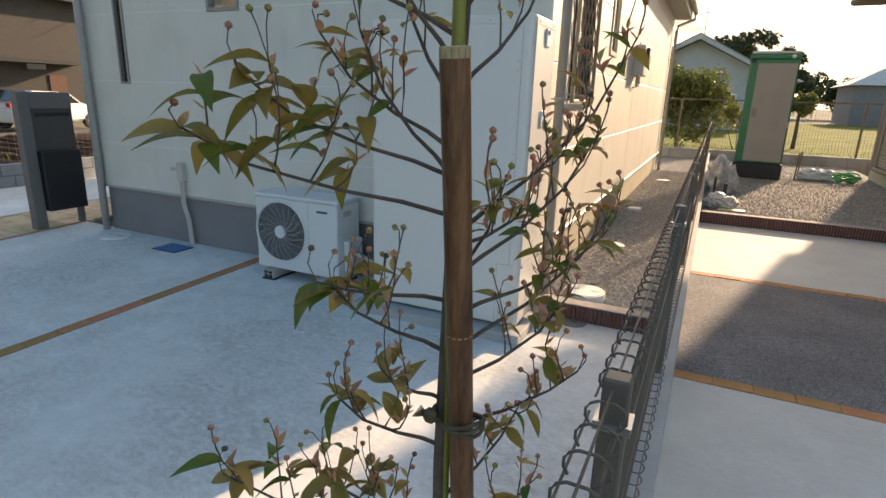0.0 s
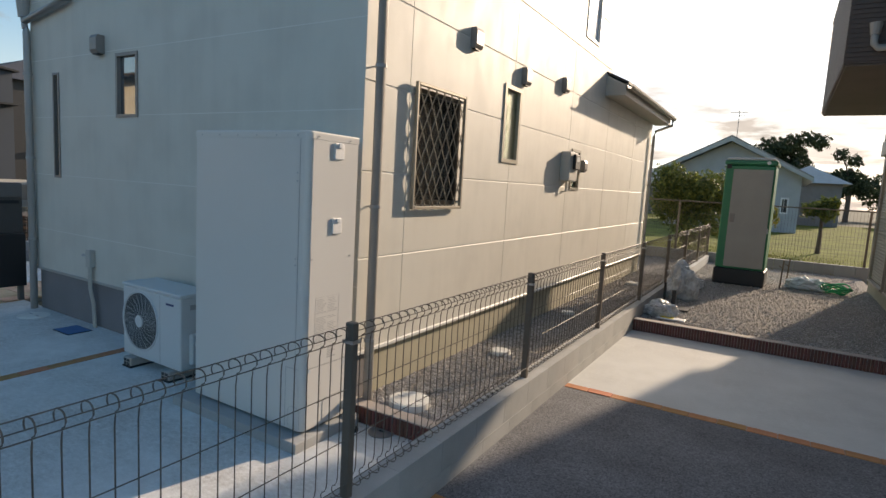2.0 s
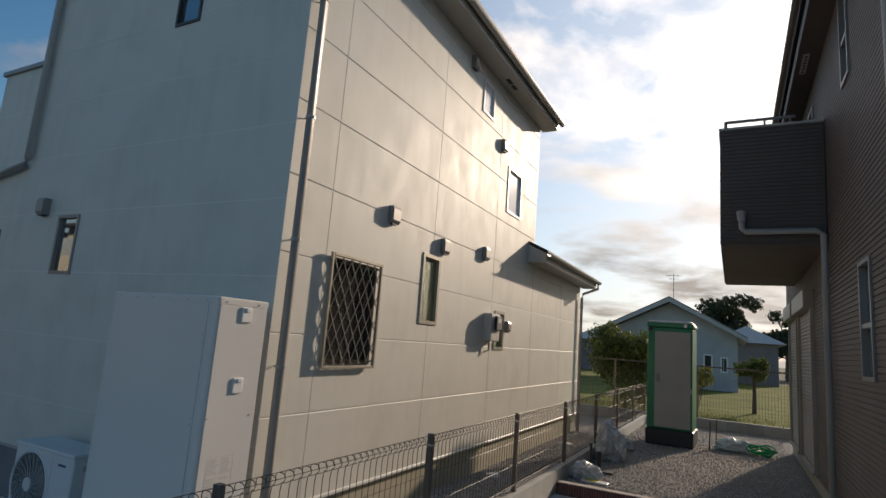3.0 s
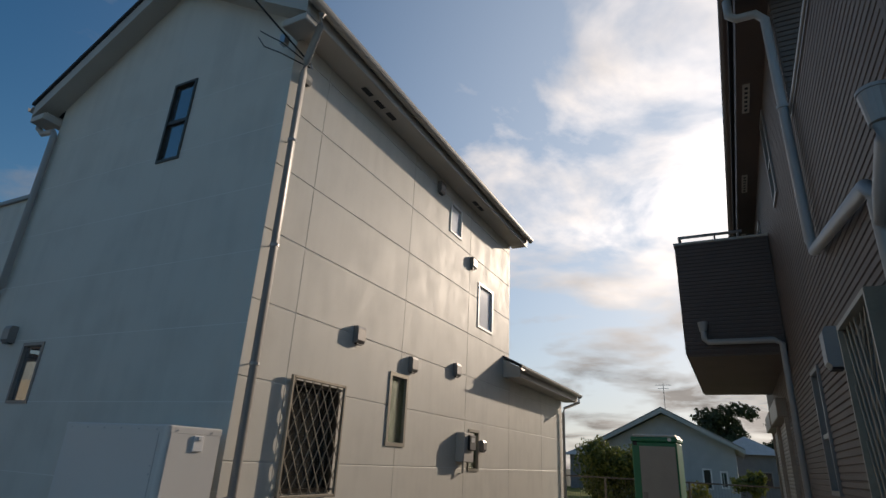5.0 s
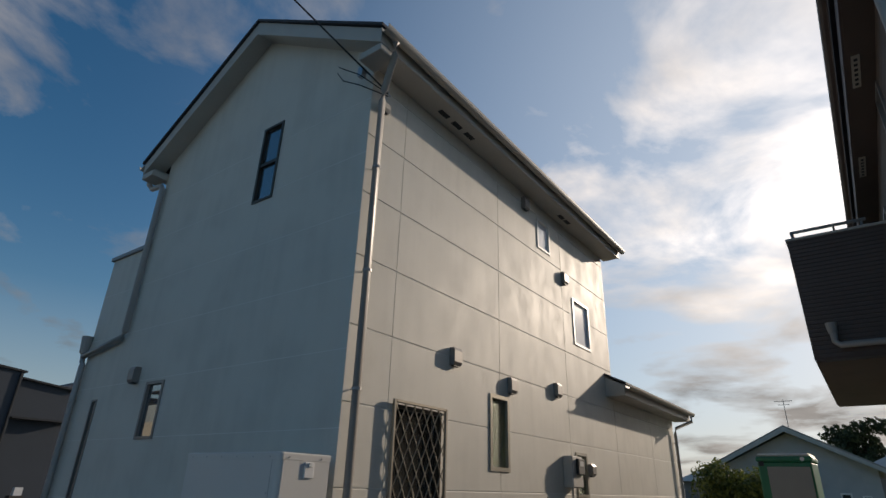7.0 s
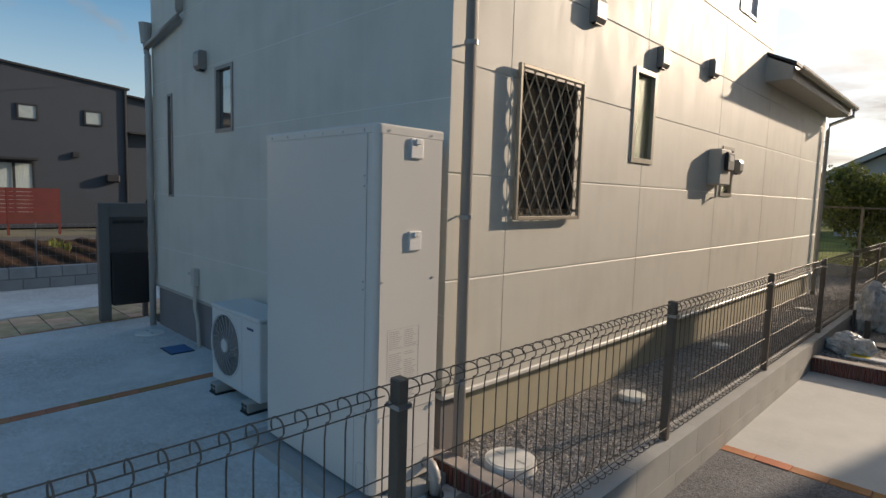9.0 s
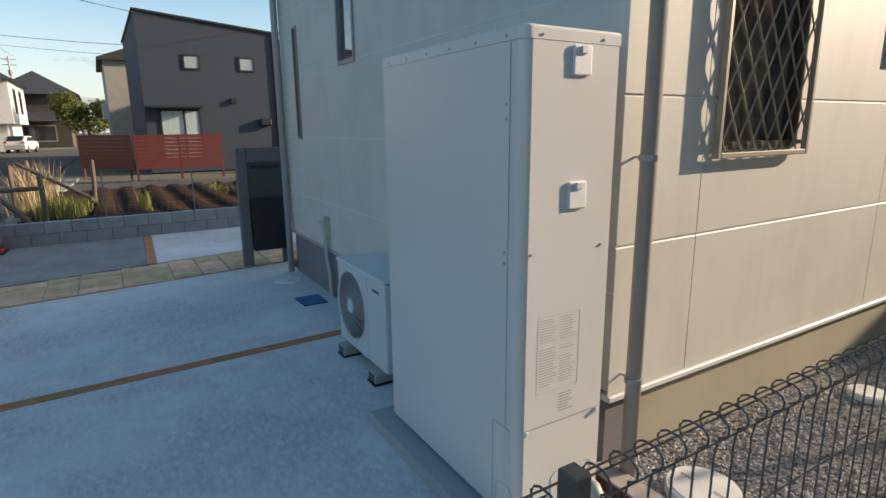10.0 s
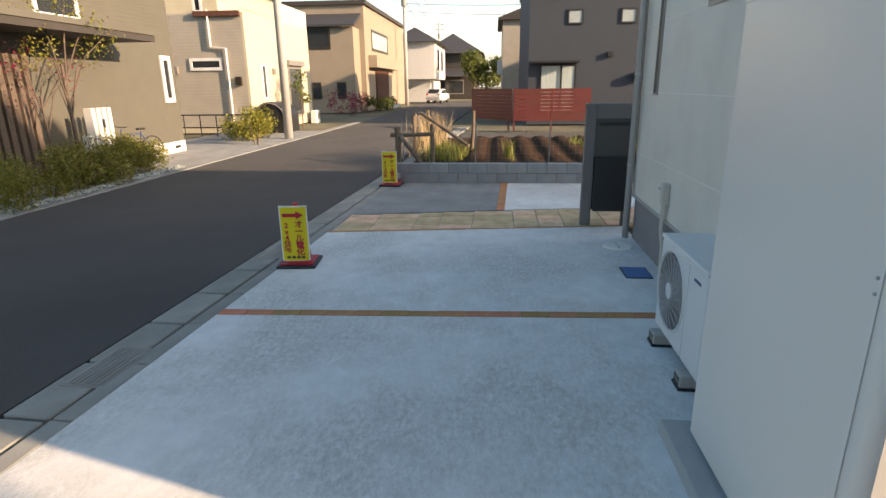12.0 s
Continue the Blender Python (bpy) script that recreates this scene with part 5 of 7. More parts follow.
def shutter(hole):
    t = thing("roller_shutter", (NX, 0, 0), "closed cream roller shutter with shutter box", "shutter", "roller shutters")
    y0, z0, y1, z1 = hole
    part("shutter_box", boxm(-0.14, y0 - 0.06, z1 - 0.02, 0.0, y1 + 0.06, z1 + 0.24, 0.01), M_SHUT, t)
    for ya in (y0 - 0.05, y1):
        part("guide_rail", boxm(-0.06, ya, z0 - 0.02, 0.06, ya + 0.05, z1 - 0.021), M_SHUT, t)
    part("sill", boxm(-0.08, y0 - 0.05, z0 - 0.05, 0.06, y1 + 0.05, z0 - 0.021), M_SHUT, t)
    sl = mesh_from("slat", prism(bmesh.new(), [(0, 0), (-0.012, 0.006), (-0.016, 0.026), (-0.012, 0.046), (0, 0.052), (0.006, 0.026)], "y", y0 + 0.001, y1 - 0.001), M_SHUT)
    z = z0
    while z < z1 - 0.06:
        o = part("slat", sl, None, t)
        o.location = (-0.01, 0, z)
        z += 0.054
    part("back_plate", boxm(0.012, y0, z0, 0.02, y1, z1), M_SHUT, t)
    return t


shutter(nb_holes[4])
shutter(nb_holes[5])


def balcony():
    t = thing("balcony", (0, 0, 0), "brown clad balcony with metal rail on the neighbouring house", "balcony", kind="structure")
    x0, y0, y1, z0, z1 = 2.64, 9.03, 13.1, 3.22, 4.72
    part("near_wall", boxm(x0, y0, z0, NX - 0.018, y0 + 0.12, z1), M_BROWNDK, t)
    part("far_wall", boxm(x0, y1 - 0.12, z0, NX - 0.018, y1, z1), M_BROWNDK, t)
    part("front_wall", boxm(x0, y0 + 0.121, z0, x0 + 0.12, y1 - 0.121, z1), M_BROWNDK, t)
    part("floor_slab", boxm(x0 + 0.122, y0 + 0.122, z0 + 0.005, NX - 0.018, y1 - 0.122, z0 + 0.2), M_BROWNDK, t)
    part("underside", boxm(x0 + 0.02, y0 + 0.02, z0 - 0.02, NX - 0.018, y1 - 0.02, z0 - 0.001), M_BROWNSIDE, t)
    part("cap", box(box(boxm(x0 - 0.02, y0 - 0.02, z1 + 0.001, NX - 0.018, y0 + 0.14, z1 + 0.03), x0 - 0.02, y0 + 0.141, z1 + 0.001, x0 + 0.14, y1 - 0.141, z1 + 0.03), x0 - 0.02, y1 - 0.14, z1 + 0.001, NX - 0.018, y1 + 0.02, z1 + 0.03), M_FASCIA, t)
    part("rail", tubem([(NX - 0.3, y0 + 0.06, z1 + 0.13), (x0 + 0.06, y0 + 0.06, z1 + 0.13), (x0 + 0.06, y1 - 0.06, z1 + 0.13)], 0.022, 8), M_FRAMEG, t)
    for p in ((NX - 0.35, y0 + 0.06), (x0 + 0.5, y0 + 0.06), (x0 + 0.06, y0 + 0.06), (x0 + 0.06, y0 + 1.4), (x0 + 0.06, y0 + 2.7), (x0 + 0.06, y1 - 0.06)):
        part("rail_post", tubem([(p[0], p[1], z1 + 0.031), (p[0], p[1], z1 + 0.125)], 0.014, 6), M_FRAMEG, t)
    tagged(part("siding_relief", courses((x0 + 0.01, z0, NX - 0.03, z1), [], y0 - 0.0005, "y", -1), M_BROWNDK, t), kind="stuff")
    tagged(part("siding_relief", courses((y0 + 0.01, z0, y1 - 0.01, z1), [], x0 - 0.0005, "x", -1), M_BROWNDK, t), kind="stuff")
    return t


balcony()
npipe = thing("downpipe", (0, 0, 0), "grey downpipe from the balcony hopper down the brown wall", "downpipe", "downpipes")
part("hopper", disc(bmesh.new(), (2.87, 8.97, 3.50), 0.045, 0.12, 12, r2=0.06), M_PIPE, npipe)
part("pipe", tubem([(2.87, 8.97, 3.51), (2.87, 8.97, 3.41), (2.91, 8.97, 3.36), (3.63, 8.97, 3.36), (3.71, 8.97, 3.31), (3.71, 8.97, 0.1)], 0.036, 10), M_PIPE, npipe, smooth=True)
np2 = thing("downpipe", (0, 0, 0), "grey downpipe crossing the brown wall to a rain hopper", "downpipe", "downpipes")
PX = NX - 0.065
part("pipe", tubem([(XE - 0.08, 5.72, 5.70), (XE - 0.08, 5.72, 5.54), (XE - 0.03, 5.72, 5.49), (PX - 0.06, 5.72, 5.49), (PX, 5.71, 5.40), (PX, 5.68, 3.38), (PX, 5.60, 3.28), (PX, 4.05, 3.02), (PX, 3.93, 2.9), (PX, 3.90, 0.0)], 0.036, 10), M_PIPE, np2, smooth=True)
part("hopper", disc(bmesh.new(), (NX - 0.075, 3.58, 3.06), 0.045, 0.13, 18, r2=0.060), M_PIPE, np2)
part("hopper_rim", disc(bmesh.new(), (NX - 0.075, 3.58, 3.191), 0.064, 0.015, 18), M_PIPE, np2)
part("branch", tubem([(NX - 0.075, 3.58, 3.058), (NX - 0.075, 3.59, 3.0), (NX - 0.07, 3.80, 2.88), (PX, 3.90, 2.79)], 0.038, 10), M_PIPE, np2, smooth=True)
for p in ((PX, 5.695, 4.5), (PX, 3.905, 2.4), (PX, 3.90, 0.9)):
    part("bracket", disc(bmesh.new(), p, 0.044, 0.03, 12), M_PIPE, np2)
vh = vent_hood((NX - 0.016, 5.66, 2.49), "x", 0.26, 0.16, 0.10, "grey vent hood on the brown siding", M_PIPE)
vh.matrix_basis = pose(NX - 0.016, 5.66, 2.49, 0, 0, 180)


# ---- rear yard ----
def toilet():
    t = thing("portable_toilet", (1.25, 13.2, 0.10), "green portable toilet cabin with beige door and dark base", "portable toilet", rz=-2)
    w, d, h = 0.82, 0.85, 2.36
    part("base", boxm(-0.02, -0.02, 0.0, w + 0.02, d + 0.02, 0.30, 0.02), M_BLACK, t, "dark grey base")
    part("cabin", boxm(0, 0, 0.301, w, d, h - 0.12, 0.02), M_TOILG, t)
    part("roof", boxm(-0.02, -0.02, h - 0.119, w + 0.02, d + 0.02, h - 0.03, 0.02), M_TOILG, t)
    part("roof_cap", boxm(0.01, 0.0, h - 0.029, w - 0.01, d, h + 0.02, 0.02), M_SWHITE, t)
    dr = part("door", boxm(0.14, -0.014, 0.34, w - 0.03, -0.0005, h - 0.20, 0.004), M_TOILD, t, "beige plastic door")
    part("door_lock", boxm(0.16, -0.03, 1.18, 0.24, -0.0145, 1.34, 0.006), M_FRAMEG, dr)
    part("hinge", boxm(w - 0.03, -0.02, 1.0, w - 0.01, -0.001, 1.1), M_METAL, t)
    part("number_plate", boxm(0.02, -0.008, h - 0.19, 0.10, -0.0005, h - 0.11), M_BLACK, t)
    part("sticker", disc(bmesh.new(), (w - 0.12, -0.026, h - 0.075), 0.035, 0.005, 16, "y"), M_SWHITE, t)
    return t


toilet()


def blob(name, at, size, mat, label, category, seed, squash=0.7):
    g = bmesh.new()
    bmesh.ops.create_icosphere(g, subdivisions=4, radius=1.0)
    for v in g.verts:
        d = noise.noise(v.co * 1.7 + Vector((seed, 0, 0))) * 0.45
        d -= abs(noise.noise(v.co * 3.6 + Vector((0, seed, 0)))) * 0.42 + abs(noise.noise(v.co * 8.0 + Vector((0, 0, seed)))) * 0.2 - 0.2
        v.co *= 1 + d
        v.co = Vector((v.co.x * size[0], v.co.y * size[1], max(v.co.z, -0.75) * size[2]))
    zmin = min(v.co.z for v in g.verts)
    for v in g.verts:
        v.co.z -= zmin
    t = thing(name, at, label, category)
    part("bulge", g, mat, t)
    g2 = bmesh.new()
    tube(g2, [(0, 0, size[2] * 1.3), (size[0] * 0.15, 0, size[2] * 1.75)], size[0] * 0.16, 7, size[0] * 0.3)
    part("tied_neck", g2, mat, t)
    return t


blob("rubbish_bag", (1.02, 10.75, 0.1), (0.22, 0.2, 0.30), M_BAG, "full white translucent plastic bag on gravel", "bag", 1.3)
blob("rubbish_bag", (1.0, 9.15, 0.1), (0.18, 0.13, 0.11), M_BAG, "crumpled clear plastic bag by the edging", "bag", 4.1)
blob("sandbag", (1.02, 12.0, 0.1), (0.17, 0.16, 0.13), M_BAG, "grey tied sack against the block wall", "sack", 8.6)
blob("white_sack", (2.75, 13.75, 0.1), (0.30, 0.16, 0.12), M_SWHITE, "white woven sack lying on the gravel", "sack", 6.2)
hs = thing("green_net", (3.22, 13.6, 0.11), "bright green netting rolled in a loose coil", "netting")
for k in range(7):
    r0 = 0.10 + 0.02 * (k % 4)
    part("coil", tubem([(0.02 * math.sin(k) + r0 * 1.5 * math.cos(a), r0 * math.sin(a), 0.03 + 0.02 * k + 0.03 * math.sin(2 * a + k)) for a in [2 * math.pi * i / 18 for i in range(19)]], 0.014, 5), M_HOSE, hs)
pl = thing("post_bases", (1.0, 9.75, 0.1), "pair of black angle brackets standing on a black plate", "brackets")
part("plate", boxm(-0.05, -0.12, 0.0, 0.28, 0.12, 0.03), M_BLACK, pl)
part("angle", boxm(-0.08, 0.05, 0.0, -0.05, 0.08, 0.36), M_BLACK, pl)
part("angle", boxm(0.05, -0.06, 0.031, 0.10, -0.02, 0.28), M_BLACK, pl)
br = thing("packet", (1.12, 9.0, 0.1), "flat yellow and white paper packet on the gravel", "packet")
part("paper", boxm(-0.12, -0.07, 0.004, 0.22, 0.07, 0.025, 0.006), M_SWHITE, br)
part("yellow_print", boxm(-0.08, -0.05, 0.0252, 0.08, 0.05, 0.027), M_YELLOW, br)
for (x, y) in ((2.35, 13.4), (2.45, 13.9)):
    sk = thing("wooden_stake", (x, y, 0.08), "thin wooden stake standing in the gravel", "stake")
    part("stake", tubem([(0, 0, 0), (0.02, 0.01, 0.55)], 0.014, 6), M_WOOD, sk)
    part("tie", tubem([(0.015, 0.008, 0.4), (-0.05, 0.0, 0.45)], 0.006, 5), M_TWINE, sk)

# back boundary: block kerb with mesh fence
bk = thing("back_kerb", (0, 0, 0), "low grey block kerb at the back boundary", "wall", kind="structure")
for k in range(60):
    part("block", boxm(-9.0 + k * 0.4 + 0.003, 16.95, -0.05, -8.6 + k * 0.4 - 0.003, 17.07, 0.34, 0.005), M_BLOCK, bk)
bf = thing("back_fence", (0, 17.01, 0), "brown wire fence along the back boundary", "fence")
for k in range(12):
    x = -8.6 + k * 2.0 + 0.55
    part("post", boxm(x - 0.022, -0.022, 0.341, x + 0.022, 0.022, 1.62), M_FENCE, bf)
    g = bmesh.new()
    for i in range(30):
        xx = x + 0.04 + i * 0.0657
        tube(g, [(xx, 0, 0.40), (xx, 0, 1.60)], 0.0022, 3, cap=False)
    for z in (0.40, 0.7, 1.0, 1.3):
        tube(g, [(x + 0.02, 0.0, z), (x + 1.98, 0.0, z)], 0.0022, 3)
    tube(g, [(x + 0.02, 0.0, 1.6), (x + 1.98, 0.0, 1.6)], 0.02, 6)
    part("mesh_panel", g, M_FENCE, bf)


# ---- gate pillar ----
gp = thing("gate_pillar", (-5.46, 3.93, 0.0), "taupe steel gate pillar with dark mailbox panel and parcel box", "gate pillar")
part("column", boxm(-0.06, 0.0, 0.0, 0.06, 0.13, 1.5, 0.006), M_PILLAR, gp)
part("top_beam", boxm(-0.06, 0.131, 1.32, 0.06, 0.60, 1.5, 0.006), M_PILLAR, gp)
part("panel", boxm(-0.045, 0.131, 0.87, 0.045, 0.60, 1.319), M_PANEL, gp)
part("mail_slot", boxm(0.0455, 0.17, 1.24, 0.055, 0.56, 1.28), M_BLACK, gp)
part("parcel_box", boxm(-0.2, 0.14, 0.20, 0.12, 0.60, 0.868, 0.006), M_BLACK, gp, "black parcel box")
part("leg", boxm(-0.03, 0.54, 0.0, 0.03, 0.60, 0.199), M_PILLAR, gp)
gp.scale = (0.88, 0.87, 0.935)


# ---- sign boards on traffic cones ----
def letters(body, size, mat, parent, at, spin, name="lettering"):
    c = bpy.data.curves.new(name, "FONT")
    c.body, c.size, c.align_x, c.align_y = body, size, "CENTER", "TOP"
    c.space_line, c.extrude, c.offset = 0.87, 0.0008, 0.0022
    c.materials.append(mat)
    o = new(name, c)
    o.parent = parent
    o.matrix_basis = pose(*at) @ spin
    return o


def cone_sign(at, rz):
    t = thing("cone_sign", at, "yellow advertising sheet with red arrow on a red traffic cone", "sign", "cone signs", rz=rz)
    part("rubber_base", boxm(-0.20, -0.20, 0.0, 0.20, 0.20, 0.03, 0.012, 2), M_BLACK, t, "black rubber base")
    part("skirt", boxm(-0.17, -0.17, 0.0305, 0.17, 0.17, 0.045, 0.006), M_RED, t)
    part("cone", disc(bmesh.new(), (0, 0, 0.0455), 0.13, 0.62, 24, r2=0.03), M_RED, t, smooth=False)
    # the sheet bows round the cone
    bm, bw = bmesh.new(), bmesh.new()
    n = 8
    for g, half, off, z0, z1 in ((bw, 0.142, 0.0, 0.07, 0.665), (bm, 0.130, 0.002, 0.075, 0.65)):
        rows = []
        for k in range(n + 1):
            y = -half + 2 * half * k / n
            x = 0.135 - 0.9 * y * y + off
            rows.append((g.verts.new((x, y, z0)), g.verts.new((x, y, z1)), g.verts.new((x - 0.0015, y, z0)), g.verts.new((x - 0.0015, y, z1))))
        for a, b in zip(rows, rows[1:]):
            g.faces.new((a[0], b[0], b[1], a[1]))
            g.faces.new((a[2], a[3], b[3], b[2]))
            g.faces.new((a[1], b[1], b[3], a[3]))
            g.faces.new((a[0], a[2], b[2], b[0]))
        for r in (rows[0], rows[-1]):
            g.faces.new((r[0], r[1], r[3], r[2]))
    sh = part("sheet", bw, M_SWHITE, t, "white-edged yellow sheet")
    part("yellow_field", bm, M_YELLOW, sh)
    part("arrow", prism(bmesh.new(), [(-0.105, 0.585), (0.03, 0.585), (0.03, 0.61), (0.108, 0.566), (0.03, 0.522), (0.03, 0.547), (-0.105, 0.547)], "x", 0.1385, 0.1400), M_RED, sh)
    face = Matrix.Rotation(radians(90), 4, "Z") @ Matrix.Rotation(radians(90), 4, "X")
    letters("オ\nー\nル\n電\n化", 0.086, M_RED, sh, (0.1385, 0.052, 0.508), face)
    letters("2\nx\n4\n住\n宅", 0.074, M_RED, sh, (0.1370, -0.072, 0.490), face)
    for y in (-0.07, -0.02, 0.03, 0.075):
        part("bar", boxm(0.1385, y - 0.018, 0.10, 0.1392, y + 0.018, 0.125), M_DARK, sh)
    return t


for sign in (cone_sign((-3.80, 1.08, 0.0), 6), cone_sign((-8.10, 1.17, 0.0), -4)):
    sign.scale = (0.91, 0.91, 0.88)

# ---- vegetable plot behind its block wall ----
before_street = set(bpy.data.objects)
bw = thing("plot_wall", (0, 0, 0), "two-course blue-grey block wall of the vegetable plot", "wall", kind="structure")
part("wall_core", boxm(-9.84, 1.12, -0.1, -9.725, 9.0, 0.375), M_FOUND_G, bw)
for c, (z0, z1) in enumerate(((-0.05, 0.195), (0.20, 0.40))):
    me = mesh_from("block", boxm(0, 0.006, z0, 0.15, 0.394, z1 - 0.006, 0.008), M_BLOCK)
    for k in range(20):
        o = part("block", me, None, bw)
        o.location = (-9.855, 1.1 + k * 0.4 - 0.2 * (c % 2), 0)
for k in range(13):
    y = 2.6 + k * 0.62
    rg = bmesh.new()
    N = 16
    rr = random.Random(k)
    prev = None
    for i in range(N + 1):
        x = -16.6 + 6.5 * i / N
        q = [rg.verts.new((x, y + d * 0.27 + rr.uniform(-0.02, 0.02), z + rr.uniform(-0.012, 0.012))) for d, z in ((-1, 0.25), (-0.5, 0.335), (0, 0.36), (0.5, 0.335), (1, 0.25))]
        if prev:
            for j in range(4):
                rg.faces.new((prev[j], prev[j + 1], q[j + 1], q[j]))
        prev = q
    tagged(solid("soil_ridge", rg, M_SOIL, "long ridge of tilled brown soil", "soil", kind="stuff", smooth=True))
pf2 = thing("plot_fence", (0, 0, 0), "thin grey wire fence along the vegetable plot", "fence")
for k in range(6):
    part("post", tubem([(-9.92, 1.15 + k * 1.5, 0.2), (-9.92, 1.15 + k * 1.5, 1.2)], 0.012, 6), M_FRAMEG, pf2)
g = bmesh.new()
for k in range(70):
    tube(g, [(-9.92, 1.15 + k * 0.11, 0.40), (-9.92, 1.15 + k * 0.11, 1.15)], 0.0016, 3, cap=False)
for z in (0.42, 0.57, 0.72, 0.87, 1.02, 1.15):
    tube(g, [(-9.92, 1.15, z), (-9.92, 8.8, z)], 0.0016, 3)
part("wire_mesh", g, M_FRAMEG, pf2)
wf = thing("timber_frame", (-10.4, 0.95, 0.28), "weathered log frame tied together at the plot's corner", "timber frame")
for a, b, r in (((0, 0, 0), (0, 0, 0.78), 0.07), ((0, 0.75, 0), (0, 0.75, 0.85), 0.05), ((-0.05, -0.15, 0.62), (0.02, 0.8, 0.64), 0.045), ((0.02, 0.05, 0.6), (0.05, 0.55, 0.0), 0.05),
                ((-1.2, 0.2, 0.0), (-1.2, 0.2, 0.95), 0.045), ((-2.2, 0.1, 0.0), (-2.2, 0.1, 0.95), 0.05), ((-3.2, 0.3, 0.0), (-3.2, 0.3, 1.0), 0.05), ((-2.6, 0.2, 0.95), (-0.9, 1.5, 0.3), 0.045),
                ((-2.6, 1.5, 0.0), (-2.6, 1.55, 1.0), 0.05)):
    part("log", tubem([Vector(a), (Vector(a) + Vector(b)) / 2 + Vector((0.012, 0.015, 0)), Vector(b)], r, 8, r * 0.85), M_WOOD, wf)


def blades(name, centre, spread, count, h, label, seed, mat, category="plants", width=0.012):
    r = np.random.RandomState(seed)
    v, f = [], []
    for k in range(count):
        x, y = centre[0] + r.normal() * spread[0], centre[1] + r.normal() * spread[1]
        a, hh, l = r.uniform(0, 6.28), h * r.uniform(0.5, 1.1), h * r.uniform(0.1, 0.5)
        d = np.array((math.cos(a), math.sin(a), 0))
        p = np.array((x, y, centre[2]))
        w = np.array((-d[1], d[0], 0)) * width
        i = len(v)
        v += [p - w, p + w, p + d * l * 0.35 + (0, 0, hh * 0.6) + w * 0.8, p + d * l * 0.35 + (0, 0, hh * 0.6) - w * 0.8, p + d * l + (0, 0, hh)]
        f += [(i, i + 1, i + 2, i + 3), (i + 3, i + 2, i + 4)]
    me = bpy.data.meshes.new(name)
    me.from_pydata([tuple(q) for q in v], [], f)
    me.materials.append(mat)
    return tagged(new(name, me), label, category, kind="stuff")


blades("tall_grass", (-11.5, 1.9, 0.27), (0.4, 0.22), 420, 0.40, "clump of bright green grass in the plot", 3, M_BLADE)
blades("leek_row", (-11.2, 3.35, 0.27), (0.1, 0.06), 40, 0.5, "single leek tuft in the plot", 5, M_BLADE)
blades("leek_row", (-13.6, 6.6, 0.27), (1.0, 0.15), 260, 0.32, "row of green leeks in the plot", 6, M_BLADE)
blades("leek_row", (-14.5, 5.4, 0.27), (0.6, 0.12), 70, 0.22, "row of young green leeks in the plot", 8, M_BLADE)
blades("dry_reeds", (-13.2, 1.35, 0.25), (0.9, 0.2), 450, 1.0, "pale dry reeds tied by the log frame", 7, M_BAMCUT, width=0.009)

red = thing("slat_fence", (-23.0, 3.86, 0.0), "russet red slatted timber fence beside the side street", "fence")
for k in range(3):
    part("post", boxm(-0.04, k * 1.57 - 0.04, 0.0, 0.04, k * 1.57 + 0.04, 1.73), M_REDF, red)
for k in range(2):
    for j in range(9):
        part("slat", boxm(0.041, k * 1.57 - 0.03, 0.42 + j * 0.146, 0.06, k * 1.57 + 1.53, 0.555 + j * 0.146), M_REDF, red)
red2 = thing("slat_fence", (-23.05, 3.82, 0.0), "dark shaded red timber fence round the corner", "fence", rz=38)
for j in range(9):
    part("slat", boxm(-3.0, -0.03, 0.42 + j * 0.146, -0.05, 0.0, 0.56 + j * 0.146), M_REDF, red2)
for k in range(2):
    part("post", boxm(-2.95 + k * 2.6, 0.001, 0, -2.87 + k * 2.6, 0.04, 1.73), M_REDF, red2)


# ---- houses along the street ----
def simple_window(t, axis, face, out, r, frame_mat, fw=0.06, room=None):
    a0, b0, a1, b1 = r
    lo, hi = sorted((face + out * 0.002, face + out * 0.05))
    fr = bmesh.new()
    for q in ((a0, b0, a0 + fw, b1), (a1 - fw, b0, a1, b1), (a0 + fw, b0, a1 - fw, b0 + fw), (a0 + fw, b1 - fw, a1 - fw, b1)):
        slab(fr, axis, q, lo, hi)
    w = part("window", fr, frame_mat, t)
    lo, hi = sorted((face + out * 0.003, face + out * 0.02))
    part("pane", slab(bmesh.new(), axis, (a0 + fw, b0 + fw, a1 - fw, b1 - fw), lo, hi), room or M_WINDK, w)
    return w


M_WINDK = material("far_pane", (0.03, 0.035, 0.04), 0.06, vary=0.1, bump=0)
M_WINSKY = material("far_pane_curtain", (0.38, 0.43, 0.42), 0.25, vary=0.15, scale=5, bump=0)


def courses(t, axis, face, out, rect, step, mat):
    """Lap siding in relief over a wall face."""
    bm = bmesh.new()
    a0, b0, a1, b1 = rect
    z = b0
    while z < b1 - step:
        lo, hi = sorted((face + out * 0.001, face + out * 0.007))
        slab(bm, axis, (a0, z, a1, z + step * 0.94), lo, hi)
        z += step
    return tagged(part("siding_relief", bm, mat, t), kind="stuff")


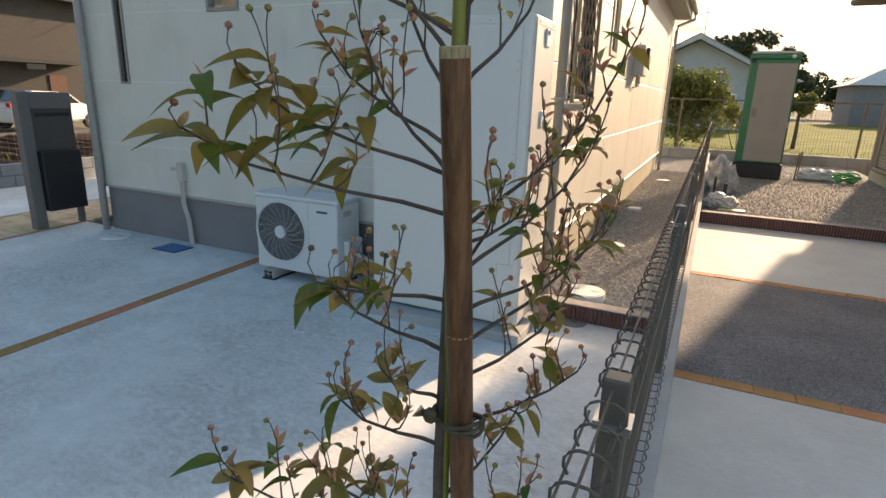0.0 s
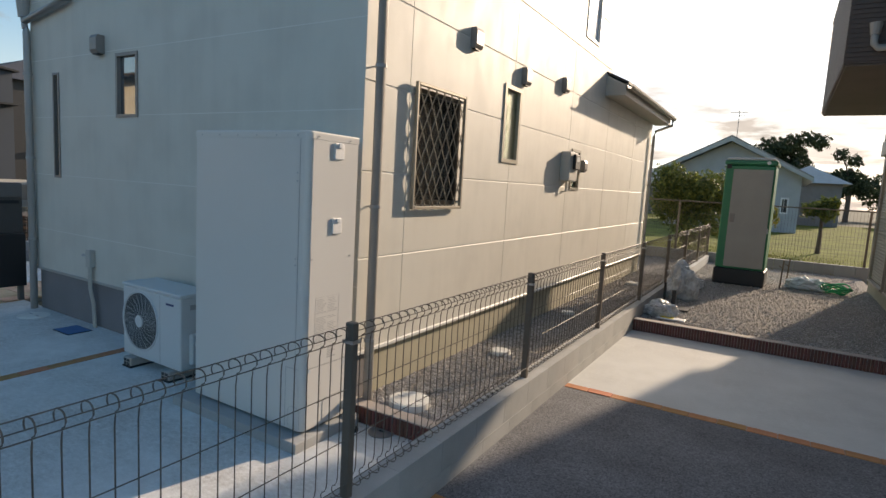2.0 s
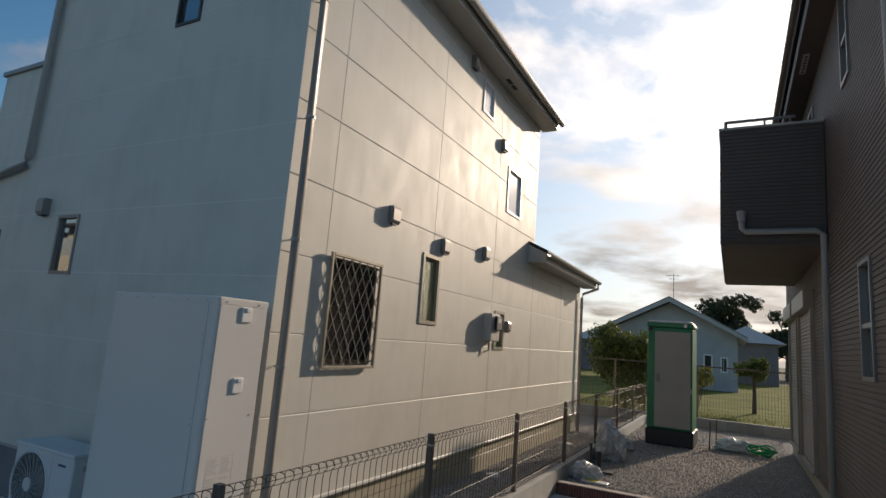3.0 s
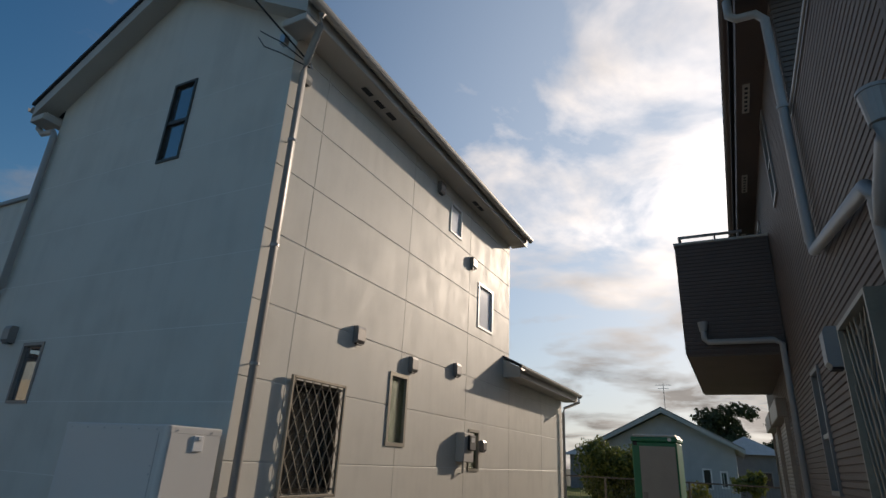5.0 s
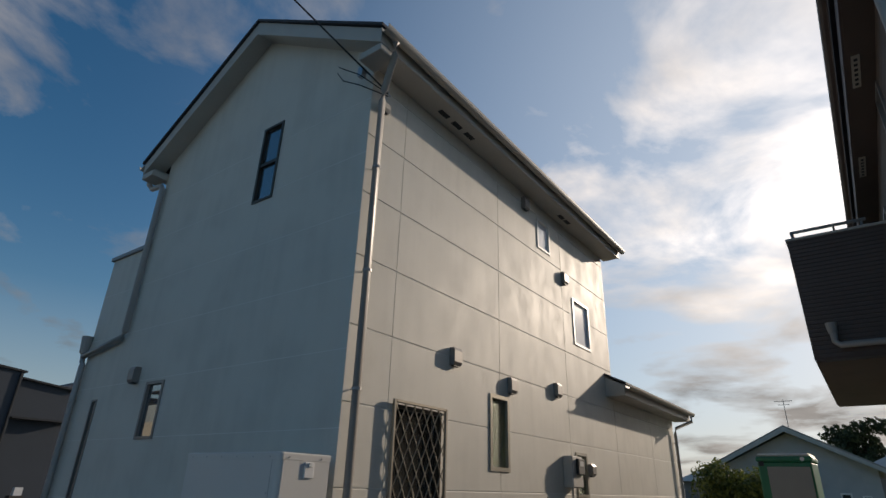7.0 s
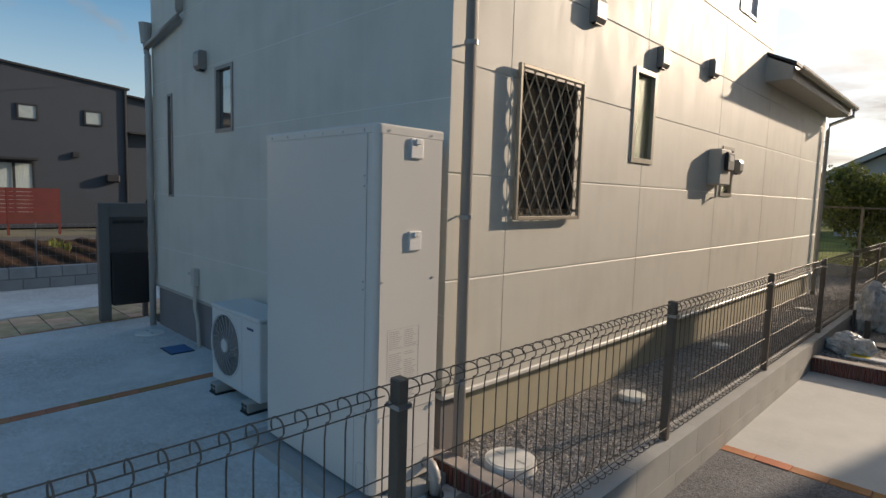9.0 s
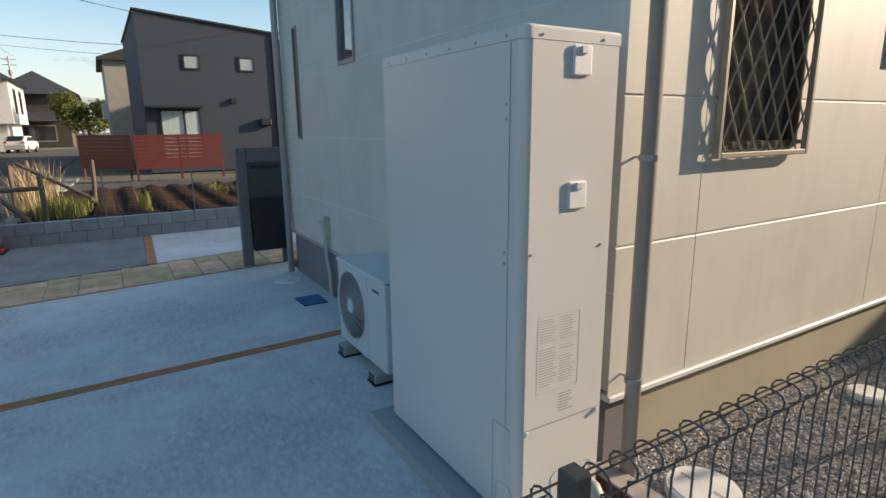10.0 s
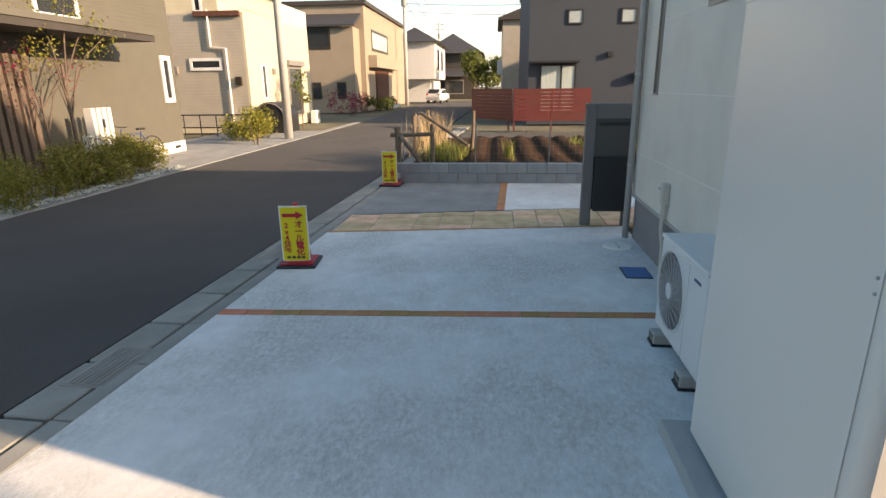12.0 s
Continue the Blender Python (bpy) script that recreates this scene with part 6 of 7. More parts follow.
def hip_roof(bm, x0, y0, x1, y1, z, h):
    m = min(x1 - x0, y1 - y0) / 2
    if x1 - x0 > y1 - y0:
        r0, r1 = (x0 + m, (y0 + y1) / 2, z + h), (x1 - m, (y0 + y1) / 2, z + h)
    else:
        r0, r1 = ((x0 + x1) / 2, y0 + m, z + h), ((x0 + x1) / 2, y1 - m, z + h)
    c = [bm.verts.new(p) for p in ((x0, y0, z), (x1, y0, z), (x1, y1, z), (x0, y1, z))]
    a, b = bm.verts.new(r0), bm.verts.new(r1)
    if x1 - x0 > y1 - y0:
        fs = ((c[0], c[1], b, a), (c[1], c[2], b), (c[2], c[3], a, b), (c[3], c[0], a))
    else:
        fs = ((c[0], c[1], a), (c[1], c[2], b, a), (c[2], c[3], b), (c[3], c[0], a, b))
    for f in fs:
        bm.faces.new(f)
    bm.faces.new(c[::-1])
    return bm


# olive house with a deep porch slab
ho = thing("olive_house", (0, 0, 0), "olive-grey house with horizontal siding and a deep porch slab", "house")
part("wall", boxm(-15.9, -15, 0.3, -5.5, -7.0, 6.2), M_OLIVE, ho)
part("foundation", boxm(-15.92, -15, -0.05, -5.5, -6.98, 0.32), M_WHITEH, ho)
courses(ho, "y", -7.0, 1, (-15.88, 0.34, -5.5, 6.1), 0.11, M_OLIVE)
part("porch_slab", boxm(-12.9, -6.985, 3.05, -5.5, -5.7, 3.30), M_DARKH, ho)
part("porch_trim", boxm(-12.95, -5.699, 3.2, -5.5, -5.67, 3.32), M_OLIVE, ho)
part("roof", boxm(-16.3, -15.3, 6.2, -5.1, -6.6, 6.35), M_ROOF, ho)
simple_window(ho, "y", -6.985, 1, (-15.62, 1.50, -15.10, 2.85), M_SWHITE, 0.13)
simple_window(ho, "y", -6.985, 1, (-11.95, 3.45, -10.55, 4.6), M_SWHITE, 0.1)
part("foundation_vent", boxm(-15.6, -6.979, 0.12, -15.3, -6.97, 0.2), M_BLACK, ho)
ww = thing("slab_screen", (-11.35, -6.2, 0.0), "white upright slab screen with intercom by the porch", "screen")
for k in range(5):
    part("slab", boxm(k * 0.19, -0.16, 0.0, k * 0.19 + 0.11, 0.05, 1.5 if k < 4 else 0.9, 0.006), M_SWHITE, ww)
part("intercom", boxm(0.30, 0.051, 1.05, 0.36, 0.07, 1.25), M_BLACK, ww)
wp = thing("porch_slats", (-9.6, -6.6, 0.0), "dark brown slatted porch screen in shade", "screen")
for k in range(12):
    part("slat", boxm(k * 0.22, -0.04, 0.0, k * 0.22 + 0.14, 0.04, 2.6), M_BARK, wp)


def bicycle(at, rz):
    t = thing("bicycle", at, "dark blue bicycle leaning by the house wall", "bicycle", rz=rz)
    for x, nm in ((-0.52, "wheel"), (0.52, "wheel")):
        ring = [(x + 0.33 * math.cos(a), 0, 0.34 + 0.33 * math.sin(a)) for a in [2 * math.pi * i / 28 for i in range(29)]]
        w = part("wheel", tubem(ring, 0.018, 6), M_TYRE, t)
        for k in range(9):
            a = math.pi * k / 9
            part("spoke", tubem([(x + 0.31 * math.cos(a), 0, 0.34 + 0.31 * math.sin(a)), (x - 0.31 * math.cos(a), 0, 0.34 - 0.31 * math.sin(a))], 0.002, 3), M_METAL, w)
    for pts in (((-0.52, 0, 0.34), (-0.1, 0, 0.32), (-0.22, 0, 0.82)), ((-0.1, 0, 0.32), (0.36, 0, 0.78), (-0.2, 0, 0.76), (-0.52, 0, 0.34)), ((0.52, 0, 0.34), (0.34, 0, 0.92))):
        part("frame_tube", tubem(pts, 0.017, 6), M_BIKE, t)
    part("saddle", boxm(-0.34, -0.06, 0.86, -0.10, 0.06, 0.91, 0.02), M_TYRE, t)
    part("handlebar", tubem([(0.38, -0.28, 0.98), (0.34, -0.1, 0.96), (0.34, 0.1, 0.96), (0.38, 0.28, 0.98)], 0.012, 6), M_TYRE, t)
    part("crank", disc(bmesh.new(), (-0.1, -0.02, 0.32), 0.09, 0.02, 16, "y"), M_FRAMEG, t)
    return t


bicycle((-12.75, -6.6, 0.0), -20)

# beige and ivory house
hb = thing("beige_house", (0, 0, 0), "beige and ivory house with brick-pattern siding and roof terrace", "house")
part("wall", boxm(-31.0, -15, 0.0, -22.6, -7.5, 4.9), M_IVORY, hb)
courses(hb, "x", -22.6, 1, (-15, 0.3, -7.6, 4.85), 0.13, M_BEIGE)
part("upper_wall", boxm(-31.0, -15, 4.901, -24.2, -9.3, 7.0), M_IVORY, hb)
part("roof", prism(bmesh.new(), [(-8.3, 6.7), (-8.3, 6.8), (-15.5, 7.6), (-15.5, 7.5)], "x", -31.4, -23.4), M_DARKH, hb)
part("terrace_beam", boxm(-22.58, -9.6, 4.75, -22.45, -7.6, 4.95), M_DOORW, hb)
part("terrace_beam", boxm(-22.58, -9.6, 5.6, -22.45, -7.6, 5.75), M_DOORW, hb)
part("terrace_rail", boxm(-31.0, -7.56, 4.901, -26.5, -7.50, 5.8), M_WINSKY, hb, "frosted terrace glass")
simple_window(hb, "x", -22.585, 1, (-10.05, 2.62, -8.60, 3.12), M_SWHITE, 0.12)
simple_window(hb, "x", -22.585, 1, (-9.6, 4.9, -9.2, 6.0), M_SWHITE, 0.1)
simple_window(hb, "y", -7.5, 1, (-24.5, 1.4, -24.0, 2.9), M_SWHITE, 0.08)
simple_window(hb, "y", -7.5, 1, (-29.4, 0.4, -27.4, 2.9), M_FRAMEG, 0.1)
part("shutter_box", boxm(-29.6, -7.499, 2.95, -27.2, -7.3, 3.2), M_FRAMEG, hb)
part("vent", boxm(-22.585, -8.05, 2.0, -22.45, -7.8, 2.35), M_DARK, hb)
part("vent", boxm(-22.585, -10.9, 2.5, -22.45, -10.6, 2.8), M_FRAMEG, hb)
part("vent", boxm(-25.6, -7.499, 2.5, -25.3, -7.4, 2.75), M_FRAMEG, hb)
part("downpipe", tubem([(-22.5, -9.0, 5.0), (-22.5, -9.0, 3.55), (-22.5, -8.35, 3.5), (-22.5, -8.35, 0.3)], 0.045, 8), M_SWHITE, hb)
sr = thing("low_railing", (-21.0, -10.5, 0.0), "low dark metal railing before the beige house", "railing")
for z in (0.35, 0.85):
    part("bar", tubem([(0, 0, z), (0, 3.6, z)], 0.03, 6), M_BLACK, sr)
for k in range(6):
    part("post", tubem([(0, k * 0.7, 0.0), (0, k * 0.7, 0.85)], 0.025, 6), M_BLACK, sr)
bb = thing("log_store", (-23.2, -6.75, 0.0), "round-topped black covered store by the wall", "shed")
part("cover", prism(bmesh.new(), [(0.75 * math.cos(a), 0.55 + 0.75 * math.sin(a)) for a in [math.pi * k / 12 for k in range(13)]] + [(-0.75, 0.0), (0.75, 0.0)], "x", -1.0, 0.6), M_BLACK, bb)
part("rim", tubem([(0.62, 0.7 * math.cos(a), 0.55 + 0.7 * math.sin(a)) for a in [math.pi * k / 12 for k in range(13)]], 0.03, 6), M_FRAMEG, bb)
ax = thing("air_conditioner_unit", (-30.2, -7.1, -0.06), "white outdoor air-conditioner unit by the ivory wall", "air conditioner")
part("body", boxm(-0.4, -0.15, 0.0, 0.4, 0.15, 0.7, 0.02), M_AC, ax)
part("fan", disc(bmesh.new(), (-0.1, 0.152, 0.39), 0.22, 0.004, 24, "y"), M_FRAMEG, ax)

# tan house with a flat roof and timber door
ht = thing("tan_house", (0, 0, 0), "tan two-storey house with flat roof and slatted timber door", "house")
part("wall", boxm(-62.0, -16, 0.0, -43.0, -6.9, 7.7), M_TANH, ht)
part("parapet", boxm(-62.2, -16.2, 7.7, -42.8, -6.7, 8.0), M_DARKH, ht)
part("porch_roof", prism(bmesh.new(), [(-42.99, 6.9), (-40.6, 6.0), (-40.6, 6.15), (-42.99, 7.1)], "y", -16, -7.1), M_ROOF, ht)
part("annex", boxm(-42.99, -16, 0.0, -41.0, -7.3, 6.0), M_TANH, ht)
simple_window(ht, "x", -41.0, 1, (-11.5, 4.5, -9.0, 6.0), M_DARK, 0.12)
simple_window(ht, "y", -6.9, 1, (-52.5, 4.6, -45.5, 6.2), M_DARK, 0.2, M_WINSKY)
part("canopy", boxm(-55.0, -6.899, 3.3, -44.0, -6.2, 4.2), M_TANH, ht)
dr = part("door", boxm(-52.0, -6.899, 0.3, -46.5, -6.85, 3.1), M_DOORW, ht)
for k in range(12):
    part("slat", boxm(-51.8 + k * 0.45, -6.849, 0.3, -51.6 + k * 0.45, -6.75, 3.1), M_DOORW, dr)
for yy in (-10.6, -8.7):
    simple_window(ht, "x", -41.0, 1, (yy, 1.0, yy + 0.7, 2.2), M_DARK, 0.08)
part("step", boxm(-53.0, -6.8, 0.0, -46.0, -5.9, 0.3), M_POLE, ht)
hw = thing("white_house", (0, 0, 0), "white rendered house with dark hipped roof", "house")
part("wall", boxm(-80.0, -9.0, 2.6, -66.0, -3.9, 6.6), M_WHITEH, hw)
part("ground_storey", boxm(-80.0, -9.0, 0.0, -67.5, -4.6, 2.599), M_WHITEH, hw)
part("roof", hip_roof(bmesh.new(), -80.6, -9.6, -65.4, -3.3, 6.601, 1.8), M_ROOF, hw)
simple_window(hw, "y", -3.9, 1, (-71, 3.6, -69, 6.0), M_DARK, 0.15)
simple_window(hw, "y", -3.9, 1, (-76, 3.6, -74, 6.0), M_DARK, 0.15)
hd = thing("dark_house", (0, 0, 0), "dark brown house with broad dark tiled roof", "house")
part("wall", boxm(-100.0, -7.0, 0.0, -84.0, 0.4, 6.2), M_DARKH, hd)
part("roof", hip_roof(bmesh.new(), -101.0, -8.0, -83.0, 1.4, 6.201, 3.0), M_ROOF, hd)
part("porch_roof", prism(bmesh.new(), [(-84.0, 3.9), (-81.0, 3.0), (-81.0, 3.15), (-84.0, 4.2)], "y", -6.0, 0.8), M_ROOF, hd)
simple_window(hd, "x", -84.0, 1, (-5.0, 0.6, -1.5, 2.6), M_FRAMEG, 0.15)
part("porch_post", boxm(-81.6, 0.1, 0.0, -81.3, 0.4, 3.0), M_TANH, hd)
hk = thing("brick_house", (0, 0, 0), "pinkish beige house behind the grey one", "house")
part("wall", boxm(-50.0, 3.55, 0.0, -41.0, 7.0, 6.2), M_BEIGE, hk)
part("balcony", boxm(-46.0, 3.2, 2.6, -41.6, 3.549, 3.6), M_WHITEH, hk)
part("roof", prism(bmesh.new(), [(3.2, 6.201), (3.2, 6.35), (7.2, 7.8), (7.2, 6.201)], "x", -50.3, -40.7), M_DARKH, hk)

# grey house beyond the plot
hg = thing("grey_house", (0, 0, 0), "dark grey rendered house with mono-pitch roof and square windows", "house")
part("wall", prism(bmesh.new(), [(4.63, 0.0), (10.6, 0.0), (10.6, 6.33), (4.63, 6.9)], "x", -38.0, -27.0), M_GHOUSE, hg)
part("wall_step", prism(bmesh.new(), [(10.601, 0.0), (13.0, 0.0), (13.0, 5.85), (10.601, 6.1)], "x", -38.0, -27.4), M_GHOUSE, hg)
part("roof_edge", prism(bmesh.new(), [(10.7, 6.325), (10.7, 6.41), (4.55, 6.995), (4.55, 6.91)], "x", -38.2, -26.9), M_BLACK, hg)
part("roof_edge", prism(bmesh.new(), [(10.71, 6.09), (10.71, 6.17), (13.2, 5.91), (13.2, 5.83)], "x", -38.2, -27.2), M_BLACK, hg)
part("downpipe", tubem([(-26.95, 10.5, 6.3), (-26.95, 10.5, 0.1)], 0.05, 6), M_BLACK, hg)
part("step_roof", boxm(-27.39, 10.65, 4.35, -26.9, 13.1, 4.43), M_BLACK, hg)
for ya in (6.39, 8.83):
    simple_window(hg, "x", -27.0, 1, (ya, 4.55, ya + 0.74, 5.21), M_BLACK, 0.07, M_WINSKY)
simple_window(hg, "x", -27.0, 1, (5.19, 0.5, 6.92, 2.80), M_BLACK, 0.08, M_CURTAIN)
part("mullion", boxm(-26.949, 6.15, 0.58, -26.93, 6.25, 2.72), M_BLACK, hg)
part("door_canopy", boxm(-26.999, 4.75, 2.85, -26.5, 7.0, 2.95), M_BLACK, hg)
part("vent", boxm(-26.999, 8.33, 3.1, -26.85, 8.58, 3.32), M_BLACK, hg)
part("vent", boxm(-26.999, 9.6, 2.05, -26.7, 10.15, 2.4, 0.05), M_BLACK, hg)
hn = thing("brown_house", (0, 0, 0), "dark brown house with black hipped roof", "house")
part("wall", boxm(-45.0, 13.5, 0.0, -32.0, 24.0, 6.0), M_DARKH, hn)
part("shade_wall", boxm(-31.999, 13.5, 0.0, -31.6, 16.0, 6.0), M_BLACK, hn)
part("door_canopy", boxm(-31.999, 16.6, 2.75, -31.0, 21.0, 2.95), M_BLACK, hn)
part("door", boxm(-31.999, 19.6, 0.0, -31.95, 20.5, 2.2), M_DOORW, hn)
part("roof", hip_roof(bmesh.new(), -45.8, 12.7, -31.2, 24.8, 6.001, 2.4), M_ROOF, hn)
simple_window(hn, "x", -32.0, 1, (18.5, 2.4, 19.6, 2.9), M_BLACK, 0.06)
lw = thing("gate_wall", (-24.8, 11.2, 0.0), "low beige gate wall with louvred shutter and white box", "wall")
part("wall_body", boxm(-0.1, 0.0, 0.0, 0.1, 2.4, 1.15), M_FASCIA, lw)
part("louvre", boxm(0.101, 0.5, 0.3, 0.13, 2.1, 0.95), M_SHUT, lw)
part("pillar", boxm(-0.2, -0.5, 0.0, 0.2, -0.001, 1.3), M_DARKH, lw)
part("white_box", boxm(-0.1, -0.35, 1.301, 0.1, -0.05, 1.6), M_SWHITE, lw)


def car(at, rz, label):
    t = thing("car", at, label, "car", rz=rz)
    prof = [(-2.0, 0.3), (2.0, 0.3), (2.05, 0.7), (1.9, 0.92), (1.0, 1.0), (0.4, 1.45), (-1.2, 1.5), (-1.95, 1.05), (-2.1, 0.8)]
    g = prism(bmesh.new(), prof, "y", -0.82, 0.82)
    bmesh.ops.bevel(g, geom=g.edges[:], offset=0.07, segments=2, affect="EDGES")
    part("body", g, M_SWHITE, t)
    part("side_glass", prism(bmesh.new(), [(0.85, 1.02), (0.35, 1.39), (-1.1, 1.42), (-1.6, 1.05)], "y", -0.835, 0.835), M_WINDK, t)
    part("rear_glass", prism(bmesh.new(), [(-1.93, 1.1), (-1.25, 1.47), (-1.33, 1.5), (-2.0, 1.12)], "y", -0.6, 0.6), M_WINDK, t)
    for x in (-1.3, 1.3):
        for y in (-0.84, 0.66):
            w = part("wheel", disc(bmesh.new(), (x, y, 0.31), 0.31, 0.18, 24, "y"), M_TYRE, t)
            part("rim", disc(bmesh.new(), (x, y - 0.01 if y < 0 else y + 0.181, 0.31), 0.2, 0.008, 20, "y"), M_METAL, w)
    for y in (-0.78, 0.55):
        part("tail_light", boxm(-2.1, y, 0.88, -2.02, y + 0.22, 1.02), M_RED, t)
    return t


car((-23.8, 14.6, -0.02), 100, "white parked car with red tail lights beyond the gate")
car((-64.0, -3.4, -0.02), 170, "white parked car beside the white house")


# ---- poles and overhead lines ----
def pole(at, h, r, label):
    t = thing("utility_pole", at, label, "utility pole", "utility poles")
    part("shaft", tubem([(0, 0, -0.05), (0, 0, h)], r, 14, r * 0.7), M_POLE, t, smooth=True)
    for z in (h - 0.5, h - 1.3):
        part("crossarm", boxm(-0.05, -0.9, z, 0.05, 0.9, z + 0.1), M_FRAMEG, t)
        for y in (-0.8, -0.3, 0.3, 0.8):
            part("insulator", disc(bmesh.new(), (0, y, z + 0.101), 0.05, 0.15, 8), M_SWHITE, t)
    part("transformer", disc(bmesh.new(), (0.35, 0, h - 2.8), 0.25, 0.8, 14), M_FRAMEG, t)
    return t


pole((-20.0, -5.0, 0.0), 11.0, 0.17, "grey concrete utility pole by the street")
pole((-57.0, -5.9, 0.0), 12.0, 0.2, "grey concrete utility pole with crossarms")
pole((-110.0, -7.5, 0.0), 13.0, 0.2, "distant grey utility pole with transformer")


def line(a, b, sag, r=0.008, label="black overhead cable between poles"):
    a, b = Vector(a), Vector(b)
    pts = [a.lerp(b, k / 16) - Vector((0, 0, sag * 4 * (k / 16) * (1 - k / 16))) for k in range(17)]
    t = thing("overhead_cable", (0, 0, 0), label, "cable", "overhead cables")
    part("strand", tubem(pts, r, 5), M_CABLE, t)
    return t


for dz, dy in ((0.6, -0.8), (0.6, 0.8), (-0.3, 0.3), (-1.6, 0.0), (-2.0, 0.1), (-3.2, 0.05)):
    line((-20, -5 + dy, 10.5 + dz), (-57, -5.9 + dy, 11.5 + dz), 0.8, 0.014)
    line((-57, -5.9 + dy, 11.5 + dz), (-110, -7.5 + dy, 12.5 + dz), 1.0, 0.018)
    line((-20, -5 + dy, 10.5 + dz), (12, -4.6 + dy, 10.0 + dz), 0.7, 0.010)
line((-20, -4.9, 7.4), (-27.5, 10, 6.3), 0.3, 0.012)
line((-57, -5.9, 9.5), (-30, 26, 7.2), 0.8, 0.02)
line((-57, -5.9, 8.8), (-30, 26, 6.4), 0.8, 0.015)
# the far side of the street is built in its own measure and set in place here
STREET = Matrix.Translation((-0.33, 0.40, 0.0)) @ Matrix.Rotation(radians(0.3), 4, "Z") @ Matrix.Diagonal((0.825, 0.835, 0.845, 1.0))


def settle(obs):
    for ob in obs:
        if ob.parent is None:
            ob.matrix_basis = STREET @ ob.matrix_basis


settle(set(bpy.data.objects) - before_street)
line((-4.95, FY + 0.2, 3.45), (-21.8, 12.9, 4.1), 0.12, 0.008, "black service cable from the house to the grey house")
line((SX + 0.06, FY + 0.16, 5.30), (-1.6, -3.9, 8.4), 0.05, 0.009, "black service cable running from the house corner to the street")
cb = thing("cable_bracket", (SX, FY + 0.16, 5.26), "cable bracket with looped service wires under the eave", "bracket")
part("hook", tubem([(0.0, 0, 0.04), (0.06, 0, 0.05), (0.07, 0.02, 0.0)], 0.008, 6), M_METAL, cb)
part("loop_wire", tubem([(0.06, 0.0, 0.03), (0.0, -0.35, 0.05), (-0.15, -0.36, 0.16), (-0.28, -0.37, 0.26)], 0.006, 5), M_CABLE, cb)
part("loop_wire", tubem([(0.06, 0.0, 0.0), (0.0, -0.33, -0.06), (-0.2, -0.36, 0.06), (-0.3, -0.36, 0.20)], 0.006, 5), M_CABLE, cb)
part("clamp", boxm(-0.08, -0.30, 0.10, -0.02, -0.24, 0.20), M_METAL, cb)


# ---- far view behind the lots ----
bn = thing("barn", (0, 0, 0), "grey metal-clad barn with low gable roof across the lawn", "barn")
part("wall", prism(bmesh.new(), [(-4.0, 0.0), (3.0, 0.0), (3.0, 3.2), (-0.65, 5.05), (-4.0, 3.4)], "y", 38.0, 50.0), M_BARN, bn)
part("roof", prism(bmesh.new(), [(3.5, 2.98), (3.5, 3.2), (-0.65, 5.4), (-4.7, 3.35), (-4.7, 3.13), (-0.65, 5.14)], "y", 37.3, 50.5), M_FRAMEG, bn)
part("gable_board", prism(bmesh.new(), [(3.52, 2.9), (3.52, 3.1), (-0.65, 5.3), (-4.72, 3.25), (-4.72, 3.05), (-0.65, 5.06)], "y", 37.25, 37.299), M_POLE, bn)
for k in range(12):
    part("panel_rib", boxm(-3.8 + k * 0.55, 37.96, 0.0, -3.76 + k * 0.55, 37.999, 3.1), M_BARN, bn)
simple_window(bn, "y", 38.0, -1, (1.2, 1.0, 1.7, 2.1), M_SWHITE, 0.08)
simple_window(bn, "y", 38.0, -1, (2.1, 1.1, 2.5, 2.0), M_SWHITE, 0.08)
part("aerial", tubem([(-0.5, 38.5, 5.2), (-0.5, 38.5, 6.9)], 0.02, 5), M_FRAMEG, bn)
for z, w in ((6.8, 0.45), (6.6, 0.3)):
    part("aerial_arm", tubem([(-0.5 - w, 38.5, z), (-0.5 + w, 38.5, z)], 0.015, 5), M_FRAMEG, bn)
hf = thing("far_house", (0, 0, 0), "grey house with pale tiled roof behind the barn", "house")
part("wall", boxm(1.6, 54, 0.0, 6.0, 62, 3.4), M_FOUND_G, hf)
part("roof", hip_roof(bmesh.new(), 1.0, 53.4, 6.6, 62.6, 3.401, 1.5), M_POLE, hf)
simple_window(hf, "y", 54.0, -1, (4.4, 1.0, 5.4, 2.2), M_FRAMEG, 0.1)
hf2 = copy_thing(hf, pose(9.5, 6, 0.0))
hf3 = copy_thing(hf, pose(-12.5, 2, -0.5))


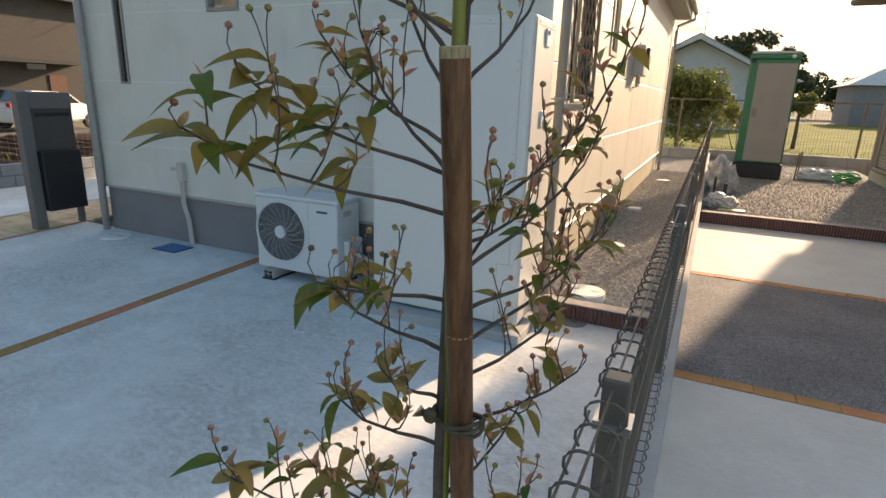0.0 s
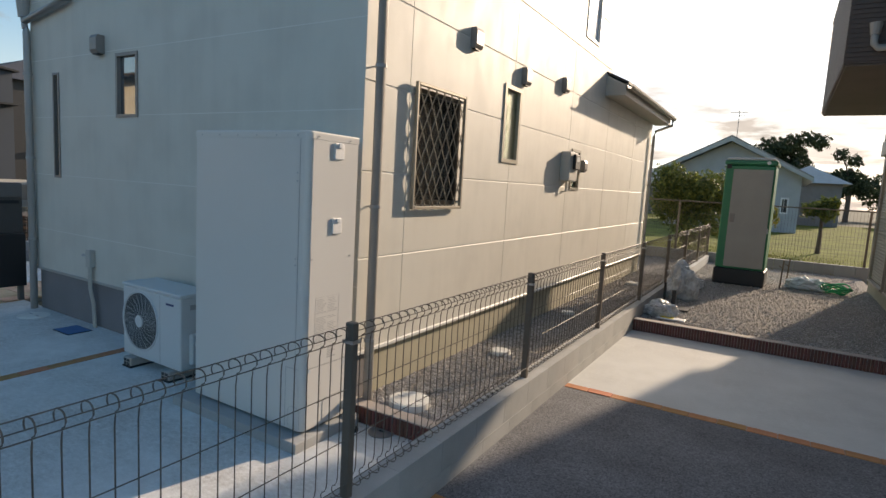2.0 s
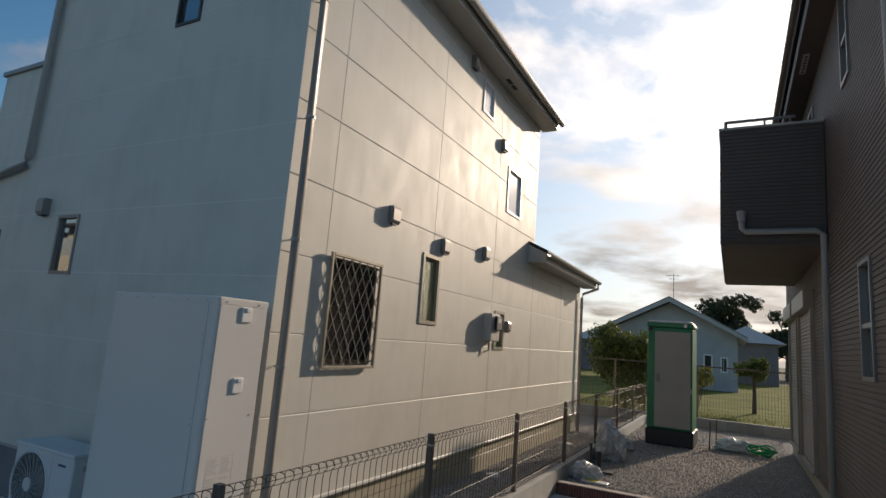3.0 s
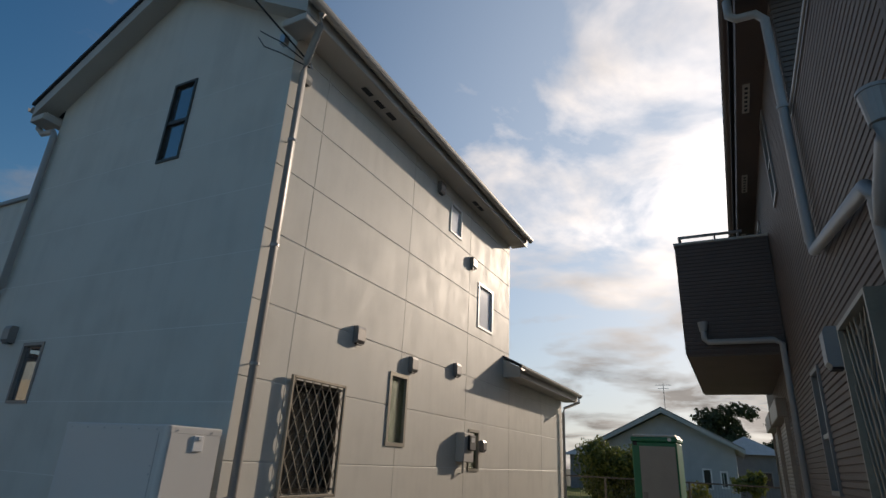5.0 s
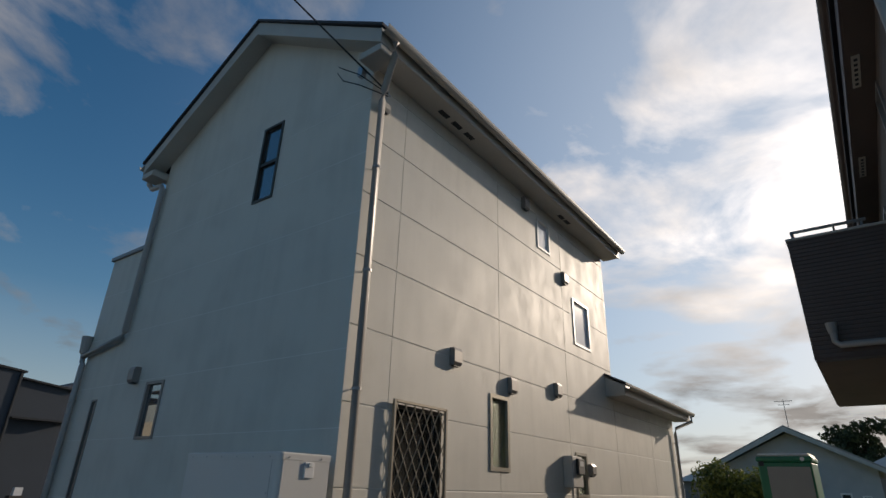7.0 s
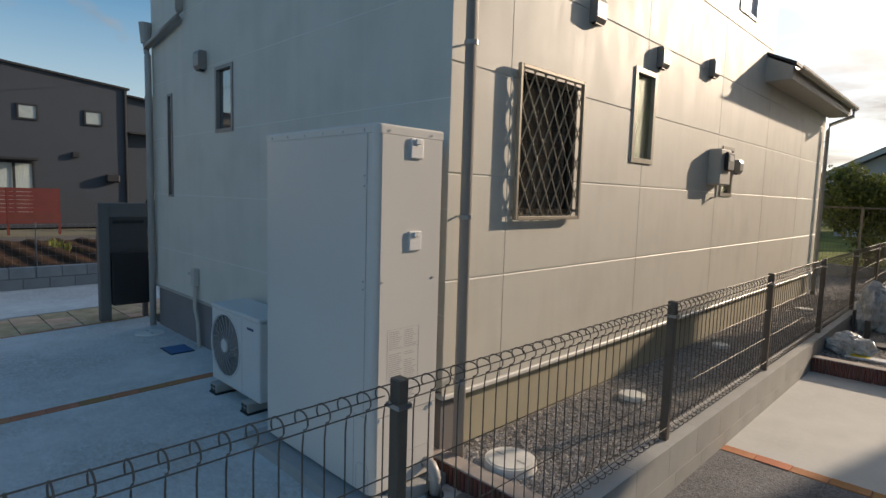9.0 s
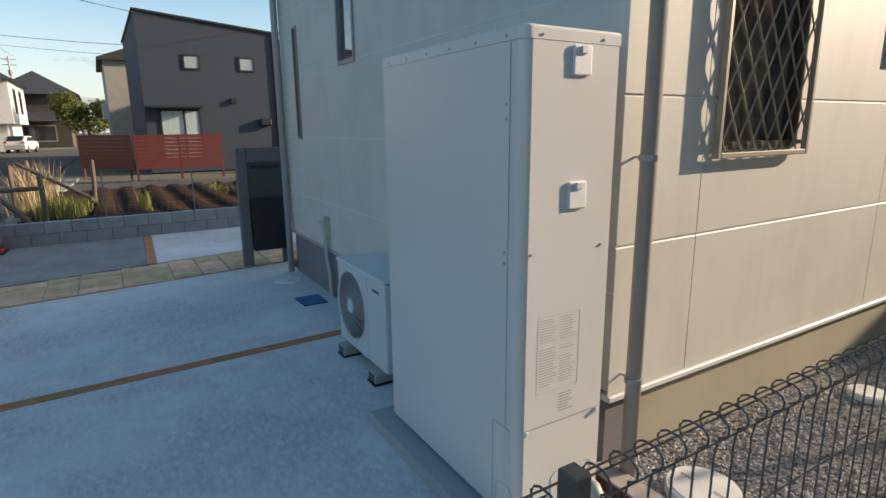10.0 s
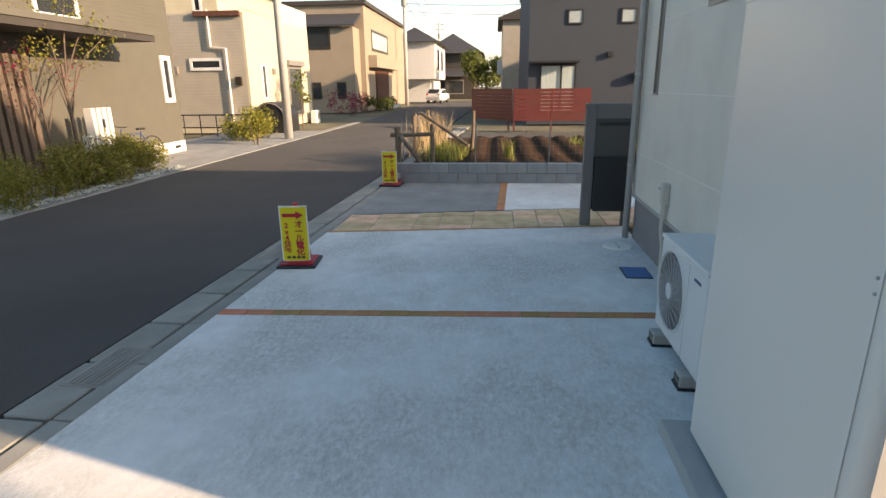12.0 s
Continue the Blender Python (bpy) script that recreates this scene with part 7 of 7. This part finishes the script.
def crown(name, lumps, count, leaf, mat, seed, flat=0.85):
    """Foliage: many small leaves on the outside of uneven lumps (x, y, z, radius)."""
    r = np.random.RandomState(seed)
    w = np.array([l[3] ** 2 for l in lumps])
    pick = r.choice(len(lumps), count, p=w / w.sum())
    L = np.array(lumps)[pick]
    d = r.normal(size=(count, 3))
    d /= np.linalg.norm(d, axis=1)[:, None]
    rad = L[:, 3] * (0.55 + 0.5 * r.uniform(0, 1, count) ** 0.6) * (1 + 0.25 * np.sin(d[:, 0] * 7 + d[:, 2] * 5 + pick))
    c = L[:, :3] + d * rad[:, None] * np.array((1, 1, flat))
    n = d + r.normal(size=(count, 3)) * 0.6
    n /= np.linalg.norm(n, axis=1)[:, None]
    u = np.cross(n, r.normal(size=(count, 3)))
    u /= np.linalg.norm(u, axis=1)[:, None]
    v = np.cross(n, u)
    s = (leaf * r.uniform(0.6, 1.4, count))[:, None]
    q = np.stack((c - u * s, c + v * s * 0.5 + n * s * 0.15, c + u * s, c - v * s * 0.5 + n * s * 0.15), 1)
    me = bpy.data.meshes.new(name)
    me.from_pydata(q.reshape(-1, 3).tolist(), [], (np.arange(4)[None] + 4 * np.arange(count)[:, None]).tolist())
    me.materials.append(mat)
    return me


def plant(name, at, label, category, lumps, count, leaf, mat, seed, trunk=None, lim=4):
    t = thing(name, at, label, category)
    rr = random.Random(seed)
    if trunk:
        h, r = trunk
        part("trunk", tubem([(0, 0, -0.05), (0.04 * h * 0.3, 0.02, h * 0.5), (0.0, 0.0, h)], r, 9, r * 0.55), M_BARK, t)
        for k, l in enumerate(lumps[:lim]):
            part("limb", tubem([(0, 0, h * (0.55 + 0.1 * (k % 4))), (l[0] * 0.5, l[1] * 0.5, (h + l[2]) / 2 * 0.95), (l[0], l[1], l[2])], r * 0.45, 6, r * 0.12), M_BARK, t)
    else:
        for k, l in enumerate(lumps[:lim]):
            part("stem", tubem([(l[0] * 0.3, l[1] * 0.3, -0.02), (l[0] * 0.7, l[1] * 0.7, l[2] * 0.5), (l[0], l[1], l[2])], 0.018, 5, 0.006), M_BARK, t)
    part("crown", crown("crown", lumps, count, leaf, mat, seed), mat, t)
    return t


def lumps_of(seed, n, sx, sy, z0, z1, r0, r1):
    rr = random.Random(seed)
    return [(rr.uniform(-sx, sx), rr.uniform(-sy, sy), rr.uniform(z0, z1), rr.uniform(r0, r1)) for k in range(n)]


plant("camellia_shrub", (-0.2, 19.6, 0.05), "dense dark evergreen shrub behind the back fence", "shrub", lumps_of(3, 22, 1.0, 0.8, 0.75, 2.2, 0.4, 0.62), 15000, 0.055, M_LEAFD, 3, (1.0, 0.07))
plant("garden_tree", (3.4, 24.0, 0.05), "small dark garden tree on the lawn", "tree", lumps_of(5, 7, 0.35, 0.4, 1.35, 1.75, 0.2, 0.3), 1200, 0.08, M_LEAFD, 5, (1.3, 0.08))
plant("garden_shrub", (1.6, 22.0, 0.05), "small pale yellow-green shrub before the barn", "shrub", lumps_of(6, 7, 0.5, 0.4, 0.7, 1.4, 0.2, 0.35), 900, 0.07, M_LEAFG, 6)
plant("pine_tree", (2.4, 72.0, 0.0), "tall dark broad-crowned tree far off", "tree", lumps_of(7, 15, 2.4, 2.0, 5.0, 8.6, 0.8, 1.3), 9000, 0.17, M_LEAFT, 7, (6.5, 0.35))
plant("pine_tree", (8.5, 80.0, 0.0), "dark conical tree far off", "tree", lumps_of(8, 12, 1.5, 1.5, 3.0, 7.5, 0.7, 1.1), 6000, 0.17, M_LEAFT, 8, (6.0, 0.3))
plant("far_tree", (15.0, 90.0, 0.0), "dark far-off tree beyond the roofs", "tree", lumps_of(9, 10, 5, 3, 2.5, 5.0, 1.3, 2.0), 2600, 0.3, M_LEAFT, 9, (4.0, 0.3))
before_street = set(bpy.data.objects)
plant("bamboo_grove", (-68.0, 2.0, 0.0), "green street tree beyond the side street", "tree", lumps_of(10, 12, 1.5, 2.0, 2.0, 5.2, 0.7, 1.3), 3500, 0.2, M_LEAFD, 10, (3.5, 0.2))
plant("hedge_shrub", (-8.2, -5.35, 0.0), "low feathery green shrub along the kerb", "shrub", lumps_of(11, 26, 1.5, 0.55, 0.15, 0.65, 0.25, 0.42), 14000, 0.026, M_LEAFG, 11)
plant("hedge_shrub", (-10.6, -5.6, 0.0), "feathery yellow-green juniper by the kerb", "shrub", lumps_of(12, 22, 0.9, 0.5, 0.2, 0.8, 0.22, 0.4), 11000, 0.026, M_LEAFG, 12)
plant("hedge_shrub", (-20.6, -6.7, 0.0), "low yellow-green juniper before the beige house", "shrub", lumps_of(13, 16, 1.6, 0.7, 0.2, 0.6, 0.3, 0.5), 4200, 0.06, M_LEAFG, 13)
plant("red_shrub", (-36.0, -6.6, 0.0), "bare reddish shrub with crimson leaves by the tan house", "shrub", lumps_of(14, 14, 3.5, 0.8, 0.4, 1.4, 0.3, 0.6), 800, 0.07, M_LEAFR, 14)
plant("garden_shrub", (-46.0, -5.9, 0.0), "small green shrub before the tan house", "shrub", lumps_of(15, 10, 4, 0.6, 0.3, 0.9, 0.3, 0.5), 1500, 0.1, M_LEAFD, 15)
plant("garden_shrub", (-17.6, -5.3, 0.0), "dry feathery shrub by the utility pole", "shrub", lumps_of(16, 8, 0.5, 0.3, 0.4, 1.2, 0.2, 0.35), 1100, 0.05, M_LEAFG, 16)
plant("street_tree", (-9.7, -5.9, 0.0), "slender multi-stemmed garden tree with sparse young leaves", "tree", [(-0.6, 0.2, 2.6, 0.4), (0.5, 0.1, 2.8, 0.4), (0.1, -0.2, 3.4, 0.45), (-0.9, 0, 3.3, 0.45), (0.9, 0.2, 2.5, 0.35), (-1.3, 0.1, 3.0, 0.4), (-0.3, 0.1, 3.7, 0.35)], 800, 0.034, M_LEAFG, 17, (2.4, 0.05), 7)
plant("street_tree", (-9.2, -6.1, 0.0), "slender garden tree with fine dark red twigs by the porch", "tree", [(-0.5, 0.2, 2.1, 0.35), (0.5, 0.1, 1.8, 0.35), (0.1, -0.2, 2.5, 0.4), (-0.9, 0, 2.4, 0.35), (0.8, 0.1, 2.3, 0.35)], 320, 0.026, M_LEAFR, 18, (1.8, 0.04), 6)
plant("street_tree", (-25.6, -6.3, 0.0), "young staked tree beside the utility pole", "tree", [(-0.3, 0.1, 1.4, 0.3), (0.3, 0, 1.9, 0.3), (0.0, 0, 2.4, 0.3)], 260, 0.08, M_LEAFD, 19, (2.0, 0.035), 3)
gravel("kerb_rubble", -12.0, -6.5, -5.05, -4.8, 0.02, 320, 0.07, "pale green-grey rubble along the planting", 12, M_GREENSTONE)
settle(set(bpy.data.objects) - before_street)
blades("lawn_grass", (0.8, 19.6, 0.04), (2.8, 1.6), 5200, 0.11, "rough grass on the lawn behind the fence", 21, M_BLADE, "grass", 0.006)


# ---- staked dogwood by the street ----
def leaf_mesh(seed, length, width, droop):
    rr = random.Random(seed)
    bm = bmesh.new()
    n = 6
    rows = []
    for k in range(n + 1):
        s = k / n
        w = width * math.sin(math.pi * min(1, s * 0.97 + 0.02) ** 0.8) * (1 - 0.15 * s)
        x = length * s * (1 - 0.18 * droop * s)
        z = -droop * length * s * s * 0.75
        rows.append([bm.verts.new((x, y, z + abs(y) * 0.35 + rr.uniform(-0.0006, 0.0006))) for y in (-w, 0, w)])
    for a, b in zip(rows, rows[1:]):
        for i in range(2):
            bm.faces.new((a[i], a[i + 1], b[i + 1], b[i]))
    return bm


LEAVES = [mesh_from("leaf", leaf_mesh(k, l, w, d), M_LEAF, True) for k, (l, w, d) in enumerate(((0.052, 0.0125, 0.45), (0.044, 0.0105, 0.7), (0.060, 0.0125, 0.25)))]
BIG = [mesh_from("leaf", leaf_mesh(k + 4, l, w, d), M_LEAF, True) for k, (l, w, d) in enumerate(((0.078, 0.0165, 0.7), (0.07, 0.015, 0.9), (0.086, 0.0175, 0.5)))]
YOUNG = [mesh_from("leaf", leaf_mesh(k + 9, l, w, d), M_LEAFY, True) for k, (l, w, d) in enumerate(((0.026, 0.0050, 0.1), (0.021, 0.004, -0.3), (0.032, 0.0065, 0.4)))]


def dogwood():
    t = thing("dogwood_tree", (0.463, 1.440, -0.13), "young staked dogwood with sparse green and reddish spring leaves", "tree")
    rr = random.Random(11)
    side, away = Vector((0.9, 0.437, 0)), Vector((-0.437, 0.9, 0))
    part("trunk", tubem([(0, 0, 0), (0.0, 0.0, 0.6), (-0.004, -0.004, 1.0), (0.0, 0.0, 1.3), (0.006, 0.0, 1.55), (0.012, 0.004, 1.75), (0.02, 0.01, 2.05)], 0.0125, 10, 0.005), M_BARK, t, smooth=True)

    def twig(p, d, n_leaf, young, kinds=LEAVES):
        """Leaves in pairs at a shoot's tip, with a bud on a stalk."""
        for k in range(n_leaf):
            me = rr.choice(YOUNG if young else kinds)
            o = part("leaf", me, None, t)
            a = rr.uniform(0, 360)
            o.matrix_basis = pose(*(p - d * rr.uniform(0, 0.05)), rr.uniform(-35, 35), rr.uniform(-45, 30) if not young else rr.uniform(-80, -25), a)
        if rr.random() < 0.3:
            return
        q = p + Vector((rr.uniform(-0.02, 0.02), rr.uniform(-0.02, 0.02), rr.uniform(0.02, 0.06)))
        part("bud_stalk", tubem([p, (p + q) / 2 + d * 0.01, q], 0.0011, 4), M_BARK, t)
        g = bmesh.new()
        bmesh.ops.create_icosphere(g, subdivisions=1, radius=0.0056)
        for v in g.verts:
            v.co = v.co + q
        part("bud", g, M_LEAFY if rr.random() < 0.9 else M_BARK, t)

    # branch: start height, reach to the side, rise, lean away from the street, leaf count, shoots
    for z, reach, rise, lean, big, shoots in ((1.44, -0.36, 0.13, -0.10, 15, 5), (1.50, -0.28, 0.14, -0.09, 9, 4), (1.54, -0.19, 0.16, -0.03, 4, 3), (1.50, -0.13, 0.20, -0.05, 4, 2), (1.30, -0.20, 0.04, -0.04, 6, 3),
                                             (1.21, -0.18, 0.12, -0.03, 6, 4), (1.03, -0.17, 0.12, -0.05, 7, 4), (0.86, -0.36, 0.15, -0.06, 11, 5), (0.84, -0.24, 0.12, 0.04, 7, 4), (1.27, 0.27, 0.12, 0.10, 5, 5), (1.38, 0.13, 0.07, 0.06, 3, 3),
                                             (1.40, 0.30, 0.32, 0.13, 4, 8), (1.20, 0.30, 0.24, 0.13, 4, 7), (1.33, 0.24, 0.24, 0.08, 4, 6), (1.14, 0.20, 0.16, 0.03, 4, 5), (1.06, 0.24, 0.09, 0.06, 5, 5), (0.92, 0.14, 0.14, 0.08, 5, 3), (1.60, -0.09, 0.22, 0.06, 3, 2),
                                             (1.62, 0.14, 0.20, 0.08, 3, 4), (1.33, 0.07, 0.16, -0.06, 3, 3), (0.80, -0.14, 0.14, 0.06, 6, 3), (0.82, 0.16, 0.12, 0.02, 5, 3), (1.70, -0.22, 0.14, -0.06, 6, 3), (1.66, -0.12, 0.20, -0.10, 4, 2), (1.12, -0.10, 0.10, -0.08, 4, 2), (1.72, 0.10, 0.18, -0.04, 3, 2)):
        tip = side * reach + away * lean + Vector((0, 0, z + rise))
        knee = side * reach * 0.45 + away * lean * 0.4 + Vector((0, 0, z + rise * 0.32))
        mid2 = side * reach * 0.78 + away * lean * 0.8 + Vector((0, 0, z + rise * 0.62))
        pts = [Vector((0, 0, z)), knee * 0.45 + Vector((0, 0, z)) * 0.55 + Vector((0, 0, 0.004)), knee, mid2, tip]
        part("branch", tubem(pts, 0.0042, 6, 0.0016), M_BARK, t)
        d = (tip - mid2).normalized()
        kinds = BIG if reach < -0.15 and big >= 5 else LEAVES
        twig(tip, d, big // 2 + 1, False, kinds)
        twig(tip, d, 4, True)
        for k in range(shoots):
            f = 0.35 + 0.6 * (k + rr.random() * 0.6) / shoots
            b = pts[2].lerp(pts[3], (f - 0.35) / 0.4) if f < 0.75 else pts[3].lerp(tip, (f - 0.75) / 0.25)
            e = b + side * rr.uniform(-0.03, 0.03) + away * rr.uniform(-0.06, 0.06) + Vector((0, 0, rr.uniform(0.03, 0.10)))
            part("twig", tubem([b, (b + e) / 2 + Vector((0.004, -0.003, -0.006)), e], 0.0018, 5, 0.0011), M_BARK, t)
            dd = (e - b).normalized()
            twig(e, dd, max(1, big // 4), False, kinds)
            twig(e, dd, rr.choice((3, 4, 6)), True)
    return t


dogwood()


def stake(name, base, top, r, mat, label, cap_mat=None, nodes=()):
    t = thing(name, base, label, "stake")
    d = Vector(top) - Vector(base)
    g = bmesh.new()
    zs = [0.0]
    for nz in nodes:
        zs += [nz - 0.012, nz, nz + 0.012]
    zs.append(1.0 * d.length)
    n = 14
    rings = []
    u = d.normalized()
    a = u.cross(Vector((0, 1, 0))).normalized()
    b = u.cross(a)
    for z in zs:
        rad = r * (1.07 if z in nodes else 1.0)
        rings.append([g.verts.new(u * z + rad * (math.cos(q) * a + math.sin(q) * b)) for q in [2 * math.pi * k / n for k in range(n)]])
    for p, q in zip(rings, rings[1:]):
        for k in range(n):
            g.faces.new((p[k], p[(k + 1) % n], q[(k + 1) % n], q[k]))
    part("culm", g, mat, t, smooth=True)
    if cap_mat:
        e = u * d.length
        part("cut_end", tubem([e - u * 0.012, e + u * 0.002], r * 1.02, n), cap_mat, t, "pale cut end")
        for nz in nodes:
            part("node_ring", tubem([u * (nz - 0.0012), u * (nz + 0.0012)], r * 1.075, n), cap_mat, t)
    return t


stake("bamboo_stake", (0.505, 1.545, -0.02), (0.500, 1.355, 1.547), 0.0205, M_BAMBOO, "thick brown bamboo stake tied to the young tree", M_BAMCUT, (0.40, 0.78, 1.165))
stake("bamboo_cane", (0.462, 1.455, -0.02), (0.470, 1.43, 1.885), 0.0098, M_GREENB, "thin olive-green bamboo cane beside the trunk", None, (0.5, 0.9, 1.3, 1.7))
tw = thing("twine_tie", (0.484, 1.430, 0.965), "rough brown twine tying tree and stakes together", "twine")
for k in range(3):
    part("wrap", tubem([(0.012 + 0.044 * math.cos(a), -0.004 + 0.030 * math.sin(a), 0.006 * k + 0.006 * math.sin(a * 2 + k)) for a in [2 * math.pi * i / 22 for i in range(23)]], 0.0035, 6), M_TWINE, tw)
part("knot", boxm(-0.04, -0.035, 0.0, -0.018, -0.015, 0.025, 0.006), M_TWINE, tw)
for k in range(9):
    part("frayed_end", tubem([(-0.03, -0.025, 0.012), (-0.045 - 0.004 * k, -0.03 + 0.004 * k, 0.03 - 0.006 * k)], 0.0012, 3), M_TWINE, tw)
